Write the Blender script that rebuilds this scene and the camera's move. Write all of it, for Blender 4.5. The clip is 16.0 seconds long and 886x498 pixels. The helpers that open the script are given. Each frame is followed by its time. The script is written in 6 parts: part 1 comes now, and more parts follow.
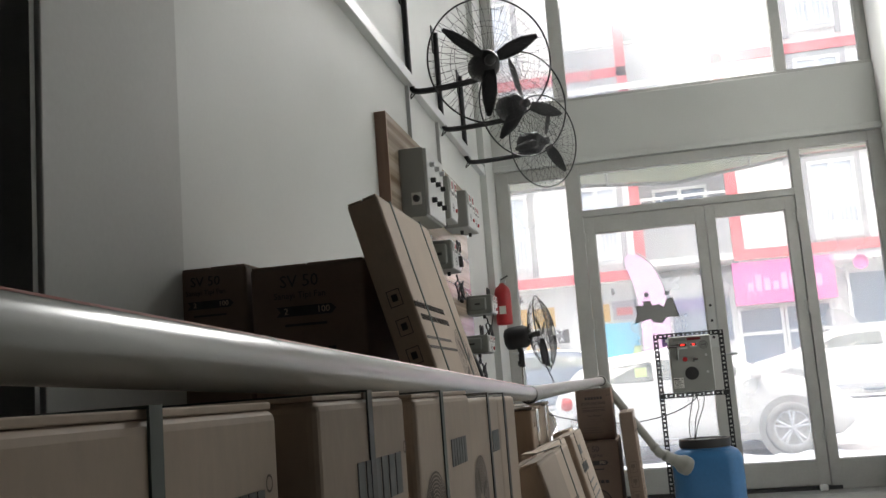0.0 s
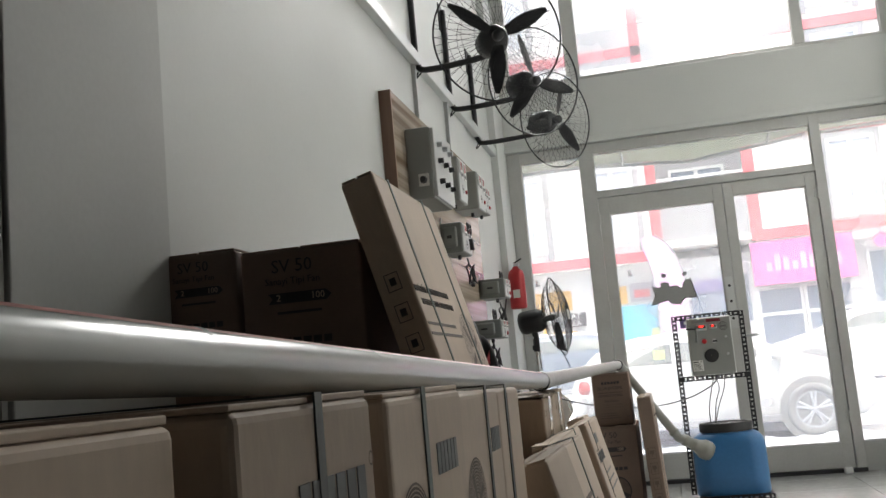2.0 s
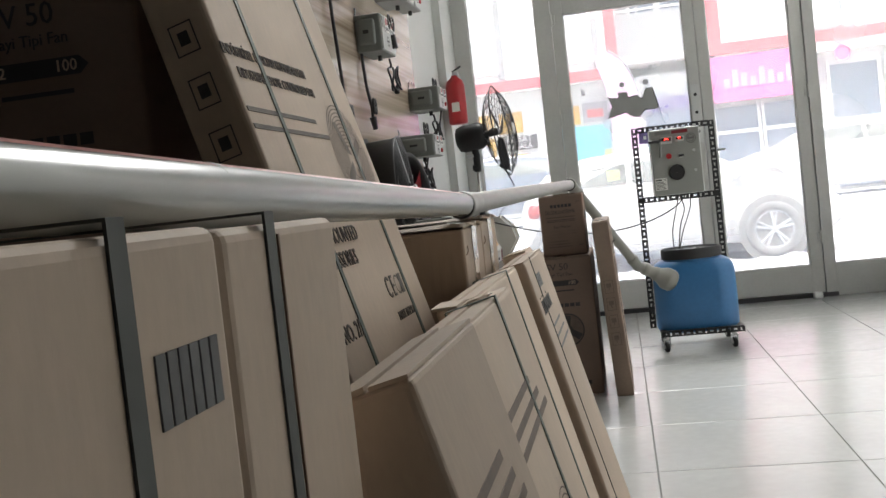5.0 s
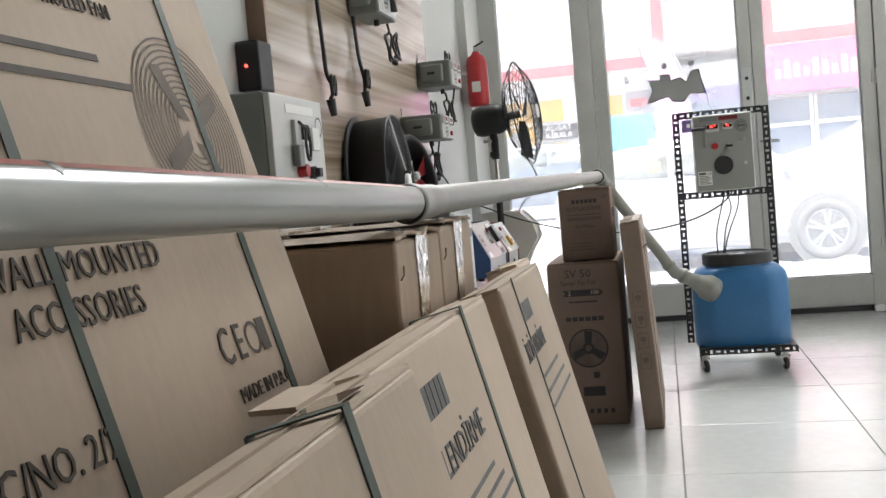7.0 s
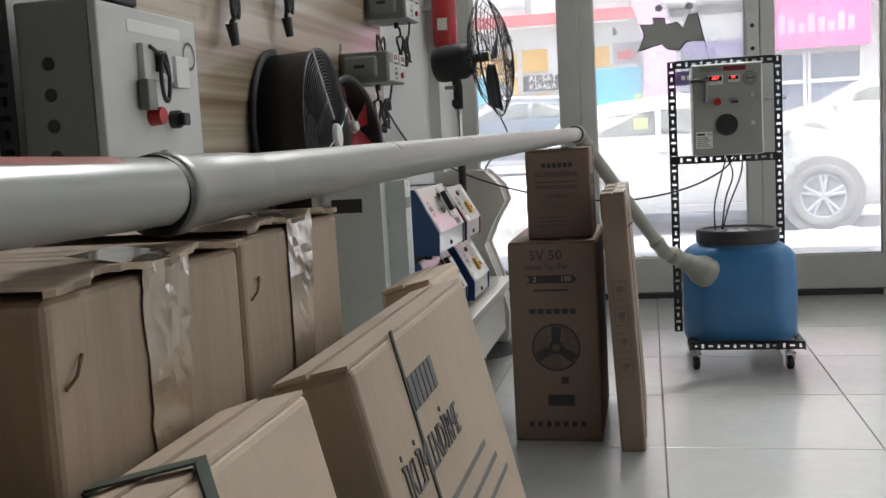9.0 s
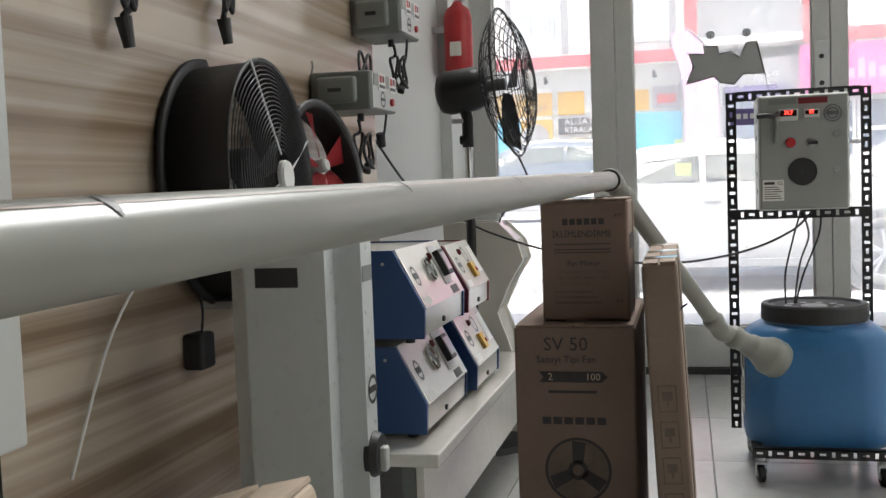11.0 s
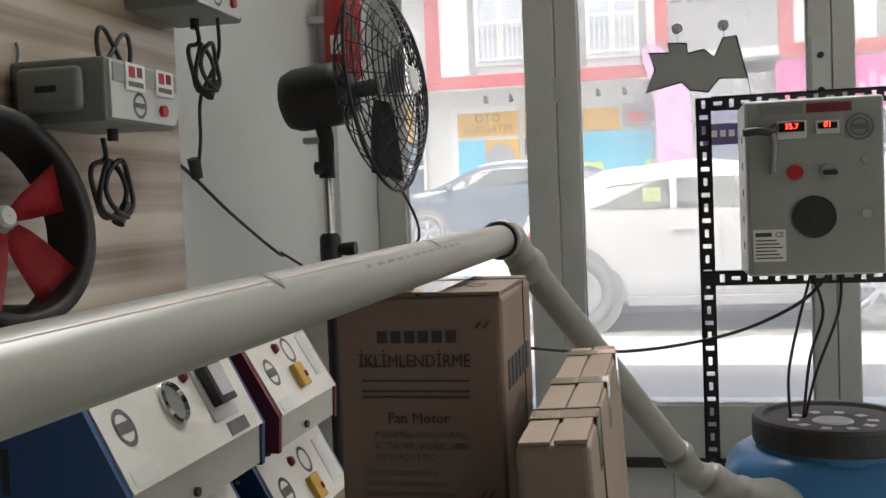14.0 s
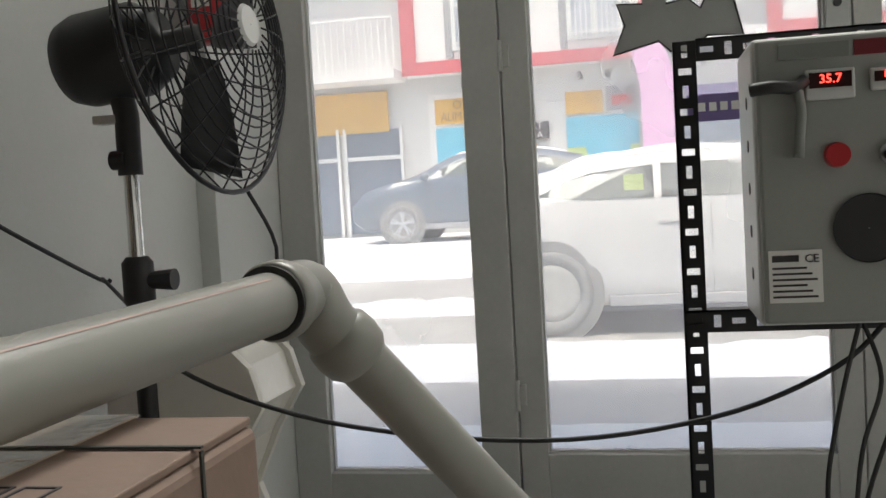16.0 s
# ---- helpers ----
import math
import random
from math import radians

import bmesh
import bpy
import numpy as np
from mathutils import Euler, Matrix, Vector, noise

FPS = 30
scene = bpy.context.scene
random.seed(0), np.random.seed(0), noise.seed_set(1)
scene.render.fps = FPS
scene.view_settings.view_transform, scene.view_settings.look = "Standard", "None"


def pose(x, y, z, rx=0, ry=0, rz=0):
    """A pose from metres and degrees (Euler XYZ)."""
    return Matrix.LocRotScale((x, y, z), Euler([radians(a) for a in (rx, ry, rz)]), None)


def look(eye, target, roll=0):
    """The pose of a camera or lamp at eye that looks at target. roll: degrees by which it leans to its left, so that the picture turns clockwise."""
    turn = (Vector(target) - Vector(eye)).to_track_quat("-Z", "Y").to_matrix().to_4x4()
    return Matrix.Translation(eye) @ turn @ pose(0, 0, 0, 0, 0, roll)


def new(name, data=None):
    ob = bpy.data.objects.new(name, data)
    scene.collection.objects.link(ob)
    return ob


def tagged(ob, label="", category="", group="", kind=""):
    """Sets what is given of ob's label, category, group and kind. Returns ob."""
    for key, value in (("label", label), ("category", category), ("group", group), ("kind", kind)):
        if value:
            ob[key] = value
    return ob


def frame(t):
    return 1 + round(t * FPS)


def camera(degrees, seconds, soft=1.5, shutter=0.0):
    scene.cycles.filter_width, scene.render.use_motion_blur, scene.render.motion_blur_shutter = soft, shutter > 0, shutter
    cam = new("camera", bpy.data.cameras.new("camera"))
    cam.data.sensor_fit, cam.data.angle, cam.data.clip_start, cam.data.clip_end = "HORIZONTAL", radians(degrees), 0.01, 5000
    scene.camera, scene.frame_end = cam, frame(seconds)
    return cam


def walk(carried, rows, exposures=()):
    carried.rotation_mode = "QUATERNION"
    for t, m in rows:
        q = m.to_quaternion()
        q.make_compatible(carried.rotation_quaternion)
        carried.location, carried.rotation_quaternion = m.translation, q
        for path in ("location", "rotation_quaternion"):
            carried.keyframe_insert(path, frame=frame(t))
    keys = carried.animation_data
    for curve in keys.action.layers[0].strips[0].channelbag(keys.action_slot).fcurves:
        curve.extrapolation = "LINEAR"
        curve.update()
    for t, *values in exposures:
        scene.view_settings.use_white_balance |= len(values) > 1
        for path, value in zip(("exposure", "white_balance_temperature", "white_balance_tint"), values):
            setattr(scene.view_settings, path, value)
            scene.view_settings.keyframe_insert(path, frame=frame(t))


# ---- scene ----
cam = camera(48.1, 16.0)
EXPOSURES = [(0.0, 2.87, 6800, 8), (2.5, 3.1, 6800, 8), (4.0, 3.1, 6800, 8), (6.5, 3.38, 6650, 8), (7.5, 3.4, 6650, 8), (8.0, 3.22, 6650, 8), (8.5, 2.88, 6650, 8), (9.0, 2.88, 6650, 8), (9.5, 3.03, 6650, 8), (11.8, 2.98, 6800, 8), (12.0, 2.97, 6800, 8), (12.5, 2.68, 6850, 8), (13.5, 2.64, 6950, 8), (14.5, 2.66, 7000, 8), (15.0, 2.74, 7000, 8), (15.5, 2.4, 7000, 8), (16.0, 2.45, 7000, 8)]
PATH = [
    (0, (0.145, -0.213, 0.908), (-0.234, 1.729, 1.2), -4.4),
    (0.5, (0.141, -0.208, 0.907), (-0.231, 1.735, 1.201), -4.5),
    (1, (0.131, -0.186, 0.916), (-0.245, 1.757, 1.208), -4.6),
    (1.5, (0.138, -0.129, 0.91), (-0.251, 1.813, 1.188), -4.8),
    (2, (0.147, -0.057, 0.916), (-0.267, 1.881, 1.181), -5.2),
    (2.5, (0.135, 0.081, 0.96), (-0.298, 2.022, 1.175), -5.8),
    (3, (0.114, 0.22, 0.911), (-0.302, 2.173, 1.031), -6.8),
    (3.5, (0.104, 0.322, 0.876), (-0.268, 2.286, 0.948), -6.7),
    (4, (0.089, 0.485, 0.864), (-0.268, 2.452, 0.896), -6.5),
    (4.2, (0.086, 0.546, 0.875), (-0.262, 2.516, 0.85), -6.3),
    (6.3, (0.148, 1.29, 0.913), (-0.272, 3.242, 0.802), -5.4),
    (6.5, (0.151, 1.347, 0.916), (-0.282, 3.297, 0.807), -5.2),
    (7, (0.133, 1.497, 0.9), (-0.308, 3.445, 0.793), -4.9),
    (7.5, (0.109, 1.689, 0.891), (-0.332, 3.63, 0.7), -4.1),
    (8, (0.081, 1.872, 0.909), (-0.34, 3.813, 0.667), -3.8),
    (8.5, (0.091, 2.033, 0.918), (-0.315, 3.977, 0.687), -3.4),
    (9, (0.107, 2.241, 0.917), (-0.302, 4.187, 0.706), -3.1),
    (9.5, (0.113, 2.423, 0.927), (-0.322, 4.37, 0.781), -2.7),
    (9.7, (0.09, 2.494, 0.926), (-0.352, 4.441, 0.802), -2.3),
    (11.8, (0.058, 3.355, 0.919), (-0.454, 5.284, 0.793), -2.2),
    (12, (0.075, 3.427, 0.936), (-0.449, 5.352, 0.805), -2.2),
    (12.5, (0.106, 3.577, 0.951), (-0.423, 5.503, 0.841), -2.2),
    (13, (0.111, 3.787, 0.952), (-0.419, 5.713, 0.865), -2.1),
    (13.5, (0.108, 3.998, 0.977), (-0.398, 5.931, 0.886), -2.2),
    (14, (0.112, 4.156, 0.98), (-0.317, 6.107, 0.894), -2.3),
    (14.5, (0.103, 4.393, 0.961), (-0.321, 6.346, 0.881), -2.5),
    (15, (0.104, 4.621, 0.982), (-0.351, 6.565, 0.862), -3.3),
    (15.5, (0.125, 4.77, 0.997), (-0.323, 6.717, 0.897), -3.2),
    (16, (0.154, 4.97, 0.999), (-0.256, 6.924, 0.889), -3.3),
]
walk(cam, [(t, look(eye, target, roll)) for t, eye, target, roll in PATH], EXPOSURES)

# ---- light ----
world = bpy.data.worlds.new("overcast_sky")
scene.world = world
world.use_nodes = True
wn = world.node_tree.nodes
sky = wn.new("ShaderNodeTexSky")
sky.sky_type = "NISHITA"
sky.sun_disc = False
sky.sun_elevation = radians(65)
sky.sun_rotation = radians(160)
sky.air_density, sky.dust_density, sky.ozone_density = 1.0, 4.0, 1.0
world.node_tree.links.new(sky.outputs[0], wn["Background"].inputs[0])
wn["Background"].inputs[1].default_value = 0.062
sun_data = bpy.data.lights.new("sun", "SUN")
sun_data.energy, sun_data.angle, sun_data.color = 0.6, radians(25), (1.0, 0.97, 0.93)
sun = new("sun", sun_data)
sun.matrix_world = look((-6, 2, 25), (0, 12, 0))
# daylight that comes in through the upper part of the high shop window
day = bpy.data.lights.new("window_daylight", "AREA")
day.shape, day.size, day.size_y, day.energy, day.color = "RECTANGLE", 1.7, 0.85, 13.2, (0.97, 0.985, 1.0)
day_ob = new("window_daylight", day)
day.spread = radians(80)
day_ob.matrix_world = look((0.2, 7.80, 4.45), (2.1, 4.2, 0.6))

# ---- materials ----


def mat(name, colour, rough=0.6, metal=0.0, var=0.12, scale=6.0, bump=0.0, fine=60.0, spec=0.5, stretch=(1, 1, 1), coat=0.0, rvar=0.08):
    m = bpy.data.materials.new(name)
    m.use_nodes = True
    nt = m.node_tree
    n, l = nt.nodes, nt.links
    b = n["Principled BSDF"]
    b.inputs["Metallic"].default_value = metal
    b.inputs["Specular IOR Level"].default_value = spec
    b.inputs["Coat Weight"].default_value = coat
    co = n.new("ShaderNodeTexCoord")
    mp = n.new("ShaderNodeMapping")
    mp.inputs["Scale"].default_value = stretch
    inf = n.new("ShaderNodeObjectInfo")
    off = n.new("ShaderNodeVectorMath")
    off.operation = "SCALE"
    off.inputs[0].default_value = (13.7, 7.3, 5.1)
    l.new(inf.outputs["Random"], off.inputs["Scale"])
    add = n.new("ShaderNodeVectorMath")
    l.new(co.outputs["Object"], mp.inputs["Vector"])
    l.new(mp.outputs[0], add.inputs[0])
    l.new(off.outputs[0], add.inputs[1])
    big = n.new("ShaderNodeTexNoise")
    big.inputs["Scale"].default_value = scale
    big.inputs["Detail"].default_value = 5
    small = n.new("ShaderNodeTexNoise")
    small.inputs["Scale"].default_value = fine
    small.inputs["Detail"].default_value = 3
    l.new(add.outputs[0], big.inputs["Vector"])
    l.new(add.outputs[0], small.inputs["Vector"])
    mix = n.new("ShaderNodeMath")
    mix.operation = "MULTIPLY_ADD"
    mix.inputs[1].default_value = 0.65
    l.new(big.outputs["Fac"], mix.inputs[0])
    sm = n.new("ShaderNodeMath")
    sm.operation = "MULTIPLY"
    sm.inputs[1].default_value = 0.35
    l.new(small.outputs["Fac"], sm.inputs[0])
    l.new(sm.outputs[0], mix.inputs[2])
    ramp = n.new("ShaderNodeMapRange")
    ramp.inputs["From Min"].default_value, ramp.inputs["From Max"].default_value = 0.3, 0.7
    ramp.inputs["To Min"].default_value, ramp.inputs["To Max"].default_value = 1 - var, 1 + var
    l.new(mix.outputs[0], ramp.inputs["Value"])
    col = n.new("ShaderNodeVectorMath")
    col.operation = "SCALE"
    col.inputs[0].default_value = colour
    l.new(ramp.outputs[0], col.inputs["Scale"])
    l.new(col.outputs[0], b.inputs["Base Color"])
    rr = n.new("ShaderNodeMapRange")
    rr.inputs["To Min"].default_value, rr.inputs["To Max"].default_value = max(rough - rvar, 0.02), min(rough + rvar, 1)
    l.new(small.outputs["Fac"], rr.inputs["Value"])
    l.new(rr.outputs[0], b.inputs["Roughness"])
    if bump:
        bp = n.new("ShaderNodeBump")
        bp.inputs["Strength"].default_value = bump
        bp.inputs["Distance"].default_value = 0.003
        l.new(mix.outputs[0], bp.inputs["Height"])
        l.new(bp.outputs[0], b.inputs["Normal"])
    return m


def glow(name, colour, strength):
    m = bpy.data.materials.new(name)
    m.use_nodes = True
    b = m.node_tree.nodes["Principled BSDF"]
    b.inputs["Base Color"].default_value = (*colour, 1)
    b.inputs["Emission Color"].default_value = (*colour, 1)
    b.inputs["Emission Strength"].default_value = strength
    return m


def wood_mat(name, a, c, axis=(1.0, 0.35, 5.0), rough=0.3):
    m = mat(name, a, rough, var=0.1)
    n, l = m.node_tree.nodes, m.node_tree.links
    co = n.new("ShaderNodeTexCoord")
    mp = n.new("ShaderNodeMapping")
    mp.inputs["Scale"].default_value = axis
    l.new(co.outputs["Object"], mp.inputs["Vector"])
    wv = n.new("ShaderNodeTexNoise")
    wv.inputs["Scale"].default_value = 4.0
    wv.inputs["Detail"].default_value = 4
    wv.inputs["Distortion"].default_value = 0.25
    l.new(mp.outputs[0], wv.inputs["Vector"])
    cr = n.new("ShaderNodeValToRGB")
    cr.color_ramp.elements[0].position, cr.color_ramp.elements[0].color = 0.36, (*c, 1)
    cr.color_ramp.elements[1].position, cr.color_ramp.elements[1].color = 0.6, (*a, 1)
    l.new(wv.outputs["Fac"], cr.inputs[0])
    l.new(cr.outputs[0], n["Principled BSDF"].inputs["Base Color"])
    return m


def glass_mat(name, tint=(1, 1, 1), rough=0.0, film_lo=0.15, film_hi=0.31):
    m = bpy.data.materials.new(name)
    m.use_nodes = True
    n, l = m.node_tree.nodes, m.node_tree.links
    n.remove(n["Principled BSDF"])
    tr = n.new("ShaderNodeBsdfTransparent")
    tr.inputs[0].default_value = (*tint, 1)
    gl = n.new("ShaderNodeBsdfGlossy")
    gl.inputs["Roughness"].default_value = rough
    fr = n.new("ShaderNodeFresnel")
    fr.inputs[0].default_value = 1.45
    mx = n.new("ShaderNodeMixShader")
    l.new(fr.outputs[0], mx.inputs[0])
    l.new(tr.outputs[0], mx.inputs[1])
    l.new(gl.outputs[0], mx.inputs[2])
    # a thin film of condensation and street dirt
    film = n.new("ShaderNodeBsdfTranslucent")
    film.inputs[0].default_value = (0.9, 0.9, 0.9, 1)
    co = n.new("ShaderNodeTexCoord")
    ns = n.new("ShaderNodeTexNoise")
    ns.inputs["Scale"].default_value = 1.6
    ns.inputs["Detail"].default_value = 6
    l.new(co.outputs["Object"], ns.inputs["Vector"])
    rg = n.new("ShaderNodeMapRange")
    rg.inputs["From Min"].default_value, rg.inputs["From Max"].default_value = 0.35, 0.75
    rg.inputs["To Min"].default_value, rg.inputs["To Max"].default_value = film_lo, film_hi
    l.new(ns.outputs["Fac"], rg.inputs["Value"])
    m2 = n.new("ShaderNodeMixShader")
    l.new(rg.outputs[0], m2.inputs[0])
    l.new(mx.outputs[0], m2.inputs[1])
    l.new(film.outputs[0], m2.inputs[2])
    l.new(m2.outputs[0], n["Material Output"].inputs[0])
    return m


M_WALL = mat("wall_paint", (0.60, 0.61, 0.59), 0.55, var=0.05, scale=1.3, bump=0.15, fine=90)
# whiter than the west wall, so that it throws light onto the cartons
M_WALL_E = mat("bounce_white_wall", (0.82, 0.82, 0.80), 0.6, var=0.04, scale=1.3, bump=0.15, fine=90)
# near-black for the unseen rear walls, to swallow bounced light
M_REAR_DIM = mat("rear_dim_black", (0.05, 0.052, 0.05), 0.7, var=0.08, scale=2, bump=0.1)
# a little greyer than the wall colour
M_COLUMN = mat("greyer_column_coat", (0.49, 0.495, 0.48), 0.6, var=0.07, scale=1.1, bump=0.2, fine=70)
# grey stands in for shade on the faces turned from the windows
M_SHADEWALL = mat("wall_shade_grey", (0.42, 0.425, 0.41), 0.7, var=0.08, scale=2, bump=0.1)
# greyer than the walls, so the unseen ceiling bounces less light
M_CEIL = mat("ceiling_dim_grey", (0.40, 0.40, 0.39), 0.8, var=0.04, scale=1)
M_TILE = mat("floor_tile_glaze", (0.41, 0.41, 0.40), 0.2, var=0.06, scale=3, bump=0.02, fine=25)
M_GROUT = mat("tile_grout", (0.16, 0.16, 0.15), 0.9, var=0.2)
M_ALU = mat("painted_aluminium", (0.50, 0.50, 0.48), 0.42, var=0.08, scale=5, bump=0.05)
M_ALU_D = mat("pale_glazing_bead", (0.55, 0.55, 0.53), 0.5, var=0.12, scale=9)
M_GLASS = glass_mat("window_glass", (0.97, 0.98, 0.98))
M_CARD = mat("cardboard", (0.42, 0.33, 0.255), 0.75, var=0.13, scale=5, bump=0.25, fine=120, stretch=(1, 1, 0.35))
M_CARD2 = mat("cardboard_pale", (0.56, 0.445, 0.345), 0.72, var=0.12, scale=4, bump=0.25, fine=110, stretch=(1, 1, 0.35))
M_CARD3 = mat("cardboard_brown", (0.215, 0.148, 0.115), 0.75, var=0.12, scale=5, bump=0.2, fine=120)
M_CARD4 = mat("cardboard_mid_brown", (0.25, 0.182, 0.14), 0.75, var=0.14, scale=5, bump=0.25, fine=120)
M_WORN = mat("worn_cardboard", (0.40, 0.31, 0.235), 0.72, var=0.2, scale=10, bump=0.6, fine=90, stretch=(1, 1, 0.1))
M_CARD_IN = mat("cardboard_torn_edge", (0.20, 0.13, 0.085), 0.9, var=0.3, scale=40, bump=0.8)
M_TAPE = mat("clear_packing_tape", (0.40, 0.315, 0.24), 0.09, var=0.2, scale=18, bump=1.3, fine=38, coat=1.0, stretch=(1, 1, 0.4))
M_STRAP = mat("green_packing_strap", (0.06, 0.08, 0.062), 0.6, var=0.15, scale=30)
M_STRAP_D = mat("dark_packing_strap", (0.035, 0.04, 0.034), 0.6, var=0.2)
M_INKB = mat("brown_black_print_ink", (0.105, 0.085, 0.07), 0.75, var=0.3, scale=25)
M_INK = mat("dark_print_ink", (0.045, 0.04, 0.042), 0.7, var=0.25, scale=25)
M_INK2 = mat("faded_print_ink", (0.15, 0.11, 0.085), 0.75, var=0.25, scale=25)
M_INK3 = mat("grey_print_ink", (0.13, 0.13, 0.13), 0.7, var=0.25, scale=25)
M_PVC = mat("grey_pvc_pipe", (0.33, 0.34, 0.325), 0.22, var=0.035, scale=3, fine=9, rvar=0.05, stretch=(8, 0.5, 8), bump=0.12)
M_PVC2 = mat("cream_grey_pvc_pipe", (0.245, 0.245, 0.222), 0.36, var=0.06, scale=4, fine=14, rvar=0.1, stretch=(6, 0.6, 6), bump=0.1)
M_PVC_RED = mat("red_pipe_stripe", (0.42, 0.10, 0.08), 0.35, var=0.25, scale=20)
M_PVC_INK = mat("faint_green_pipe_ink", (0.175, 0.195, 0.18), 0.5, var=0.35, scale=40)
M_PVC_PINK = mat("faded_pink_pipe_stripe", (0.40, 0.27, 0.23), 0.35, var=0.3, scale=20)
M_RUBBER = mat("black_rubber", (0.02, 0.02, 0.02), 0.6, var=0.2)
M_BLACK = mat("black_paint", (0.016, 0.016, 0.018), 0.48, var=0.2, scale=12, bump=0.03)
M_BLACKM = mat("black_plastic", (0.022, 0.022, 0.024), 0.5, var=0.2)
M_WIRE = mat("dark_wire", (0.03, 0.03, 0.032), 0.35, metal=0.6)
M_CHROME = mat("chrome", (0.7, 0.7, 0.7), 0.15, metal=1.0, var=0.05)
M_STEEL = mat("galvanised_steel", (0.55, 0.56, 0.57), 0.35, metal=0.9, var=0.12, scale=12)
M_GREYBOX = mat("grey_enclosure_paint", (0.29, 0.30, 0.285), 0.42, var=0.05, bump=0.08, fine=200)
M_GREYBOX_D = mat("dark_grey_enclosure_paint", (0.20, 0.215, 0.205), 0.45, var=0.06, bump=0.08, fine=200)
M_PANEL = mat("light_grey_panel", (0.55, 0.56, 0.55), 0.35, var=0.04)
M_WHITE = mat("white_gloss_paint", (0.74, 0.725, 0.67), 0.2, var=0.04, coat=0.3)
M_COOLER = mat("cool_white_plastic", (0.60, 0.63, 0.63), 0.3, var=0.04)
M_CREAM = mat("cream_plastic", (0.68, 0.66, 0.60), 0.4, var=0.05)
M_BLUE = mat("blue_barrel_plastic", (0.035, 0.16, 0.36), 0.36, var=0.12, scale=5, bump=0.08)
M_NAVY = mat("blue_powder_coat", (0.022, 0.07, 0.20), 0.38, var=0.08, bump=0.06, fine=200)
M_RED = mat("red_paint", (0.42, 0.02, 0.025), 0.4, var=0.1)
M_DKRED = mat("dark_red_powder_coat", (0.16, 0.018, 0.025), 0.4, var=0.1)
M_REDFAN = mat("red_fan_blade", (0.55, 0.035, 0.05), 0.4, var=0.1)
M_YELLOW = mat("orange_label", (0.62, 0.36, 0.06), 0.5, var=0.08)
M_PAPER = mat("white_label", (0.74, 0.74, 0.72), 0.5, var=0.05)
M_WOOD = wood_mat("laminate_wood", (0.50, 0.42, 0.34), (0.22, 0.155, 0.105), (1.0, 0.07, 5.5), 0.2)
M_WOODEDGE = wood_mat("wood_edge", (0.30, 0.19, 0.13), (0.22, 0.13, 0.09), (3, 3, 0.4), 0.5)
M_LED = glow("red_led", (1.0, 0.04, 0.03), 1.2)
M_SCREEN = mat("dark_display", (0.03, 0.015, 0.015), 0.2)
M_STAR = mat("grey_card", (0.33, 0.335, 0.325), 0.7, var=0.06)
# outdoors
M_SNOW = mat("snow", (0.82, 0.83, 0.85), 0.7, var=0.08, scale=3, bump=0.6, fine=14)
M_ASPH = mat("wet_slush_road", (0.40, 0.395, 0.38), 0.5, var=0.3, scale=0.7, bump=0.3, fine=8)
M_PAVE = mat("wet_pavement", (0.44, 0.43, 0.415), 0.5, var=0.2, scale=2, bump=0.2)
M_RENDER = mat("white_render", (0.72, 0.71, 0.69), 0.85, var=0.05, scale=0.5)
M_REDBAND = mat("red_band_paint", (0.55, 0.10, 0.12), 0.7, var=0.08, scale=1)
M_GREYREND = mat("grey_render", (0.33, 0.33, 0.34), 0.8, var=0.15, scale=0.8)
M_SHOP = mat("shop_cladding", (0.62, 0.62, 0.60), 0.5, var=0.06, scale=0.7)
M_PINK = mat("pink_sign", (0.66, 0.13, 0.36), 0.5, var=0.08, scale=1)
M_PINK2 = mat("pale_pink_banner", (0.70, 0.40, 0.62), 0.6, var=0.10, scale=3)
M_PURPLE = mat("violet_sign", (0.16, 0.12, 0.30), 0.5, var=0.1)
M_WINGL = mat("far_window_glass", (0.16, 0.20, 0.26), 0.1, var=0.2, scale=0.8)
M_CURTAIN = mat("net_curtain", (0.52, 0.56, 0.62), 0.8, var=0.15, scale=6, stretch=(6, 1, 0.3))
M_CARWHITE = mat("white_car_paint", (0.62, 0.62, 0.61), 0.25, var=0.03, coat=0.5)
M_CARDARK = mat("grey_blue_car_paint", (0.14, 0.17, 0.21), 0.25, var=0.05, coat=0.5)
M_CARGLASS = mat("car_glass", (0.12, 0.145, 0.14), 0.08, var=0.15, scale=3)
M_TYRE = mat("tyre_rubber", (0.24, 0.24, 0.24), 0.8)
M_LAMP = mat("headlight_glass", (0.5, 0.52, 0.55), 0.1)
M_SLUSH = mat("grey_slush", (0.40, 0.40, 0.39), 0.8, var=0.25, scale=9, bump=0.6, fine=30)
M_TAIL = mat("tail_light", (0.5, 0.03, 0.03), 0.2)
M_AWN = mat("pale_green_canvas", (0.42, 0.44, 0.33), 0.8, var=0.08, scale=2)
M_CYAN = mat("turquoise_print", (0.12, 0.46, 0.62), 0.6, var=0.1)
M_LIME = mat("lime_print", (0.5, 0.6, 0.25), 0.6)

# ---- building helpers ----


def rot_to(d):
    return Vector(d).normalized().to_track_quat("Z", "Y").to_matrix().to_4x4()


def thing(name, loc=(0, 0, 0), rot=(0, 0, 0), label="", category="", group="", kind=""):
    e = new(name)
    e.empty_display_size = 0.05
    e.matrix_basis = pose(*loc, *rot)
    return tagged(e, label, category, group, kind)


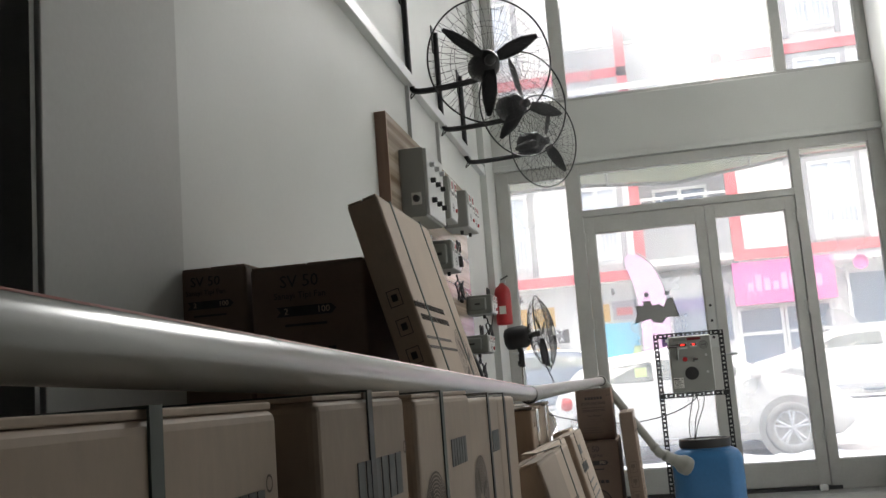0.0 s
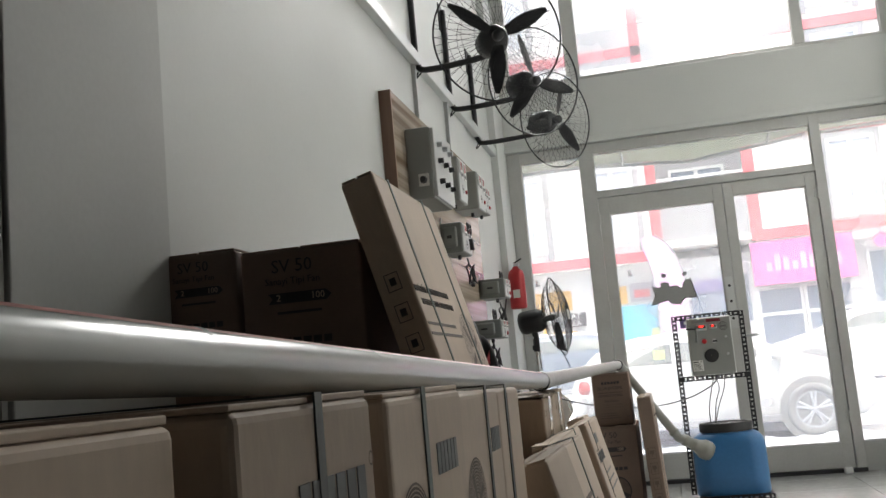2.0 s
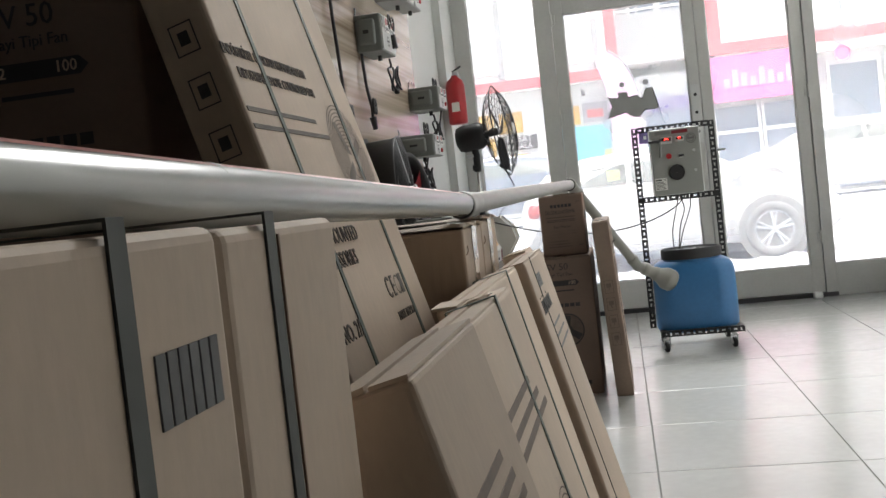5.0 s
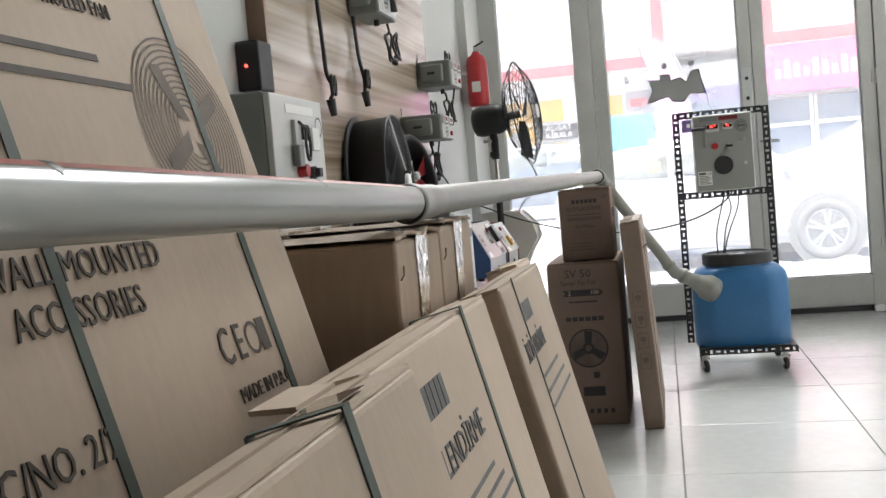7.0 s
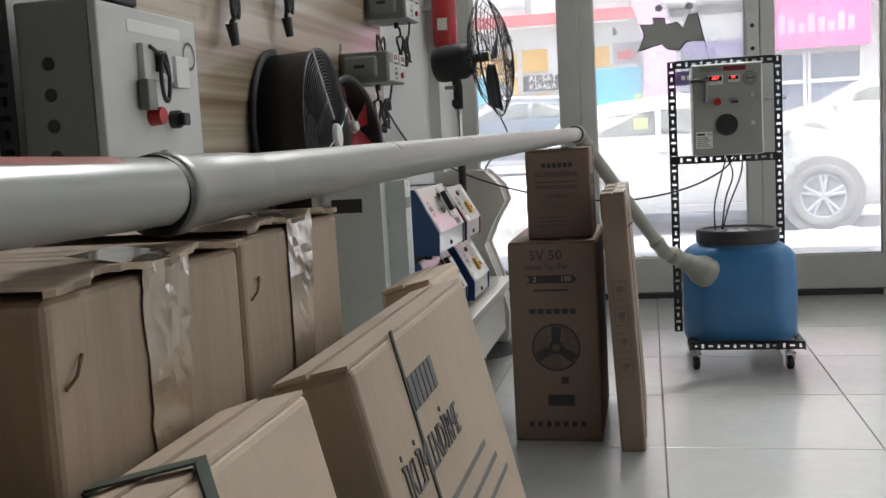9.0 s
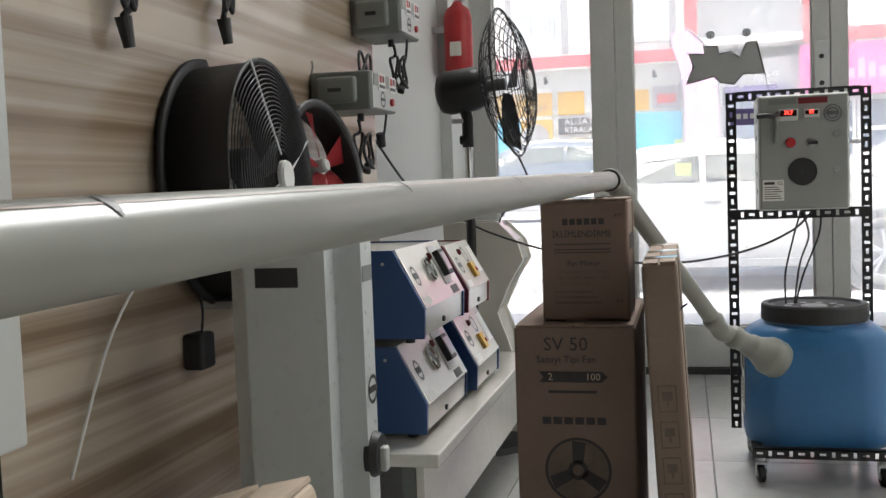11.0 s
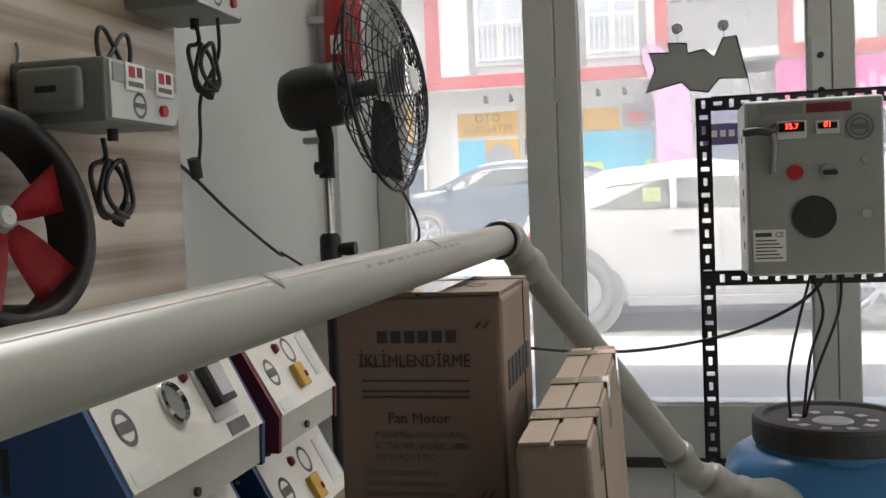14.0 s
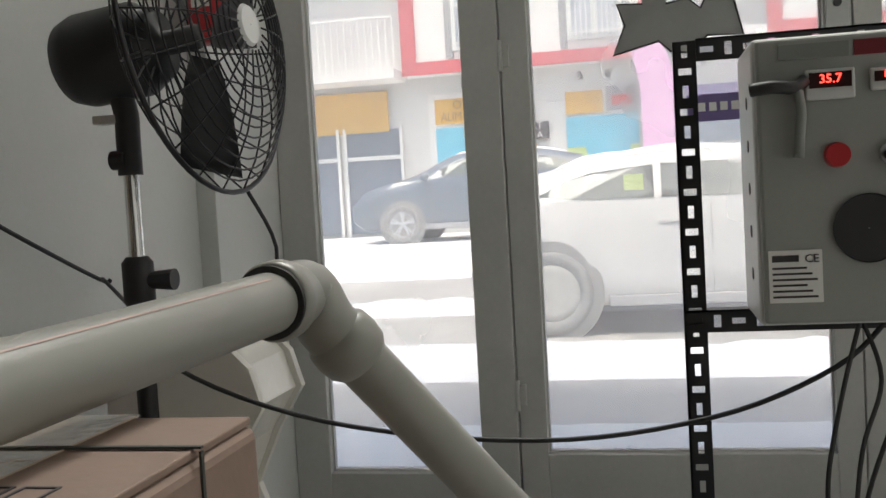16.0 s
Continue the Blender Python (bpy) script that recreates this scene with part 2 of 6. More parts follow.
def mesh_from(name, bm, material, smooth=False):
    me = bpy.data.meshes.new(name)
    bmesh.ops.recalc_face_normals(bm, faces=bm.faces[:])
    bm.to_mesh(me)
    bm.free()
    for p in me.polygons:
        p.use_smooth = smooth
    me.materials.append(material)
    return me


def part(name, bm, material, parent=None, label="", smooth=False, category="", kind=""):
    ob = new(name, mesh_from(name, bm, material, smooth))
    if parent is not None:
        ob.parent = parent
    return tagged(ob, label, category, "", kind)


def box(x0, x1, y0, y1, z0, z1, bev=0.0, bm=None, segs=2):
    own = bm is None
    tmp = bmesh.new()
    bmesh.ops.create_cube(tmp, size=1, matrix=Matrix.LocRotScale(((x0 + x1) / 2, (y0 + y1) / 2, (z0 + z1) / 2), None, (abs(x1 - x0), abs(y1 - y0), abs(z1 - z0))))
    if bev:
        bmesh.ops.bevel(tmp, geom=tmp.edges[:], offset=bev, segments=segs, affect="EDGES", profile=0.5)
    if own:
        return tmp
    me = bpy.data.meshes.new("t")
    tmp.to_mesh(me)
    tmp.free()
    bm.from_mesh(me)
    bpy.data.meshes.remove(me)
    return bm


def cyl(p0, p1, r0, r1=None, seg=24, bm=None, caps=True):
    bm = bm or bmesh.new()
    p0, p1 = Vector(p0), Vector(p1)
    d = p1 - p0
    m = Matrix.Translation((p0 + p1) / 2) @ rot_to(d)
    bmesh.ops.create_cone(bm, cap_ends=caps, cap_tris=False, segments=seg, radius1=r0, radius2=r0 if r1 is None else r1, depth=d.length, matrix=m)
    return bm


def lathe(profile, origin, axis, seg=32, bm=None):
    """Profile of (radius, height) turned round an axis."""
    bm = bm or bmesh.new()
    m = Matrix.Translation(origin) @ rot_to(axis)
    rings = []
    for r, h in profile:
        rings.append([bm.verts.new(m @ Vector((r * math.cos(2 * math.pi * k / seg), r * math.sin(2 * math.pi * k / seg), h))) for k in range(seg)])
    for a, b in zip(rings, rings[1:]):
        for k in range(seg):
            bm.faces.new((a[k], a[(k + 1) % seg], b[(k + 1) % seg], b[k]))
    return bm


def tube(points, r, seg=8, bm=None, closed=False, smooth_steps=0):
    bm = bm or bmesh.new()
    pts = [Vector(p) for p in points]
    if smooth_steps:
        out = []
        n = len(pts)
        for i in range(n if closed else n - 1):
            p0, p1, p2, p3 = (pts[(i - 1) % n], pts[i], pts[(i + 1) % n], pts[(i + 2) % n]) if closed else (pts[max(i - 1, 0)], pts[i], pts[i + 1], pts[min(i + 2, n - 1)])
            for k in range(smooth_steps):
                t = k / smooth_steps
                out.append(0.5 * ((2 * p1) + (p2 - p0) * t + (2 * p0 - 5 * p1 + 4 * p2 - p3) * t * t + (3 * p1 - p0 - 3 * p2 + p3) * t ** 3))
        if not closed:
            out.append(pts[-1])
        pts = out
    n = len(pts)
    rings = []
    up = Vector((0.123, 0.31, 0.94))
    for i, p in enumerate(pts):
        d = (pts[(i + 1) % n] - pts[(i - 1) % n]) if closed else (pts[min(i + 1, n - 1)] - pts[max(i - 1, 0)])
        d.normalize()
        if abs(d.dot(up)) > 0.97:
            up = Vector((0.9, 0.3, 0.1))
        a = d.cross(up).normalized()
        b = d.cross(a).normalized()
        up = a.cross(d)
        rings.append([bm.verts.new(p + r * (math.cos(2 * math.pi * k / seg) * a + math.sin(2 * math.pi * k / seg) * b)) for k in range(seg)])
    pairs = list(zip(rings, rings[1:])) + ([(rings[-1], rings[0])] if closed else [])
    for a, b in pairs:
        for k in range(seg):
            bm.faces.new((a[k], a[(k + 1) % seg], b[(k + 1) % seg], b[k]))
    if not closed:
        bm.faces.new(rings[0])
        bm.faces.new(rings[-1])
    return bm


def prism(poly, lo, hi, axis="y", bm=None):
    """A polygon in the plane across an axis, drawn out from lo to hi along it."""
    bm = bm or bmesh.new()
    put = {"x": lambda a, b, c: (c, a, b), "y": lambda a, b, c: (a, c, b), "z": lambda a, b, c: (a, b, c)}[axis]
    f0 = [bm.verts.new(put(a, b, lo)) for a, b in poly]
    f1 = [bm.verts.new(put(a, b, hi)) for a, b in poly]
    bm.faces.new(f0)
    bm.faces.new(list(reversed(f1)))
    n = len(poly)
    for k in range(n):
        bm.faces.new((f0[k], f0[(k + 1) % n], f1[(k + 1) % n], f1[k]))
    return bm


def words(name, text, size, m, material, parent, depth=0.0008, align="CENTER", label="", squeeze=1.0):
    """Lettering as a mesh, in the x-y plane of the pose m, upright along y."""
    cu = bpy.data.curves.new(name, "FONT")
    cu.body, cu.size, cu.extrude, cu.align_x, cu.align_y, cu.resolution_u = text, size, depth, align, "CENTER", 2
    tmp = bpy.data.objects.new(name, cu)
    scene.collection.objects.link(tmp)
    bpy.context.view_layer.update()
    me = bpy.data.meshes.new_from_object(tmp.evaluated_get(bpy.context.evaluated_depsgraph_get()))
    bpy.data.objects.remove(tmp)
    bpy.data.curves.remove(cu)
    me.transform(m @ Matrix.Diagonal((squeeze, 1, 1, 1)))
    me.materials.clear()
    me.materials.append(material)
    ob = new(name, me)
    ob.parent = parent
    return tagged(ob, label)


FACE_X = pose(0, 0, 0, 90, 0, 90)    # a sheet that faces +x, its text running along +y
FACE_MY = pose(0, 0, 0, 90, 0, 0)    # a sheet that faces -y, its text running along +x


def on_x(x, y, z):
    return Matrix.Translation((x, y, z)) @ FACE_X


def on_my(x, y, z):
    return Matrix.Translation((x, y, z)) @ FACE_MY

# ---- the room ----
WALL_X, FRONT_Y, EAST_X, TOP_Z = -1.0, 7.87, 2.10, 5.0

part("wall_west", box(-1.2, WALL_X, 2.05, 8.1, 0, TOP_Z), M_WALL, None, "white painted plaster side wall of the shop", category="wall", kind="structure")
part("wall_column", box(-1.2, -0.95, 1.46, 2.05, 0, TOP_Z, 0.004), M_COLUMN, None, "column standing out of the side wall, a little greyer than it", category="column", kind="structure")
part("wall_pilaster", box(-1.0, -0.946, 7.38, 8.1, 0, TOP_Z, 0.003), M_WALL, None, "white painted pilaster beside the shop window", category="pilaster", kind="structure")
part("wall_cross", box(-3.0, -1.2, 1.46, 1.66, 0, TOP_Z), M_SHADEWALL, None, "cross wall with its shade put in as grey", category="wall", kind="structure")
# thin sheet over the column end, shaded by its colour
part("wall_side_end", box(-1.2, -0.96, 1.44, 1.456, 0, TOP_Z), M_SHADEWALL, None, "end of the column with its shade put in as grey", category="wall", kind="structure")
# unseen rear walls, added near-black so faces turned from the windows stay dark
part("wall_far_west", box(-3.2, -3.0, -1.9, 1.66, 0, TOP_Z), M_REAR_DIM, None, "unseen near-black rear side wall that cuts bounce light", category="wall", kind="structure")
part("wall_south", box(-3.2, 2.3, -2.1, -1.9, 0, TOP_Z), M_REAR_DIM, None, "unseen near-black rear wall that cuts bounce light", category="wall", kind="structure")
part("wall_east_rear", box(EAST_X, EAST_X + 0.2, -1.9, 1.3, 0, TOP_Z), M_REAR_DIM, None, "unseen near-black rear side wall that cuts bounce light", category="wall", kind="structure")
part("wall_east", box(EAST_X, EAST_X + 0.2, 1.3, 8.1, 0, TOP_Z), M_WALL_E, None, "side wall of the shop, whitened to bounce light", category="wall", kind="structure")
part("ceiling", box(-3.2, 2.3, -2.1, 8.1, TOP_Z, TOP_Z + 0.15), M_CEIL, None, "unseen ceiling, greyed to cut bounce light", category="ceiling", kind="structure")
bm = box(-0.946, EAST_X, 7.80, 8.1, 2.70, 3.23, 0.006)
box(-0.946, EAST_X, 7.775, 7.80, 2.70, 2.745, 0.004, bm)
part("beam", bm, M_WALL, None, "white painted beam between the door and the high window", category="beam", kind="structure")

floor = part("floor", box(-3.0, EAST_X, -1.9, 7.84, -0.15, -0.004), M_GROUT, None, "dark grout bed under large pale floor tiles", category="floor", kind="structure")

# ---- shop front ----
FY0, FY1 = 7.83, 7.90


def bar(parent, name, x0, x1, z0, z1, y0=FY0, y1=FY1, m=None, bev=0.003):
    return part(name, box(x0, x1, y0, y1, z0, z1, bev), m or M_ALU, parent)


def pane(parent, x0, x1, z0, z1, y=7.868):
    g = part("pane", box(x0 + 0.001, x1 - 0.001, y - 0.003, y + 0.003, z0 + 0.001, z1 - 0.001), M_GLASS, parent, "clear window glass")
    g.visible_shadow = False
    w = 0.006
    b = bmesh.new()
    for a in ((x0, x0 + w, z0, z1), (x1 - w, x1, z0, z1), (x0 + w, x1 - w, z0, z0 + w), (x0 + w, x1 - w, z1 - w, z1)):
        box(a[0], a[1], y - 0.012, y + 0.012, a[2], a[3], 0, b)
    part("gasket", b, M_ALU_D, parent, "pale plastic glazing bead")


win1 = thing("window_1", (0, 0, 0), label="tall narrow shop window in a grey-white aluminium frame", category="window", kind="structure")
bar(win1, "jamb", -0.944, -0.835, 0.0, 2.695)
bar(win1, "window_sill", -0.835, -0.36, 0.0, 0.165)
bar(win1, "head", -0.835, -0.36, 2.605, 2.695)
pane(win1, -0.835, -0.36, 0.165, 2.605)

door = thing("door_1", (0, 0, 0), label="closed double glass door in grey-white aluminium with a fanlight", category="door", kind="structure")
bar(door, "post", -0.36, -0.250, 0.0, 2.695, 7.815, 7.905)
bar(door, "post", 1.402, 1.474, 0.0, 2.695, 7.815, 7.905)
bar(door, "transom_bar", -0.25, 1.402, 2.252, 2.306, 7.815, 7.905)
bar(door, "head", -0.25, 1.402, 2.612, 2.695, 7.815, 7.905)
pane(door, -0.25, 1.402, 2.306, 2.612)
leaf = new("door_leaf")
leaf.parent = door
tagged(leaf, "wide glazed door leaf")
bar(leaf, "stile", -0.246, -0.166, 0.03, 2.248)
bar(leaf, "stile", 0.634, 0.707, 0.03, 2.248)
bar(leaf, "bottom_rail", -0.166, 0.634, 0.03, 0.222)
bar(leaf, "top_rail", -0.166, 0.634, 2.115, 2.248)
pane(leaf, -0.166, 0.634, 0.222, 2.115)
leaf2 = new("door_leaf")
leaf2.parent = door
tagged(leaf2, "narrow glazed door leaf")
bar(leaf2, "stile", 0.711, 0.784, 0.03, 2.248)
bar(leaf2, "stile", 1.318, 1.398, 0.03, 2.248)
bar(leaf2, "bottom_rail", 0.784, 1.318, 0.03, 0.214)
bar(leaf2, "top_rail", 0.784, 1.318, 2.145, 2.248)
pane(leaf2, 0.784, 1.318, 0.214, 2.145)
for hz in (0.40, 1.385, 2.08):
    b = cyl((-0.248, 7.822, hz - 0.045), (-0.248, 7.822, hz + 0.045), 0.009, seg=12)
    box(-0.275, -0.221, 7.820, 7.832, hz - 0.032, hz + 0.032, 0.002, b)
    part("hinge", b, M_ALU, door, "painted butt hinge")
    b = cyl((1.40, 7.822, hz - 0.045), (1.40, 7.822, hz + 0.045), 0.009, seg=12)
    box(1.374, 1.426, 7.820, 7.832, hz - 0.032, hz + 0.032, 0.002, b)
    part("hinge", b, M_ALU, door, "painted butt hinge")
lock = part("lock_plate", box(0.64, 0.70, 7.820, 7.831, 1.12, 1.52, 0.003), M_PANEL, leaf, "pale lock plate with keyholes")
for lz in (1.20, 1.33, 1.45):
    part("keyhole", cyl((0.67, 7.814, lz), (0.67, 7.822, lz), 0.011, seg=14), M_BLACKM, lock)
part("door_handle", tube([(0.735, 7.83, 1.06), (0.735, 7.79, 1.06), (0.78, 7.785, 1.06), (0.83, 7.785, 1.06)], 0.009, 10, smooth_steps=3), M_STEEL, leaf2, "metal lever handle", smooth=True)
part("threshold", box(-0.36, 1.474, 7.80, 8.1, -0.01, 0.028, 0.004), M_BLACKM, door, "dark threshold strip under the door")

win2 = thing("window_2", (0, 0, 0), label="narrow shop window with a grey-white aluminium frame", category="window", kind="structure")
bar(win2, "jamb", 1.993, EAST_X, 0.0, 2.695)
bar(win2, "window_sill", 1.476, 1.993, 0.0, 0.215)
bar(win2, "head", 1.476, 1.993, 2.618, 2.695)
pane(win2, 1.476, 1.993, 0.215, 2.618)

win3 = thing("window_3", (0, 0, 0), label="high shop window in three panes above the beam", category="window", kind="structure")
bar(win3, "window_sill", -0.944, EAST_X, 3.232, 3.262)
bar(win3, "head", -0.944, EAST_X, 4.93, 4.998)
for a, b_ in ((-0.944, -0.86), (-0.385, -0.285), (1.38, 1.462), (2.022, EAST_X)):
    bar(win3, "mullion", a, b_, 3.263, 4.93)
for a, b_ in ((-0.86, -0.385), (-0.285, 1.38), (1.462, 2.022)):
    pane(win3, a, b_, 3.262, 4.93)

part("baseboard", box(-1.0, -0.988, 2.06, 7.37, 0.0, 0.08, 0.002), M_TILE, None, "pale tile baseboard along the side wall", category="baseboard", kind="structure")

# laminate board that carries the wall-hung devices
part("wall_panel", box(-1.0, -0.945, 4.22, 6.235, 0.0, 2.26, 0.002), M_WOOD, None, "pale striped laminate wood display board on the wall", category="wall panel", kind="structure")
part("wall_panel_edge", box(-1.0, -0.944, 4.205, 4.2195, 0.0, 2.26), M_WOODEDGE, None, "brown edge strip of the display board", category="trim", kind="structure")
part("cable_trunk", box(-1.0, -0.955, 2.05, 7.38, 2.60, 2.665, 0.004), M_PANEL, None, "grey cable trunking along the wall", category="cable trunking", kind="structure")
for cy in (4.93, 5.72):
    part("conduit", box(-1.0, -0.978, cy - 0.014, cy + 0.014, 2.2, 2.6, 0.002), M_PANEL, None, "narrow grey vertical conduit on the wall", category="conduit", kind="structure")

# ---- pipe line ----
pipe = thing("pipe_line", (0, 0, 0), label="grey PVC mist pipe lying across cardboard boxes to a blue barrel", category="pipe")
P = lambda y: (-0.158 - 0.022 * y, y, 0.958 - 0.02217 * y)
Q = lambda y: (-0.318 + 0.0325 * y, y, 0.860 + 0.01117 * y)
R_PIPE = 0.0238
first = part("pipe", cyl(P(-1.55), P(2.88), R_PIPE, seg=48, caps=False), M_PVC, pipe, "long straight grey PVC pipe", smooth=True)
second = part("pipe", cyl(Q(2.885), Q(5.72), R_PIPE, seg=48, caps=False), M_PVC2, pipe, "straight grey PVC pipe with drilled slots", smooth=True)


def along(fn, a, b, side, up, w, h):
    """A thin strip that follows a pipe."""
    bm = bmesh.new()
    n = 30
    ang0 = math.atan2(up, side)
    rows_ = []
    for i in range(n + 1):
        y = a + (b - a) * i / n
        c = Vector(fn(y))
        rows_.append([bm.verts.new(c + Vector((math.cos(ang0 + k * w / R_PIPE), 0, math.sin(ang0 + k * w / R_PIPE))) * (R_PIPE + h)) for k in (-0.5, 0, 0.5)])
    for r0, r1 in zip(rows_, rows_[1:]):
        for k in range(2):
            bm.faces.new((r0[k], r0[k + 1], r1[k + 1], r1[k]))
    return bm


part("stripe", along(P, -1.6, 2.80, 0.36, 1.0, 0.013, 0.0004), M_PVC_RED, first, "faded red line printed along the pipe", smooth=True)
part("stripe", along(Q, 3.1, 5.66, 0.62, 1.0, 0.0014, 0.0004), M_PVC_PINK, second, "faint red line printed along the pipe", smooth=True)
for k in range(12):
    y0 = 4.98 + 0.030 * k
    part("print", along(Q, y0, y0 + (0.021 if k % 4 else 0.012), 0.80, 0.62, 0.0032, 0.0004), M_PVC_INK, second, "faint grey-green maker's print as bars")
# socket and rubber ring where the two lengths meet
d2 = Vector(Q(4)) - Vector(Q(3))
part("socket", lathe([(0.0239, -0.022), (0.0278, -0.022), (0.0298, -0.017), (0.0298, -0.006), (0.0272, 0.0), (0.0266, 0.05), (0.0258, 0.10), (0.0240, 0.13)], Q(2.895), d2, 48), M_PVC2, second, "flared pipe socket", smooth=True)
part("seal_ring", lathe([(0.0236, -0.028), (0.0285, -0.028), (0.0285, -0.021), (0.0236, -0.021)], Q(2.895), d2, 40), M_RUBBER, second, "dark rubber seal")
for fn, ys, host in ((P, (0.57, 1.0, 1.5, 1.98, 2.44), first), (Q, (2.99, 3.43, 3.87, 4.37, 4.80, 5.24), second)):
    for y in ys:
        c = Vector(fn(y))
        b = bmesh.new()
        arc = []
        for k in range(9):
            a = radians(36 + 7 * k)
            arc.append(c + Vector((math.cos(a), (k - 4) * 0.0032 / R_PIPE * 0.02, math.sin(a))) * (R_PIPE + 0.0006))
        for k in range(8):
            wv = 0.0042 * math.sin(math.pi * (k + 0.5) / 8) + 0.0008
            p0, p1 = arc[k], arc[k + 1]
            vs = [b.verts.new(v) for v in (p0 + Vector((0, -wv, 0)), p1 + Vector((0, -wv, 0)), p1 + Vector((0, wv, 0)), p0 + Vector((0, wv, 0)))]
            b.faces.new(vs)
        part("slot", b, M_BLACKM, host, "dark sawn mist slot")
# elbow, sloping length and barrel fitting
E0, SOCK = Vector(Q(5.74)), Vector((0.352, 6.118, 0.352))
bend = Vector((0.152, 6.008, 0.478))
dirn = (bend - E0).normalized()
elb = bmesh.new()
lathe([(0.0239, -0.03), (0.0295, -0.03), (0.032, -0.024), (0.032, -0.012), (0.0275, -0.006), (0.0265, 0.03)], Q(5.715), d2, 40, elb)
tube([Vector(Q(5.72)), E0 + Vector((0.004, 0.012, 0.0)), E0 + dirn * 0.035, E0 + dirn * 0.07], 0.0262, 32, elb, smooth_steps=5)
lathe([(0.0262, 0.045), (0.0300, 0.05), (0.0315, 0.062), (0.0300, 0.075), (0.0255, 0.082)], E0, dirn, 40, elb)
part("elbow", elb, M_PVC2, pipe, "grey PVC elbow with socket rings", smooth=True)
part("seal_ring", lathe([(0.0236, -0.034), (0.0288, -0.034), (0.0288, -0.029), (0.0236, -0.029)], Q(5.715), d2, 40), M_RUBBER, pipe, "dark rubber seal")
part("pipe", cyl(E0 + dirn * 0.06, bend, R_PIPE, seg=40, caps=False), M_PVC2, pipe, "sloping grey PVC pipe", smooth=True)
fit_ = bmesh.new()
lathe([(0.0240, -0.055), (0.0285, -0.053), (0.0305, -0.043), (0.0285, -0.03), (0.0262, -0.026), (0.0262, 0.012)], bend, dirn, 36, fit_)
into = (SOCK - bend).normalized()
tube([bend - dirn * 0.01, bend + dirn * 0.012, bend + into * 0.03, bend + into * 0.05], 0.0262, 28, fit_, smooth_steps=4)
lathe([(0.0262, 0.035), (0.0325, 0.04), (0.0345, 0.052), (0.0325, 0.066), (0.0300, 0.070), (0.0300, 0.105), (0.0350, 0.110), (0.0365, 0.120), (0.0365, 0.132), (0.0520, 0.168), (0.0560, 0.174), (0.0575, 0.185), (0.0575, 0.215), (0.0530, 0.226), (0.02, 0.228)], bend, into, 40, fit_)
part("reducer", fit_, M_PVC2, pipe, "grey PVC reducer flange against the barrel", smooth=True)

# ---- cartons ----


def carton(loc, size, ry=0.0, rz=0.0, rx=0.0, m=None, label="", straps=(), strap_m=None, flaps=True, tape=False, group="", name="cardboard_box"):
    """A closed carton: its near right lower edge at loc, x to the left, y ahead, z up."""
    sx, sy, sz = size
    m = m or M_CARD
    th = thing(name, loc, (rx, ry, rz), label, "box", group)
    bm = box(-sx, 0, 0, sy, 0, sz, 0.007, segs=3)
    part("body", bm, m, th, smooth=False)
    if flaps:
        lng_y = sy > sx
        if lng_y:
            a = box(-sx + 0.003, -sx / 2 - 0.002, 0.003, sy - 0.003, sz, sz + 0.0035, 0.001)
            c = box(-sx / 2 + 0.002, -0.003, 0.003, sy - 0.003, sz, sz + 0.0045, 0.001)
        else:
            a = box(-sx + 0.003, -0.003, 0.003, sy / 2 - 0.002, sz, sz + 0.0035, 0.001)
            c = box(-sx + 0.003, -0.003, sy / 2 + 0.002, sy - 0.003, sz, sz + 0.0045, 0.001)
        part("flap", a, m, th)
        part("flap", c, m, th)
        if tape:
            if lng_y:
                part("tape", box(-sx / 2 - 0.025, -sx / 2 + 0.025, -0.001, sy + 0.001, sz + 0.0045, sz + 0.0055), M_TAPE, th, "clear packing tape")
            else:
                part("tape", box(-sx - 0.001, 0.001, sy / 2 - 0.025, sy / 2 + 0.025, sz + 0.0045, sz + 0.0055), M_TAPE, th, "clear packing tape")
                part("tape", box(0.0, 0.0012, sy / 2 - 0.025, sy / 2 + 0.025, sz - 0.07, sz + 0.0045), M_TAPE, th, "clear packing tape")
    for y in straps:
        w = 0.0065
        b = bmesh.new()
        box(0.0, 0.0015, y - w, y + w, -0.0, sz + 0.005, 0, b)
        box(-sx, 0.0015, y - w, y + w, sz + 0.0048, sz + 0.0062, 0, b)
        box(-sx - 0.0015, -sx, y - w, y + w, 0, sz + 0.005, 0, b)
        part("strap", b, strap_m or M_STRAP, th, "plastic packing strap")
    return th


def bars_x(th, y0, y1, z0, z1, n, m, gap=0.35, name="print"):
    """Writing that cannot be read, as bars on the +x face."""
    h = (z1 - z0) / n
    for k in range(n):
        part(name, box(0.0, 0.0009, y0, y1 - (0.13 * ((k * 7) % 3)) * (y1 - y0), z0 + h * k + h * gap / 2, z0 + h * (k + 1) - h * gap / 2), m, th)


def mark_x(th, y, z, w, h, m, name="logo"):
    """A brand mark as plain upright blocks of its size on the +x face."""
    n = 6
    for k in range(n):
        yy = y + w * k / n
        hh = h
        part(name, box(0.0, 0.0009, yy, yy + w / n * 0.80, z, z + hh), m, th, "dark printed brand block")


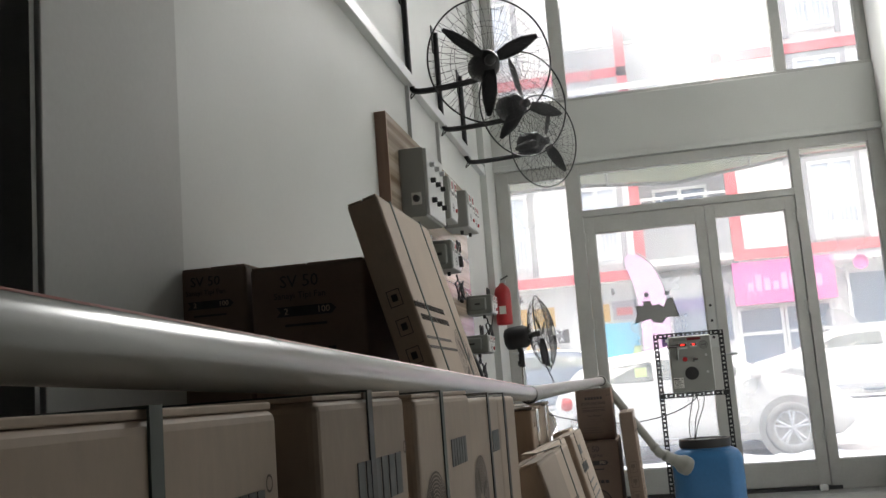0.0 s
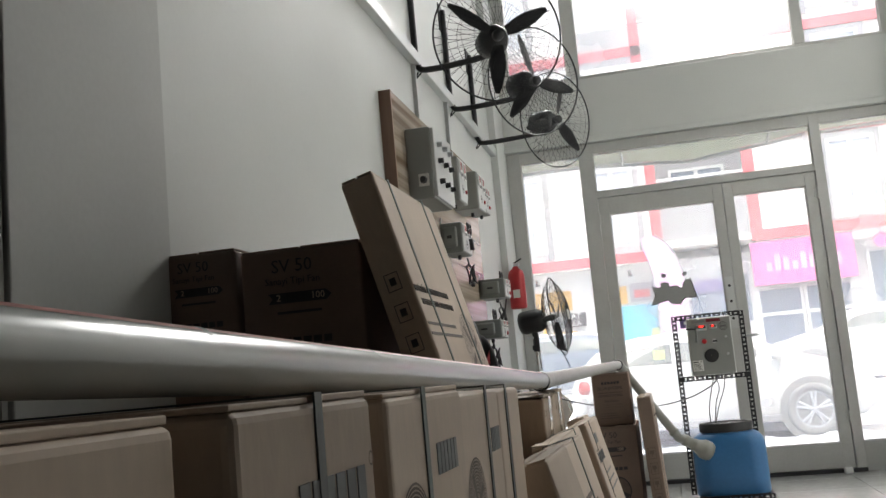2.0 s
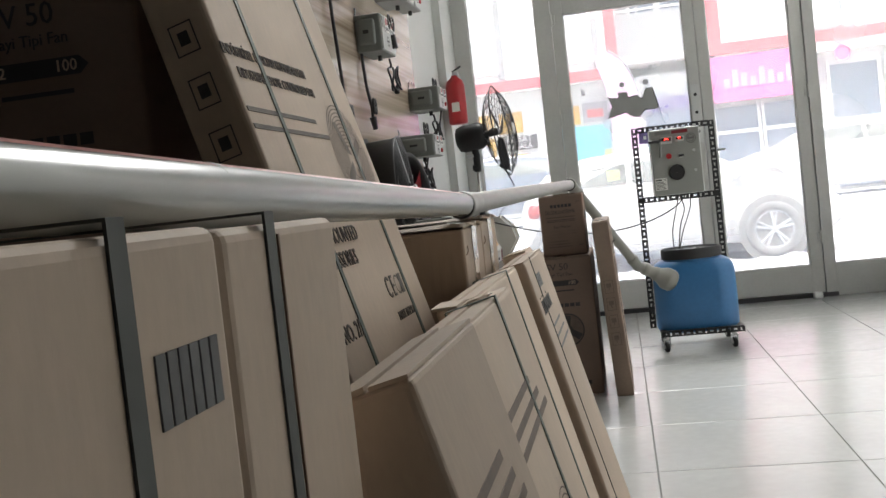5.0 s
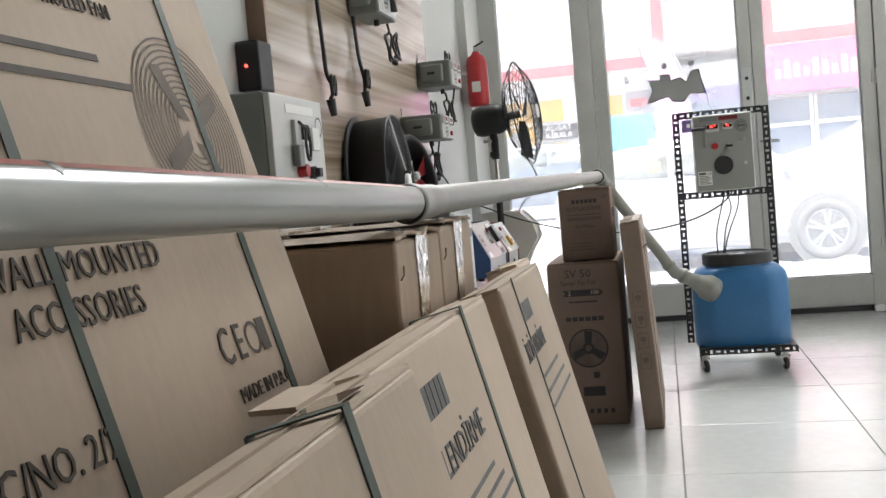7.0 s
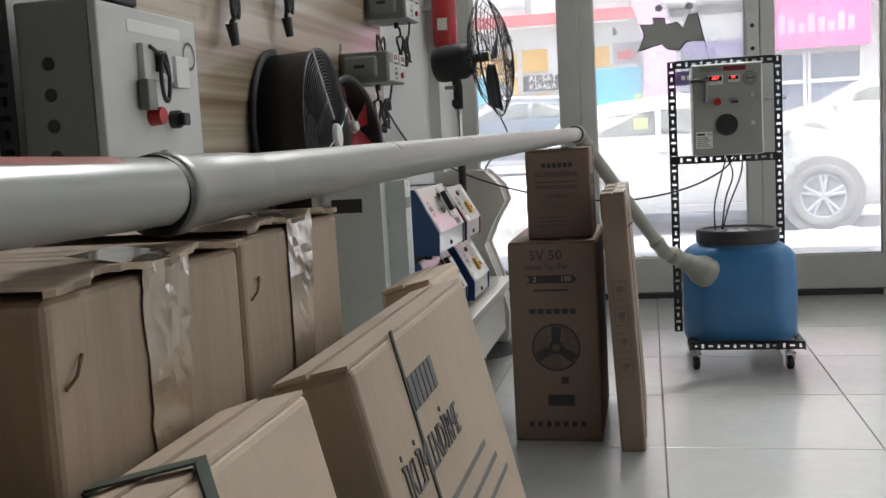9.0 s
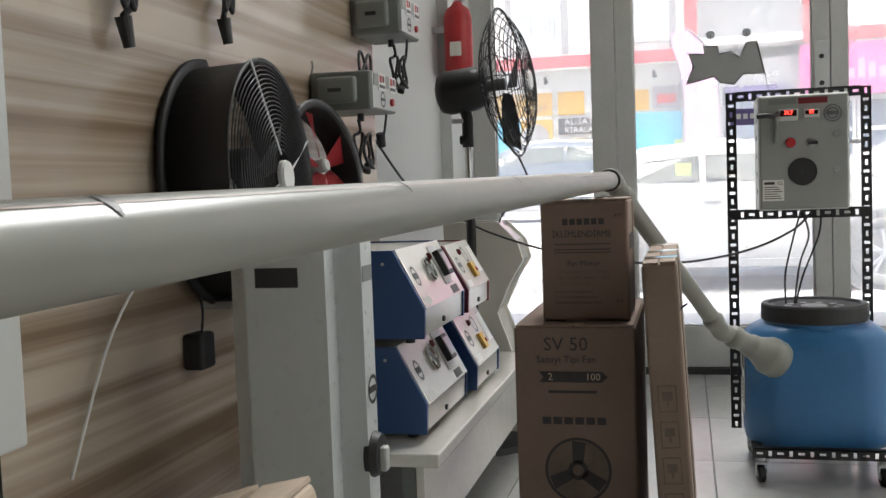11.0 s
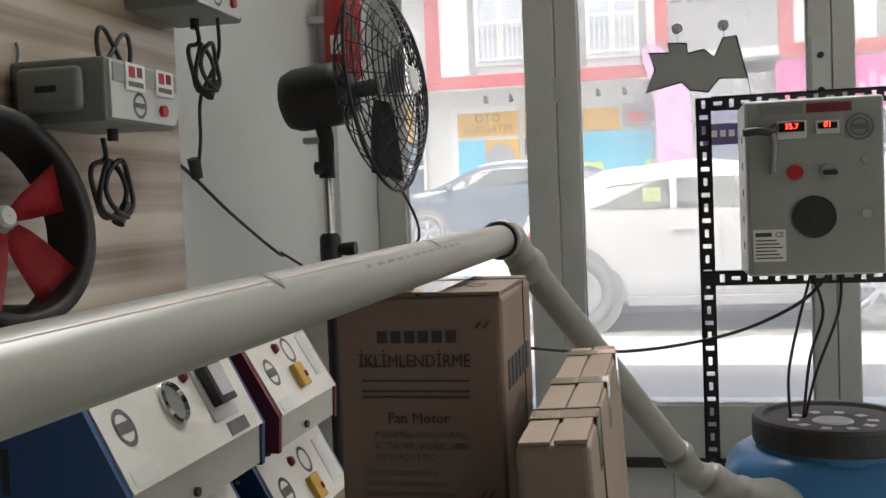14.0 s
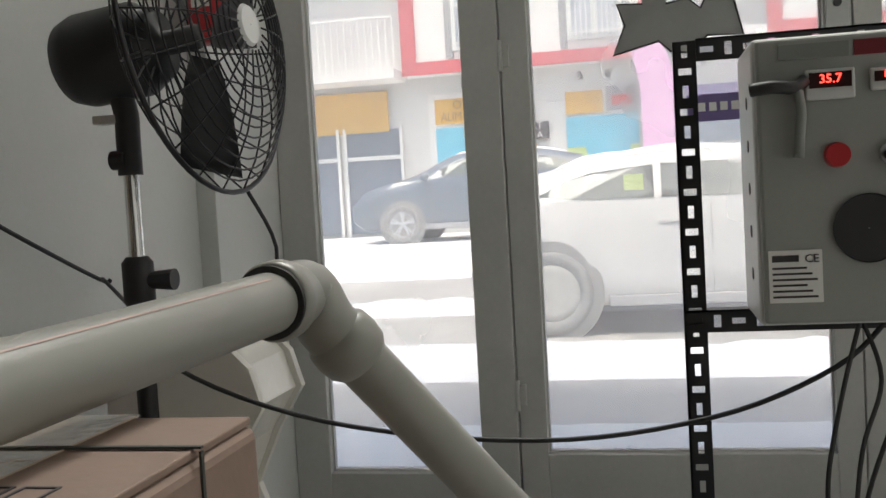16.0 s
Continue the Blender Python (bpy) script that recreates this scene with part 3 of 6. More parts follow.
def rings_x(th, y, z, r, n, m, name="picture", full=True):
    b = bmesh.new()
    for k in range(n):
        rr = r * (0.22 + 0.78 * (k + 1) / n)
        w = 0.0011
        seg = 40
        for j in range(seg):
            a0, a1 = 2 * math.pi * j / seg, 2 * math.pi * (j + 1) / seg
            vs = [b.verts.new((0.0008, y + q * math.cos(a), z + q * math.sin(a))) for a, q in ((a0, rr - w), (a1, rr - w), (a1, rr + w), (a0, rr + w))]
            b.faces.new(vs)
    for j in range(4):
        a = radians(20 + 90 * j)
        d, e = Vector((0, math.cos(a), math.sin(a))), Vector((0, -math.sin(a), math.cos(a)))
        vs = [b.verts.new(Vector((0.0009, y, z)) + d * q * r + e * u * r) for q, u in ((0.1, -0.05), (0.75, 0.02), (0.8, 0.22), (0.2, 0.13))]
        b.faces.new(vs)
    return part(name, b, m, th, "faint printed picture of a fan", kind="stuff")


# the row that carries the pipe
ROW = [(-0.088, -0.62, 0.55, 0.908, 0.6), (-0.086, -0.06, 0.446, 0.908, 0.64), (-0.070, 0.414, 0.240, 0.911, 0.52), (-0.070, 0.694, 0.286, 0.908, 0.415), (-0.076, 0.990, 0.254, 0.902, 0.635), (-0.077, 1.248, 0.184, 0.900, 0.34)]
for i, (x, y, w, h, sf) in enumerate(ROW):
    th = carton((x, y, 0), (0.34, w, h), 0, 0, 0, M_CARD2 if i != 2 else M_CARD, "tall fan carton standing upright with a packing strap", straps=(sf * w,), strap_m=M_STRAP if i in (1, 3) else M_STRAP_D, flaps=i < 4, group="cartons under the pipe")
    if i in (3, 4):
        mark_x(th, 0.156 if i == 3 else 0.180, h - 0.076, 0.088 if i == 3 else 0.06, 0.029, M_INK3)
        rings_x(th, 0.062, h - 0.125, 0.052, 11, M_INK2)
        bars_x(th, w * 0.56, w * 0.92, h - 0.20, h - 0.15, 3, M_INK2)
    elif i in (1, 2):
        mark_x(th, 0.085 if i == 2 else 0.34, h - 0.081, 0.132 if i == 2 else 0.08, 0.034, M_INK3)
        part("registered_mark", lathe([(0.004, 0.0), (0.0055, 0.0)], (0.0009, 0.228 if i == 2 else 0.425, h - 0.044), (1, 0, 0), 16), M_INK2, th, "tiny printed ring")
        rings_x(th, w * 0.22, h - 0.26, 0.05, 9, M_INK2)
    elif i == 5:
        part("seam", box(0.0, 0.0012, w * 0.40, w * 0.41, 0.01, h - 0.006), M_CARD_IN, th, "dark seam between two panels")
        rings_x(th, w * 0.65, h - 0.24, 0.05, 9, M_INK2)
        bars_x(th, w * 0.3, w * 0.8, h - 0.42, h - 0.33, 4, M_INK2)

# flat cartons leaning against the row
LEAN = [(-0.052, 1.485, 0.30, 0.785, 15.0), (-0.066, 1.79, 0.450, 0.772, 14.5), (-0.125, 2.285, 0.587, 0.755, 14.0), (-0.112, 2.925, 0.458, 0.757, 14.0), (-0.152, 3.388, 0.175, 0.755, 13.5)]
for i, (xt, y, w, zt, tilt) in enumerate(LEAN):
    c, s_ = math.cos(radians(tilt)), math.sin(radians(tilt))
    t_ = 0.066
    hh = (zt - t_ * s_) / c
    xb = xt + hh * s_
    th = carton((xb, y, t_ * s_), (t_, w - 0.003, hh), -tilt, 0, 0, M_CARD2 if i % 3 else M_CARD, "flat fan carton leaning back against the other boxes", straps={1: (0.28,), 2: (0.42,)}.get(i, ()), flaps=False, group="leaning cartons")
    # two top flaps that meet in the middle, not quite flat
    for k, (a0, a1) in enumerate(((-t_ + 0.002, -t_ / 2 - 0.002), (-t_ / 2 + 0.001, -0.002))):
        rise = 0.004 if k == 0 else 0.0025
        part("flap", prism([(a0, hh - 0.001), (a1, hh - 0.001), (a1, hh + (rise if k == 0 else 0.002)), (a0, hh + (0.002 if k == 0 else rise))], 0.002, w - 0.006), M_CARD2 if i % 3 else M_CARD, th)
    if i == 1:
        part("flap", prism([(-t_, hh), (-t_ - 0.036, hh + 0.008), (-t_ - 0.036, hh + 0.012), (-t_, hh + 0.005)], 0.36, 0.445), M_CARD2, th, "open side flap bent outwards")
        part("tape", box(-0.048, -0.012, 0.30, 0.36, hh + 0.0045, hh + 0.0052), M_TAPE, th, "clear packing tape")
    if i == 2:
        mark_x(th, 0.125, hh - 0.078, 0.115, 0.034, M_INK3)
        words("print", "\u0130KL\u0130MLEND\u0130RME", 0.043, on_x(0.0006, 0.185, hh - 0.125), M_INK3, th, squeeze=0.98)
        bars_x(th, 0.16, 0.40, hh - 0.225, hh - 0.165, 3, M_INK3, 0.75)
    elif i == 3:
        part("strap", box(0.0, 0.0014, 0.118, 0.124, 0.0, hh + 0.004), M_STRAP_D, th, "thin dark packing strap")
        mark_x(th, 0.128, hh - 0.070, 0.095, 0.030, M_INK3)
        words("print", "\u0130KL\u0130MLEND\u0130RME", 0.042, on_x(0.0006, 0.150, hh - 0.112), M_INK3, th, squeeze=0.66)
        bars_x(th, 0.135, 0.40, hh - 0.225, hh - 0.150, 3, M_INK3, 0.78)
    elif i < 2:
        bars_x(th, 0.05, w - 0.06, hh - 0.17, hh - 0.10, 3, M_INK2, 0.6)
        rings_x(th, w * 0.5, hh - 0.33, 0.09, 8, M_INK2)
    else:
        bars_x(th, 0.03, w - 0.03, hh - 0.33, hh - 0.12, 6, M_INK2, 0.6)

# tall flat carton leaning on the wall boxes
TT = 15.4
c, s_ = math.cos(radians(TT)), math.sin(radians(TT))
acc_t, acc_h = 0.078, (1.385 - 0.078 * s_) / c
acc = carton((-0.434 + acc_h * s_, 1.995, acc_t * s_), (acc_t, 0.562, acc_h), -TT, 0, 0, M_CARD2, "tall flat carton with two straps leaning towards the wall", straps=(0.128, 0.452), strap_m=M_STRAP)
words("print", "END\u00dcSTR\u0130YEL UZAKTAN KUMANDALI FAN", 0.021, on_x(0.0006, 0.165, 1.142), M_INKB, acc, squeeze=0.80)
words("print", "INDUSTRIAL REMOTE CONTROLLED FAN", 0.021, on_x(0.0006, 0.185, 1.112), M_INKB, acc, squeeze=0.80)
words("print", "& WALL-MOUNTED", 0.033, on_x(0.0006, 0.149, 0.882), M_INKB, acc, squeeze=0.88)
words("print", "ACCESSORIES", 0.033, on_x(0.0006, 0.147, 0.847), M_INKB, acc, squeeze=0.82)
words("print", "C/NO. 2/2", 0.034, on_x(0.0006, 0.066, 0.752), M_INKB, acc, squeeze=0.88)
words("print", "MADE IN P.R.C", 0.020, on_x(0.0006, 0.392, 0.738), M_INKB, acc, squeeze=0.9)
words("print", "C", 0.050, on_x(0.0006, 0.336, 0.785), M_INKB, acc, squeeze=0.75)
words("print", "E", 0.050, on_x(0.0006, 0.366, 0.785), M_INKB, acc, squeeze=0.75)
part("print", lathe([(0.013, 0.0), (0.0165, 0.0)], (0.0008, 0.398, 0.786), (1, 0, 0), 28), M_INKB, acc, "round certification mark")
part("print", box(0.0, 0.0009, 0.414, 0.432, 0.770, 0.803), M_INKB, acc, "dark certification mark")
bars_x(acc, 0.01, 0.335, 1.027, 1.074, 2, M_INKB, 0.72)
rings_x(acc, 0.43, 1.00, 0.10, 12, M_INK2)
for k, zz in enumerate((1.17, 1.10, 1.03)):
    b = bmesh.new()
    for e in ((-0.016, 0.016, -0.02, -0.0185), (-0.016, 0.016, 0.0185, 0.02), (-0.016, -0.0145, -0.02, 0.02), (0.0145, 0.016, -0.02, 0.02), (-0.007, 0.007, -0.008, 0.009)):
        box(-0.04 + e[0], -0.04 + e[1], -0.0012, -0.0002, zz + e[2], zz + e[3], 0, b)
    part("pictogram", b, M_INK, acc, "printed handling pictogram")

def sv_print(th, w, h, k):
    """The fan carton's printed side, on the -y face."""
    cx = -w * 0.57
    words("print", "SV 50", 0.042 * k, on_my(cx, -0.0006, h - 0.039 * k), M_INK, th)
    words("print", "Sanayi Tipi Fan", 0.022 * k, on_my(cx, -0.0006, h - 0.072 * k), M_INK, th)
    z = h - 0.110 * k
    part("print", prism([(cx - 0.06 * k, z - 0.012 * k), (cx - 0.05 * k, z), (cx - 0.06 * k, z + 0.012 * k), (cx + 0.077 * k, z + 0.012 * k), (cx + 0.09 * k, z), (cx + 0.077 * k, z - 0.012 * k)], -0.001, -0.0002, "y"), M_INK, th, "dark arrow-shaped label bar")
    words("print", "2", 0.022 * k, on_my(cx - 0.035 * k, -0.0018, z), M_CARD2, th)
    words("print", "100", 0.022 * k, on_my(cx + 0.058 * k, -0.0018, z), M_CARD2, th)
    part("print", box(cx - 0.04 * k, cx + 0.065 * k, -0.001, -0.0002, z - 0.036 * k, z - 0.030 * k), M_INK, th)
    for q in range(6):
        part("logo", box(cx - 0.055 * k + 0.024 * k * q, cx - 0.055 * k + (0.024 * q + 0.019) * k, -0.001, -0.0002, z - 0.105 * k, z - 0.089 * k), M_INK, th, "dark printed brand block")


# fan cartons stacked by the column
for x, zz, w, h in ((-0.488, 0.0, 0.285, 0.622), (-0.488, 0.622, 0.285, 0.622), (-0.785, 0.0, 0.20, 0.63), (-0.785, 0.63, 0.185, 0.628)):
    th = carton((x, 2.035, zz), (w, 0.52, h), 0, 0, 0, M_CARD3, "brown fan carton stacked by the wall", group="stacked fan cartons")
    sv_print(th, w, h, 1.0 if x > -0.6 else 0.8)

# taped cartons under the pipe joint
for y, w, dz in ((2.690, 0.250, 0.0), (2.944, 0.243, 0.006)):
    H = 0.848 + dz
    th = carton((-0.198, y, 0), (0.50, w, H), 0, 0, 0, M_WORN, "worn carton with frayed top edge and shiny tape", flaps=False, group="worn taped cartons")
    rnd = random.Random(int(y * 1000))
    n = 28
    for a, depth in ((0.004, 0.246), (-0.250, 0.245)):
        # a top flap with a frayed, slightly lifted front edge
        bm = bmesh.new()
        prev = None
        for k in range(n + 1):
            yy = w * k / n
            x = a + rnd.uniform(-0.006, 0.003)
            lift = 0.004 + 0.005 * math.sin(7 * yy / w + y) ** 2 + rnd.uniform(0, 0.002)
            cur = [bm.verts.new((x - depth, yy, H + 0.001)), bm.verts.new((x, yy, H + lift - 0.004)), bm.verts.new((x, yy, H + lift)), bm.verts.new((x - depth, yy, H + 0.005))]
            if prev:
                for q in range(4):
                    bm.faces.new((prev[q], prev[(q + 1) % 4], cur[(q + 1) % 4], cur[q]))
            prev = cur
        part("flap", bm, M_WORN, th, "frayed cardboard top flap")
    # crumpled tape over the top edge, wider at the top
    b = bmesh.new()
    rows_, cols = 18, 7
    g = []
    for k in range(rows_ + 1):
        zz = H + 0.006 - 0.15 * k / rows_
        g.append([b.verts.new((0.0016 + 0.0007 * rnd.random(), w * 0.40 + (0.064 - 0.016 * k / rows_) * (q / cols) + rnd.uniform(-0.002, 0.002), zz)) for q in range(cols + 1)])
    g.insert(0, [b.verts.new((-0.05, v.co.y, H + 0.012)) for v in g[0]])
    for r0, r1 in zip(g, g[1:]):
        for q in range(cols):
            b.faces.new((r0[q], r0[q + 1], r1[q + 1], r1[q]))
    part("tape", b, M_TAPE, th, "crumpled shiny packing tape")
    part("seam", box(0.0, 0.0012, w * 0.38, w * 0.64, 0.02, H - 0.15, 0), M_WORN, th, "overlapping glued panel")
    for k in range(4):
        zz = H - 0.05 - 0.19 * k
        part("staple", tube([(0.0012, 0.012, zz), (0.0035, 0.020, zz + 0.006), (0.0012, 0.030, zz + 0.016)], 0.0011, 5), M_CARD_IN, th, "dark wire staple")

# stack with the fan carton, the motor carton and the slim carton
sv = carton((-0.050, 5.180, 0), (0.264, 0.50, 0.607), 0, 0, 0, M_CARD3, "brown fan carton standing on the tiled floor", tape=True)
sv_print(sv, 0.264, 0.607, 1.0)
b = bmesh.new()
for k in range(7):
    box(-0.22 + 0.026 * k, -0.22 + 0.026 * k + 0.014, -0.001, -0.0002, 0.045, 0.062, 0, b)
box(-0.16, -0.08, -0.001, -0.0002, 0.11, 0.145, 0, b)
box(-0.118, -0.096, -0.001, -0.0002, 0.178, 0.20, 0, b)
part("print", b, M_INK, sv)
b = bmesh.new()
seg = 48
for r0, r1 in ((0.067, 0.073), (0.012, 0.022)):
    for j in range(seg):
        a0, a1 = 2 * math.pi * j / seg, 2 * math.pi * (j + 1) / seg
        b.faces.new([b.verts.new((-0.130 + q * math.cos(a), -0.0009, 0.29 + q * math.sin(a))) for a, q in ((a0, r0), (a1, r0), (a1, r1), (a0, r1))])
for j in range(3):
    a = radians(90 + 120 * j)
    d, e = Vector((math.cos(a), 0, math.sin(a))), Vector((-math.sin(a), 0, math.cos(a)))
    b.faces.new([b.verts.new(Vector((-0.130, -0.0009, 0.29)) + d * q + e * u) for q, u in ((0.015, -0.012), (0.062, -0.018), (0.066, 0.012), (0.015, 0.012))])
part("picture", b, M_INK, sv, "printed picture of a three-blade fan")
part("picture", lathe([(0.0001, 0.0004), (0.068, 0.0004)], (-0.130, 0.0, 0.29), (0, -1, 0), 40), M_INK2, sv, "faded round print")

mo = carton((-0.062, 5.238, 0.613), (0.194, 0.240, 0.266), 0, 0, 0, M_CARD3, "brown fan motor carton on top of another carton", tape=True)
b = bmesh.new()
for k in range(6):
    box(-0.145 + 0.016 * k, -0.133 + 0.016 * k, -0.001, -0.0002, 0.214, 0.228, 0, b)
box(-0.165, -0.04, -0.001, -0.0002, 0.170, 0.1722, 0, b)
box(-0.165, -0.04, -0.001, -0.0002, 0.158, 0.1602, 0, b)
box(-0.165, -0.04, -0.001, -0.0002, 0.1515, 0.1535, 0, b)
part("print", b, M_INK, mo)
words("print", "\u0130KL\u0130MLEND\u0130RME", 0.021, on_my(-0.103, -0.0006, 0.193), M_INK, mo, squeeze=0.82)
words("print", "Fan Motor", 0.017, on_my(-0.10, -0.0006, 0.128), M_INK, mo)
words("print", "Model No: FLW-650HRL", 0.0105, on_my(-0.098, -0.0006, 0.109), M_INK2, mo)
words("print", "AC 220-240V, 50/60HZ, 180W", 0.0105, on_my(-0.098, -0.0006, 0.096), M_INK2, mo, squeeze=0.85)
words("print", "QTY: AD.: 1 PC", 0.0105, on_my(-0.118, -0.0006, 0.083), M_INK2, mo)
b = bmesh.new()
for k in range(3):
    box(-0.165, -0.06 - 0.01 * k, -0.001, -0.0002, 0.038 + 0.012 * k, 0.043 + 0.012 * k, 0, b)
part("print", b, M_INK2, mo)
mark_x(mo, 0.03, 0.155, 0.18, 0.034, M_INK)
rings_x(mo, 0.12, 0.080, 0.06, 8, M_INK2)
b = box(0.0, 0.0012, 0.166, 0.169, 0.0, 0.270)
box(-0.196, 0.0012, 0.166, 0.169, 0.2712, 0.2724, 0, b)
part("strap", b, M_STRAP_D, mo, "thin dark strap round the carton")
for k in range(4):
    x0 = -0.118 + 0.022 * k
    b = bmesh.new()
    for e in ((0, 0.018, 0, 0.0015), (0, 0.018, 0.0345, 0.036), (0, 0.0015, 0.0015, 0.0345), (0.0165, 0.018, 0.0015, 0.0345)):
        box(x0 + e[0], x0 + e[1], 0.07 + e[2], 0.07 + e[3], 0.2706, 0.2712, 0, b)
    part("pictogram", b, M_INK, mo, "printed handling pictogram")
for yy, zz in ((0.02, 0.23), (0.02, 0.04)):
    for k in range(2):
        part("staple", tube([(-0.030 + 0.009 * k, -0.0012, zz), (-0.024 + 0.009 * k, -0.0018, zz + 0.008)], 0.0009, 5), M_BLACKM, mo, "dark wire staple")

sl = carton((0.078, 5.085, 0), (0.072, 0.615, 0.752), -2.8, 0, 0.0, M_CARD4, "slim upright carton with taped top beside the stack", tape=False)
for k, yy in enumerate((0.10, 0.30, 0.53)):
    part("tape", box(-0.071, 0.0012, yy, yy + 0.040, 0.7568, 0.7576), M_TAPE, sl, "clear packing tape")
    part("tape", box(0.0, 0.0012, yy, yy + 0.040, 0.70, 0.7568), M_TAPE, sl, "clear packing tape")
part("strap", box(-0.0715, 0.0016, 0.145, 0.149, 0.7566, 0.7580), M_STRAP_D, sl, "thin dark strap")
part("strap", box(0.0, 0.0016, 0.145, 0.149, 0.0, 0.7566), M_STRAP_D, sl, "thin dark strap")
for k in range(4):
    zz = 0.475 - 0.075 * k
    b = bmesh.new()
    for e in ((-0.019, 0.019, -0.028, -0.0258), (-0.019, 0.019, 0.0258, 0.028), (-0.019, -0.0168, -0.028, 0.028), (0.0168, 0.019, -0.028, 0.028), (-0.010, 0.010, -0.004, 0.014), (-0.002, 0.002, -0.016, -0.004)):
        box(-0.038 + e[0], -0.038 + e[1], -0.0012, -0.0002, zz + e[2], zz + e[3], 0, b)
    part("pictogram", b, M_INK2, sl, "printed handling pictogram")
part("strap_end", tube([(0.001, 0.02, 0.655), (0.004, 0.015, 0.66), (0.014, 0.0, 0.668)], 0.0022, 6), M_BLACKM, sl, "loose strap end")

# ---- trolley with barrel and control box ----
rack = thing("trolley", (0, 0, 0), label="black slotted-angle trolley on four castors", category="trolley")


def angle_bar(parent, name, p0, p1, u, v, w=0.032, t=0.003, step=0.028):
    """Slotted angle iron from p0 to p1 with flanges along u and v; real slots in the u flange."""
    p0, p1, u, v = Vector(p0), Vector(p1), Vector(u), Vector(v)
    d = (p1 - p0)
    ln = d.length
    d.normalize()
    bm = bmesh.new()

    def slab(a0, a1, b0, b1, across, thick):
        vs = []
        for th_ in (0, t):
            for a, b in ((a0, b0), (a1, b0), (a1, b1), (a0, b1)):
                vs.append(bm.verts.new(p0 + d * a + across * b + thick * th_))
        for f in ((0, 1, 2, 3), (7, 6, 5, 4), (0, 4, 5, 1), (1, 5, 6, 2), (2, 6, 7, 3), (3, 7, 4, 0)):
            bm.faces.new([vs[k] for k in f])

    n = max(1, int(ln / step))
    st = ln / n
    slab(0, ln, 0, w * 0.22, u, v)
    slab(0, ln, w * 0.78, w, u, v)
    for k in range(n):
        hl, a0, a1 = (0.17, 0.22, 0.78) if k % 2 else (0.31, 0.37, 0.63)
        lo, hi = (k + 0.5 - hl) * st, (k + 0.5 + hl) * st
        slab(k * st, lo, w * 0.22, w * 0.78, u, v)
        slab(hi, (k + 1) * st, w * 0.22, w * 0.78, u, v)
        if a0 > 0.23:
            slab(lo, hi, w * 0.22, w * a0, u, v)
            slab(lo, hi, w * a1, w * 0.78, u, v)
    slab(0, ln, 0, w, v, u)
    return part(name, bm, M_BLACK, parent)


RX0, RX1, RY, RF = 0.196, 0.640, 6.43, 6.075
angle_bar(rack, "upright", (RX0, RY, 0.085), (RX0 - 0.0, RY, 1.195), (1, 0, 0), (0, 1, 0))
angle_bar(rack, "upright", (RX1, RY, 0.085), (RX1, RY, 1.195), (-1, 0, 0), (0, 1, 0))
angle_bar(rack, "crossbar", (RX0 + 0.032, RY - 0.003, 1.197), (RX1 - 0.032, RY - 0.003, 1.197), (0, 0, -1), (0, 1, 0))
angle_bar(rack, "crossbar", (RX0 + 0.002, RY - 0.004, 0.812), (RX1 - 0.002, RY - 0.004, 0.812), (0, 0, -1), (0, 1, 0))
for a, b_, u, v in (((RX0 + 0.05, RF, 0.112), (RX1 + 0.02, RF, 0.112), (0, 0, -1), (0, 1, 0)), ((RX0 + 0.05, RY + 0.03, 0.112), (RX1 + 0.02, RY + 0.03, 0.112), (0, 0, -1), (0, -1, 0)),
                    ((RX0 + 0.046, RF + 0.004, 0.108), (RX0 + 0.046, RY + 0.026, 0.108), (0, 0, -1), (1, 0, 0)), ((RX1 + 0.024, RF + 0.004, 0.108), (RX1 + 0.024, RY + 0.026, 0.108), (0, 0, -1), (-1, 0, 0))):
    angle_bar(rack, "tray_rail", a, b_, u, v, 0.03)
for x, y in ((0.266, 6.10), (0.610, 6.10), (0.262, 6.44), (0.610, 6.44)):
    ca = new("castor")
    ca.parent = rack
    ca.location = (x, y, 0)
    tagged(ca, "swivel castor with a dark wheel")
    part("wheel", lathe([(0.001, -0.010), (0.020, -0.010), (0.026, -0.007), (0.026, 0.007), (0.020, 0.010), (0.001, 0.010)], (0, 0.008, 0.026), (1, 0.25, 0), 24), M_RUBBER, ca, smooth=False)
    part("hub", cyl((-0.012, 0.008, 0.026), (0.012, 0.011, 0.026), 0.010, seg=16), M_STEEL, ca)
    b = box(-0.016, -0.012, -0.006, 0.022, 0.022, 0.066, 0.001)
    box(0.013, 0.017, -0.006, 0.022, 0.022, 0.066, 0.001, b)
    box(-0.018, 0.019, -0.018, 0.024, 0.062, 0.070, 0.001, b)
    cyl((0, 0, 0.068), (0, 0, 0.083), 0.014, seg=16, bm=b)
    part("fork", b, M_STEEL, ca, "galvanised castor fork")

# barrel: an eight-sided plastic keg
keg = thing("barrel", (0.442, 6.272, 0.086), label="blue plastic barrel with a black screw lid on the trolley", category="barrel")


def keg_ring(hx, hy, ch):
    return [(-hx + ch, -hy), (hx - ch, -hy), (hx, -hy + ch), (hx, hy - ch), (hx - ch, hy), (-hx + ch, hy), (-hx, hy - ch), (-hx, -hy + ch)]


bm = bmesh.new()
levels = [(0.0, 0.175, 0.125, 0.06), (0.012, 0.203, 0.150, 0.07), (0.03, 0.212, 0.158, 0.072), (0.18, 0.214, 0.160, 0.072), (0.31, 0.212, 0.158, 0.072), (0.345, 0.205, 0.155, 0.072), (0.365, 0.188, 0.150, 0.075), (0.378, 0.165, 0.145, 0.07)]
rings = [[bm.verts.new((x, y, z)) for x, y in keg_ring(hx, hy, ch)] for z, hx, hy, ch in levels]
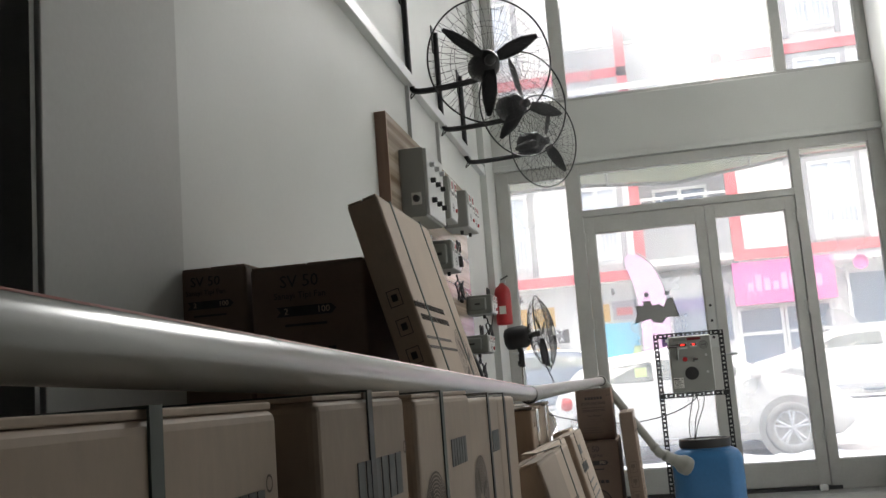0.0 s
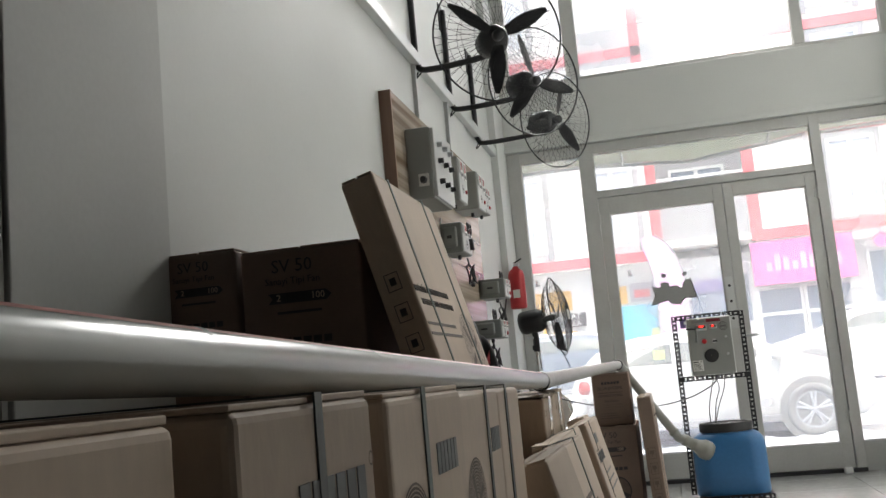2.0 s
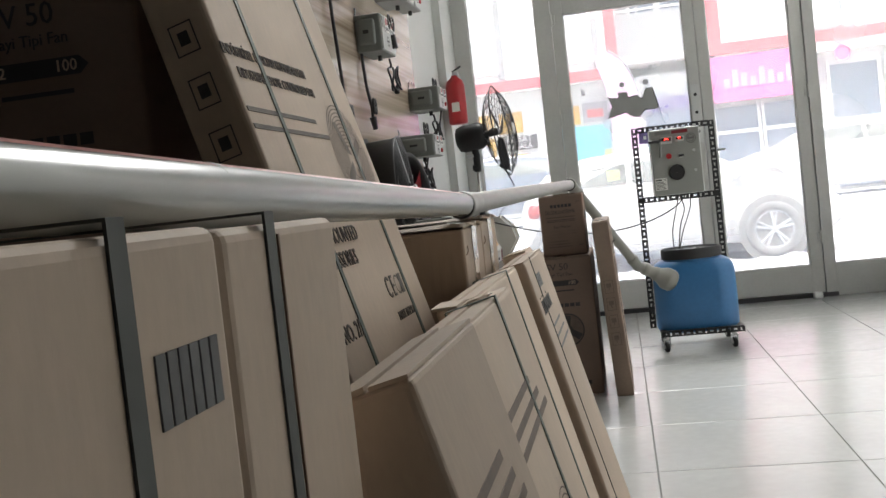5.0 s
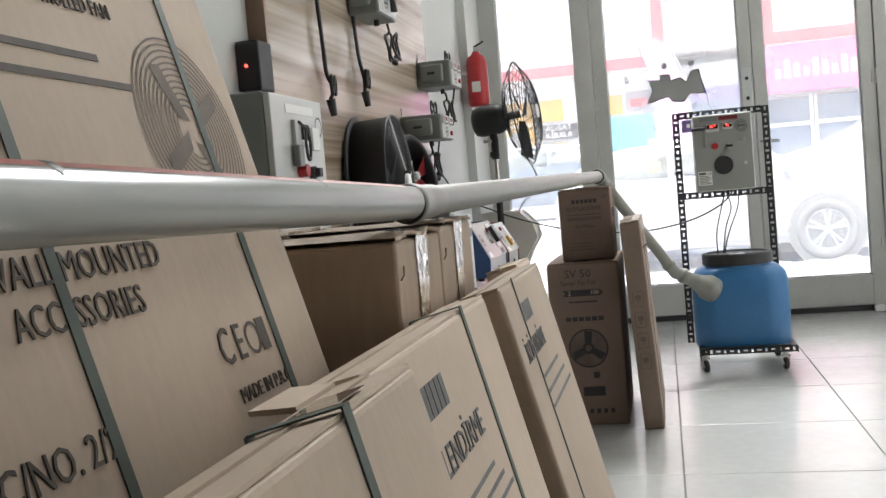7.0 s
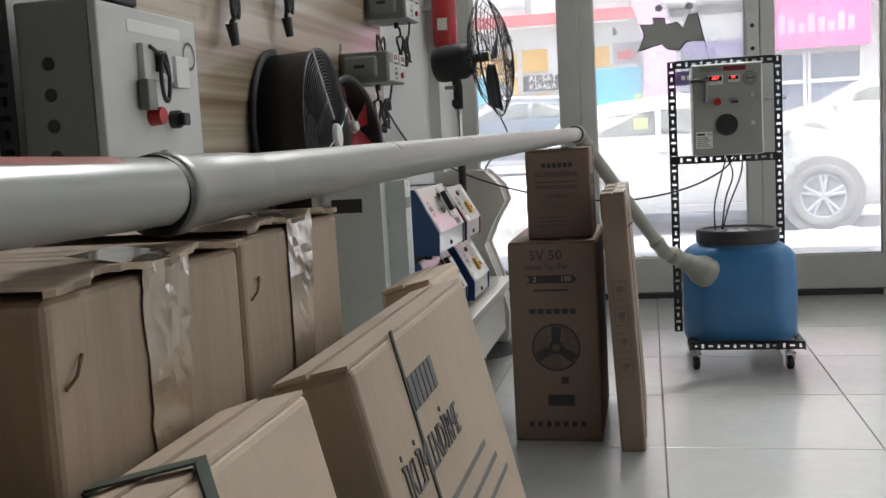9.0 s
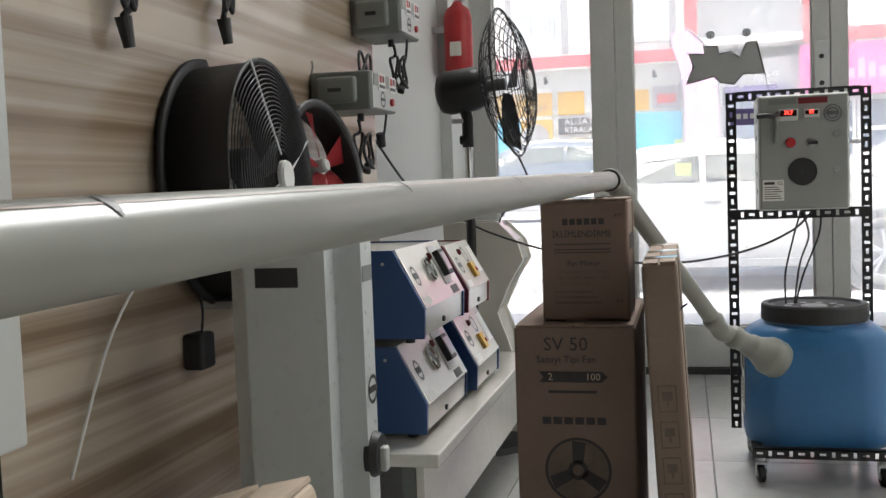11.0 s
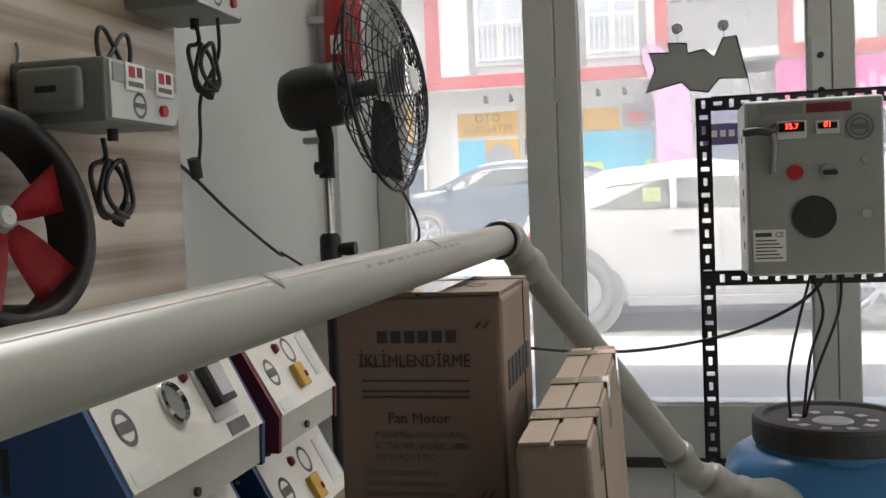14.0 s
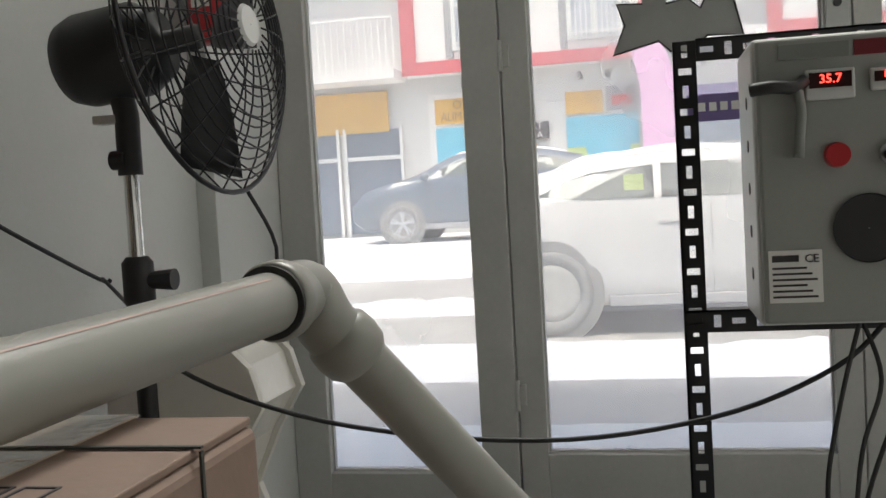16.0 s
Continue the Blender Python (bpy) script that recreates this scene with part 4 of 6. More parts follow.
for a, b_ in zip(rings, rings[1:]):
    for k in range(8):
        bm.faces.new((a[k], a[(k + 1) % 8], b_[(k + 1) % 8], b_[k]))
bm.faces.new(rings[0])
bm.faces.new(rings[-1])
vert_edges = [e for e in bm.edges if abs(e.verts[0].co.z - e.verts[1].co.z) > 1e-4]
bmesh.ops.bevel(bm, geom=vert_edges, offset=0.03, segments=3, affect="EDGES", profile=0.5)
part("body", bm, M_BLUE, keg, "blue plastic barrel body", smooth=True)
part("neck", lathe([(0.150, 0.372), (0.147, 0.395), (0.147, 0.41)], (0, 0, 0), (0, 0, 1), 40), M_BLUE, keg, smooth=True)
lid = part("lid", lathe([(0.150, 0.386), (0.156, 0.388), (0.158, 0.395), (0.158, 0.434), (0.153, 0.440), (0.138, 0.440), (0.133, 0.432), (0.060, 0.428), (0.001, 0.428)], (0, 0, 0), (0, 0, 1), 56), M_BLACKM, keg, "black screw lid", smooth=False)
b = bmesh.new()
for k in range(10):
    a = 2 * math.pi * k / 10
    d, e = Vector((math.cos(a), math.sin(a), 0)), Vector((-math.sin(a), math.cos(a), 0))
    vs = [b.verts.new(Vector((0, 0, 0.4295)) + d * q + e * w) for q, w in ((0.065, -0.008), (0.118, -0.016), (0.118, 0.016), (0.065, 0.008))]
    b.faces.new(vs)
part("vent", b, M_STEEL, lid, "pale cut-outs in the lid")
part("vent", lathe([(0.001, 0.431), (0.035, 0.431), (0.04, 0.428)], (0, 0, 0), (0, 0, 1), 28), M_STEEL, lid, "pale disc in the lid")
part("label", box(-0.2155, -0.2140, -0.07, 0.05, 0.10, 0.30), M_PAPER, keg, "pale blue-white side label")
b = bmesh.new()
for k in range(6):
    box(-0.2165, -0.2156, -0.055, 0.03, 0.13 + 0.014 * k, 0.136 + 0.014 * k, 0, b)
box(-0.2165, -0.2156, -0.05, 0.02, 0.235, 0.285, 0, b)
part("print", b, M_INK, keg)

# control box
cb = thing("control_box", (0.283, 6.235, 0.813), label="grey steel control box with red displays on the trolley frame", category="control box")
CW, CH = 0.262, 0.352
part("body", box(0, CW, 0.010, 0.19, 0, CH, 0.006), M_PANEL, cb, "light grey steel enclosure")
cdoor = part("door", box(0.004, CW - 0.004, -0.004, 0.010, 0.004, CH - 0.004, 0.004), M_GREYBOX, cb, "grey enclosure door")
for k in range(5):
    part("gland_hole", cyl((-0.001, 0.08, 0.06 + 0.055 * k), (0.001, 0.08, 0.06 + 0.055 * k), 0.008, seg=12), M_BLACKM, cb)


def display(x, z, w, h, digits):
    d = part("display", box(x - w / 2, x + w / 2, -0.012, -0.004, z - h / 2, z + h / 2, 0.002), M_PANEL, cb, "small red number display")
    part("screen", box(x - w / 2 + 0.004, x + w / 2 - 0.004, -0.0135, -0.012, z - h * 0.12, z + h / 2 - 0.004), M_SCREEN, d)
    words("digits", digits, 0.015, on_my(x, -0.0142, z + h * 0.16), M_LED, d, label="glowing red digits")
    return d


display(0.087, 0.290, 0.056, 0.036, "35.7")
display(0.154, 0.292, 0.044, 0.026, "01")
part("button", cyl((0.093, -0.004, 0.206), (0.093, -0.016, 0.206), 0.0155, 0.014, seg=24), M_RED, cb, "red push button")
part("knob", cyl((0.153, -0.004, 0.204), (0.153, -0.014, 0.204), 0.013, seg=24), M_STEEL, cb, "chrome selector bezel")
part("knob", box(0.143, 0.170, -0.024, -0.012, 0.198, 0.208, 0.003), M_BLACKM, cb, "black selector switch")
part("grille", lathe([(0.001, 0.0), (0.040, 0.0), (0.0415, -0.003)], (0.126, -0.0062, 0.117), (0, 1, 0), 40), M_BLACKM, cb, "round black speaker grille")
b = lathe([(0.0225, 0.0), (0.0265, 0.0)], (0.214, -0.0065, 0.290), (0, -1, 0), 36)
lathe([(0.014, 0.0), (0.018, 0.0)], (0.214, -0.0065, 0.290), (0, -1, 0), 30, b)
box(0.196, 0.232, -0.0075, -0.0055, 0.285, 0.295, 0, b)
part("logo", b, M_INK3, cb, "round printed badge")
part("label", box(0.010, 0.072, -0.0056, -0.0042, 0.030, 0.094), M_PAPER, cb, "white rating label")
b = bmesh.new()
box(0.014, 0.045, -0.0066, -0.0057, 0.080, 0.088, 0, b)
for k in range(6):
    box(0.014, 0.066 - 0.006 * (k % 3), -0.0066, -0.0057, 0.036 + 0.007 * k, 0.0385 + 0.007 * k, 0, b)
part("print", b, M_INK, cb)
words("print", "CE", 0.014, on_my(0.060, -0.0063, 0.083), M_INK, cb)
for z in (0.225, 0.120):
    part("keyhole", cyl((0.224, -0.004, z), (0.224, -0.009, z), 0.008, seg=18), M_STEEL, cb, "round door lock")
part("ventilation", box(0.030, 0.110, -0.0062, -0.0042, 0.322, 0.340, 0), M_GREYBOX_D, cb, "slotted label strip")
part("ventilation", box(0.116, 0.200, -0.0062, -0.0042, 0.322, 0.340, 0), M_DKRED, cb, "reddish label strip")
part("handle", tube([(-0.005, -0.02, 0.288), (0.02, -0.026, 0.290), (0.045, -0.020, 0.288), (0.058, -0.01, 0.296)], 0.008, 10, smooth_steps=4), M_BLACKM, cb, "black cable plug", smooth=True)
part("cable", tube([(0.048, -0.018, 0.29), (0.052, -0.018, 0.26), (0.050, -0.016, 0.235), (0.048, -0.014, 0.205)], 0.0065, 10, smooth_steps=4), M_GREYBOX_D, cb, "grey sensor tail", smooth=True)
for x0, y0, pts in ((0.12, 0.1, ((0.13, 0.08, 0.0), (0.10, 0.06, -0.10), (0.075, 0.03, -0.20), (0.075, 0.02, -0.29))),
                    (0.15, 0.1, ((0.13, 0.09, 0.0), (0.15, 0.07, -0.08), (0.12, 0.05, -0.17), (0.10, 0.02, -0.29))),
                    (0.17, 0.1, ((0.19, 0.09, 0.0), (0.18, 0.07, -0.08), (0.13, 0.04, -0.20), (0.105, 0.03, -0.29)))):
    part("cable", tube(pts, 0.0032, 8, smooth_steps=6), M_BLACKM, cb, "thin black cable into the barrel", smooth=True)
part("cable", tube([(0.17, 0.09, 0.0), (0.10, 0.10, -0.07), (-0.06, 0.10, -0.135), (-0.30, 0.10, -0.165), (-0.60, 0.08, -0.13), (-0.86, 0.15, -0.06), (-1.05, 0.38, 0.0), (-1.22, 0.56, 0.055)], 0.0038, 8, smooth_steps=6), M_BLACKM, cb, "long black mains cable to the wall", smooth=True)

# ---- devices on the side wall ----


def fan_grille(parent, c, axis, r, depth, rings_, spokes, wire=0.0022, m=None, name="guard"):
    """Wire guard: rings and curved spokes round an axis."""
    mm = Matrix.Translation(c) @ rot_to(axis)
    b = bmesh.new()
    for k in range(rings_):
        f = 0.2 + 0.8 * (k + 1) / rings_
        rr = r * f
        h = depth * (1 - f ** 3)
        tube([mm @ Vector((rr * math.cos(2 * math.pi * j / 32), rr * math.sin(2 * math.pi * j / 32), h)) for j in range(32)], wire, 5, b, closed=True)
    for k in range(spokes):
        a = 2 * math.pi * k / spokes
        pts = []
        for q in range(6):
            f = 0.16 + 0.84 * q / 5
            pts.append(mm @ Vector((r * f * math.cos(a), r * f * math.sin(a), depth * (1 - f ** 3))))
        tube(pts, wire, 5, b)
    return part(name, b, m or M_WIRE, parent, "dark wire guard", smooth=True, kind="stuff")


def fan_blades(parent, c, axis, r, n, m, twist=28, w=0.42, name="blade", leaf=False, turn=0.35):
    mm = Matrix.Translation(c) @ rot_to(axis)
    for k in range(n):
        b = bmesh.new()
        rm = mm @ Matrix.Rotation(2 * math.pi * k / n + turn, 4, "Z")
        grid = []
        for i in range(7):
            f = i / 6
            rad = r * (0.16 + 0.80 * f)
            wd = r * w * (math.sin(math.pi * (0.22 + 0.70 * f)) if leaf else 0.35 + 0.65 * f ** 0.7)
            tw = radians(twist * (1 - 0.5 * f))
            grid.append([b.verts.new(rm @ Vector((rad, u * wd * math.cos(tw), u * wd * math.sin(tw)))) for u in (-0.5, -0.17, 0.17, 0.5)])
        for g0, g1 in zip(grid, grid[1:]):
            for j in range(3):
                b.faces.new((g0[j], g0[j + 1], g1[j + 1], g1[j]))
        bmesh.ops.solidify(b, geom=b.faces[:], thickness=0.003)
        part(name, b, m, parent, smooth=True)


# large drum fan
bf = thing("drum_fan", (0, 0, 0), label="large black drum fan with a wire guard on the wall", category="fan")
BC, BA = Vector((-0.802, 5.035, 0.955)), Vector((1.0, 0.06, 0.05)).normalized()
back = BC - BA * 0.215
part("drum", lathe([(0.244, -0.128), (0.249, -0.132), (0.250, -0.02), (0.258, 0.0), (0.255, 0.004), (0.242, -0.01), (0.240, -0.125)], BC, BA, 56), M_BLACK, bf, "black sheet steel drum", smooth=True)
part("flange", lathe([(0.240, -0.141), (0.268, -0.141), (0.270, -0.137), (0.268, -0.130), (0.245, -0.130)], BC, BA, 56), M_BLACK, bf, "black rear flange", smooth=True)
part("back_plate", lathe([(0.001, -0.136), (0.241, -0.136)], BC, BA, 40), M_BLACK, bf, "dark rear plate")
fan_grille(bf, BC, BA, 0.250, 0.022, 21, 0, 0.0014, M_WIRE)
b = bmesh.new()
mmb = Matrix.Translation(BC) @ rot_to(BA)
for a in (0.35, 1.92, 3.49, 5.06):
    tube([mmb @ Vector((0.05 * math.cos(a), 0.05 * math.sin(a), 0.026)), mmb @ Vector((0.258 * math.cos(a), 0.258 * math.sin(a), 0.004))], 0.0026, 6, b)
part("spoke", b, M_STEEL, bf, "steel guard spokes")
part("badge", lathe([(0.001, 0.034), (0.033, 0.034), (0.036, 0.028), (0.036, 0.02)], BC, BA, 32), M_PAPER, bf, "round pale badge")
part("motor", cyl(BC - BA * 0.125, BC - BA * 0.05, 0.07, seg=32), M_BLACK, bf, "black motor body", smooth=False)
fan_blades(bf, BC - BA * 0.055, BA, 0.235, 4, M_GREYBOX_D, 30, 0.5)
part("foot", box(-0.945, -0.76, 4.95, 5.12, 0.680, 0.697, 0.002), M_STEEL, bf, "steel mounting foot")

# red-bladed axial fan
rf = thing("axial_fan", (0, 0, 0), label="black ring axial fan with red blades on the wall", category="fan")
RC, RA = Vector((-0.870, 5.478, 0.986)), Vector((1.0, -0.16, 0.20)).normalized()
part("ring", lathe([(0.150, -0.045), (0.166, -0.045), (0.166, 0.028), (0.172, 0.033), (0.172, 0.038), (0.154, 0.038), (0.150, 0.03), (0.150, -0.045)], RC, RA, 48), M_BLACK, rf, "black steel ring", smooth=True)
fan_blades(rf, RC + RA * 0.012, RA, 0.148, 5, M_REDFAN, 34, 0.56)
part("hub", lathe([(0.001, 0.030), (0.014, 0.030), (0.018, 0.024), (0.018, -0.03), (0.001, -0.03)], RC, RA, 24), M_PANEL, rf, "pale hub", smooth=False)
part("motor", cyl(RC - RA * 0.075, RC - RA * 0.03, 0.024, seg=24), M_BLACK, rf, "black motor")
part("bracket", box(-0.945, -0.86, 5.44, 5.56, 0.835, 0.85, 0.002), M_BLACK, rf, "steel bracket")


def wall_device(y0, y1, z0, z1, xf, label, cover=True, back=-0.945):
    th = thing("wall_control_unit", (back, y0, z0), label=label, category="control unit", group="wall control units")
    w, h, d = y1 - y0, z1 - z0, xf - back
    part("body", box(0, d, 0, w, 0, h, 0.008, segs=3), M_GREYBOX_D if cover else M_GREYBOX, th, "grey metal housing")
    cc = 0.16 * h
    part("front_plate", prism([(0.006, 0.006), (w - 0.006 - cc, 0.006), (w - 0.006, 0.006 + cc), (w - 0.006, h - 0.006), (0.006, h - 0.006)], d, d + 0.004, "x"), M_PANEL, th, "pale front plate with a cut corner")
    part("strip", box(d + 0.004, d + 0.0065, w * 0.05, w * 0.95, h * 0.62, h * 0.92, 0.001), M_GREYBOX, th, "grey label strip")
    for k, yy in enumerate((0.20, 0.62)):
        st_ = part("sticker", box(d + 0.0065, d + 0.0085, w * yy, w * (yy + 0.26), h * 0.52, h * 0.95), M_PAPER, th, "white sticker with red blocks")
        part("mark", box(d + 0.0085, d + 0.0092, w * (yy + 0.04), w * (yy + 0.12), h * 0.72, h * 0.90), M_RED, st_)
        part("mark", box(d + 0.0085, d + 0.0092, w * (yy + 0.15), w * (yy + 0.22), h * 0.74, h * 0.90), M_DKRED, st_)
        part("mark", box(d + 0.0085, d + 0.0092, w * (yy + 0.03), w * (yy + 0.23), h * 0.58, h * 0.66), M_INK3, st_)
    part("button", cyl((d, w * 0.72, h * 0.27), (d + 0.012, w * 0.72, h * 0.27), 0.0105, seg=18), M_RED, th, "red button")
    part("logo", lathe([(0.017, 0.0), (0.023, 0.0)], (d + 0.0048, w * 0.40, h * 0.30), (1, 0, 0), 28), M_INK3, th, "round printed badge")
    part("logo", box(d + 0.0042, d + 0.0052, w * 0.40 - 0.015, w * 0.40 + 0.015, h * 0.30 - 0.004, h * 0.30 + 0.004), M_INK3, th)
    if cover:
        cv = part("cover", box(d * 0.12, d * 0.80, -0.022, 0.002, h * 0.16, h * 0.86, 0.013, segs=4), M_GREYBOX_D, th, "raised rounded side cover", smooth=True)
        part("nameplate", box(d * 0.34, d * 0.56, -0.0232, -0.0222, h * 0.46, h * 0.56), M_BLACKM, cv, "small dark nameplate")
    part("hook", tube([(0.0, 0.02, h), (0.006, 0.018, h + 0.02), (0.004, 0.016, h + 0.035)], 0.003, 6, smooth_steps=3), M_STEEL, th, "wire hook")
    part("cable_gland", cyl((d * 0.55, w * 0.6, 0.0), (d * 0.55, w * 0.6, -0.022), 0.010, seg=14), M_BLACKM, th)
    return th


g1 = wall_device(5.640, 5.885, 1.143, 1.250, -0.768, "grey control unit hanging on the wood board")
g2 = wall_device(6.02, 6.25, 1.405, 1.525, -0.785, "grey control unit high on the wood board")
g3 = wall_device(5.02, 5.28, 1.585, 1.745, -0.83, "larger grey control unit on the wood board")
for th, y, z in ((g1, 0.10, -0.02), (g2, 0.11, -0.02), (g3, 0.15, -0.02)):
    x = 0.105
    lp = [(x, y, z), (x + 0.005, y, z - 0.03)]
    for k in range(31):
        a = math.pi / 2 + 2 * math.pi * k / 12
        lp.append((x + 0.0012 * k + 0.006 * math.sin(2.3 * a), y + (0.047 + 0.005 * math.sin(0.7 * a)) * math.cos(a), z - 0.090 + 0.050 * math.sin(a)))
    part("cable", tube(lp, 0.0048, 8, smooth_steps=3), M_BLACKM, th, "coiled black cable", smooth=True)
    part("plug", cyl((x + 0.015, y + 0.01, z - 0.15), (x + 0.02, y + 0.035, z - 0.115), 0.012, 0.009, seg=14), M_BLACKM, th, "black mains plug")
    bow = []
    for k in range(13):
        a = 2 * math.pi * k / 12
        bow.append((x + 0.02, y + 0.02 + 0.055 * math.sin(a), z + 0.16 + 0.03 * math.sin(2 * a)))
    part("cable", tube(bow, 0.0042, 8, smooth_steps=3), M_BLACKM, th, "bow-tied black cable", smooth=True)
    part("plug", cyl((x + 0.03, y - 0.01, z + 0.10), (x + 0.035, y - 0.012, z + 0.04), 0.011, 0.013, seg=14), M_BLACKM, th, "black cable connector")

# loose leads hanging on the board
for name, pts, yy in (("a", [(-0.935, 4.63, 2.0), (-0.93, 4.62, 1.72), (-0.925, 4.64, 1.45), (-0.93, 4.67, 1.34), (-0.92, 4.70, 1.29), (-0.92, 4.66, 1.25)], 4.67),
                      ("b", [(-0.935, 5.05, 1.60), (-0.93, 5.055, 1.45), (-0.925, 5.09, 1.36), (-0.92, 5.07, 1.31)], 5.07)):
    ld = thing("hanging_cable", (0, 0, 0), label="black mains lead hanging on the wood board", category="cable", group="hanging cables")
    part("cable", tube(pts, 0.007, 8, smooth_steps=6), M_BLACKM, ld, smooth=True)
    p = Vector(pts[-1])
    part("plug", cyl(p, p + Vector((0.004, 0.01, -0.055)), 0.016, 0.011, seg=14), M_BLACKM, ld, "black plug")
    kn = []
    for k in range(9):
        a = 2 * math.pi * k / 8
        kn.append(p + Vector((0.014, 0.022 * math.cos(a), 0.045 + 0.03 * math.sin(2 * a))))
    part("cable", tube(kn, 0.006, 8, smooth_steps=3), M_BLACKM, ld, "knotted loop", smooth=True)
ld = thing("hanging_cable", (0, 0, 0), label="black cable with plug hanging from the high unit", category="cable", group="hanging cables")
part("cable", tube([(-0.80, 6.15, 1.40), (-0.83, 6.21, 1.33), (-0.90, 6.26, 1.25), (-0.93, 6.31, 1.16), (-0.945, 6.325, 1.10)], 0.0042, 8, smooth_steps=5), M_BLACKM, ld, smooth=True)
part("plug", cyl((-0.955, 6.32, 1.115), (-0.955, 6.335, 1.07), 0.016, 0.014, seg=14), M_BLACKM, ld, "black mains plug")
part("cable", tube([(-0.965, 6.24, 1.11), (-0.965, 6.33, 1.075), (-0.96, 6.52, 0.985), (-0.95, 6.80, 0.868), (-0.94, 6.83, 0.862)], 0.0045, 8, smooth_steps=5), M_BLACKM, ld, "black cable sagging along the wall", smooth=True)

# large switch cabinet high on the board
sc = thing("switch_cabinet", (-0.945, 4.42, 1.775), label="grey steel switch cabinet with rotary knobs on the wood board", category="cabinet")
part("body", box(0, 0.120, 0, 0.40, 0, 0.345, 0.006), M_GREYBOX, sc, "grey steel enclosure")
part("door", box(0.120, 0.137, 0.006, 0.394, 0.006, 0.339, 0.004), M_PANEL, sc, "pale cabinet door")
part("knob_plate", box(0.05, 0.10, -0.004, 0.0, 0.06, 0.12, 0.001), M_PAPER, sc, "white switch plate")
part("knob", cyl((0.075, -0.004, 0.09), (0.075, -0.028, 0.09), 0.018, 0.014, seg=20), M_BLACKM, sc, "black rotary knob")
for yy in (0.08, 0.20, 0.32):
    for zz in (0.09, 0.19, 0.27):
        part("knob", cyl((0.137, yy, zz), (0.161, yy, zz), 0.014, 0.012, seg=16), M_BLACKM if zz < 0.25 else M_STEEL, sc, "panel knob")
for y0, y1, z0, z1, xf in ((5.02, 5.24, 1.86, 2.10, -0.82), (5.46, 5.70, 1.88, 2.10, -0.80), (5.93, 6.10, 1.93, 2.10, -0.84)):
    wall_device(y0, y1, z0, z1, xf, "small grey control unit beside the switch cabinet", cover=False)

# lower control cabinet on the angle-iron stand
lc = thing("control_cabinet", (-1.0, 3.765, 0.0), label="grey control cabinet with red button standing on slotted angle legs", category="cabinet")
part("body", box(0.07, 0.205, 0, 0.375, 0.60, 1.19, 0.006), M_GREYBOX_D, lc, "grey steel enclosure")
part("front_panel", box(0.205, 0.222, 0.002, 0.373, 0.604, 1.186, 0.004), M_PANEL, lc, "light grey front panel")
for k in range(5):
    part("gland_hole", cyl((0.128, -0.0012, 1.085 - 0.052 * k), (0.128, 0.002, 1.085 - 0.052 * k), 0.0115, seg=16), M_BLACKM, lc)
part("button", cyl((0.222, 0.165, 0.995), (0.246, 0.165, 0.995), 0.018, 0.016, seg=22), M_RED, lc, "red push button")
part("knob", cyl((0.222, 0.245, 0.99), (0.238, 0.245, 0.99), 0.017, seg=22), M_BLACKM, lc, "black selector")
part("knob", box(0.238, 0.252, 0.236, 0.262, 0.978, 1.002, 0.003), M_BLACKM, lc, "black selector lever")
part("display", box(0.222, 0.234, 0.13, 0.24, 1.06, 1.125, 0.002), M_PANEL, lc, "small display")
part("screen", box(0.234, 0.2355, 0.17, 0.215, 1.075, 1.115), M_SCREEN, lc)
part("display", box(0.222, 0.234, 0.255, 0.31, 1.05, 1.11, 0.002), M_PAPER, lc, "white module")
part("print", box(0.222, 0.2232, 0.10, 0.30, 1.142, 1.165), M_PAPER, lc, "pale title strip")
part("logo", lathe([(0.022, 0.0), (0.028, 0.0)], (0.2232, 0.335, 1.115), (1, 0, 0), 28), M_INK3, lc, "round printed badge")
part("grille", lathe([(0.001, -0.001), (0.034, -0.001), (0.038, 0.002), (0.041, 0.0), (0.041, -0.003)], (0.2245, 0.20, 0.892), (1, 0, 0), 32), M_BLACKM, lc, "round black speaker")
cl = [(0.236, 0.15, 1.12), (0.245, 0.18, 1.10)]
for k in range(12):
    a = 2 * math.pi * k / 6
    cl.append((0.245, 0.185 + 0.016 * math.cos(a), 1.065 + 0.045 * math.sin(a)))
part("cable", tube(cl, 0.004, 8, smooth_steps=3), M_BLACKM, lc, "tied black cable", smooth=True)
part("plug", box(0.226, 0.246, 0.115, 0.150, 1.005, 1.06, 0.004), M_GREYBOX_D, lc, "dark sensor block")
angle_bar(lc, "leg", (0.03, -0.012, 0.0), (0.03, -0.012, 1.35), (1, 0, 0), (0, 1, 0), 0.036)
angle_bar(lc, "leg", (0.20, 0.03, 0.0), (0.20, 0.03, 0.60), (-1, 0, 0), (0, 1, 0), 0.036)
angle_bar(lc, "leg", (0.20, 0.345, 0.0), (0.20, 0.345, 0.60), (-1, 0, 0), (0, -1, 0), 0.036)
rd = thing("wall_sensor", (-1.0, 4.10, 1.235), label="small dark wall box with a glowing red light", category="sensor")
part("body", box(0, 0.07, 0, 0.10, 0, 0.14, 0.006), M_BLACKM, rd)
part("light", cyl((0.03, -0.002, 0.07), (0.03, 0.002, 0.07), 0.004, seg=12), M_LED, rd, "glowing red light")

ad = thing("power_adapter", (-0.945, 4.855, 0.565), label="black mains adapter plugged into the wood board", category="adapter")
part("body", box(0, 0.045, 0, 0.062, 0, 0.075, 0.008, segs=3), M_BLACKM, ad)
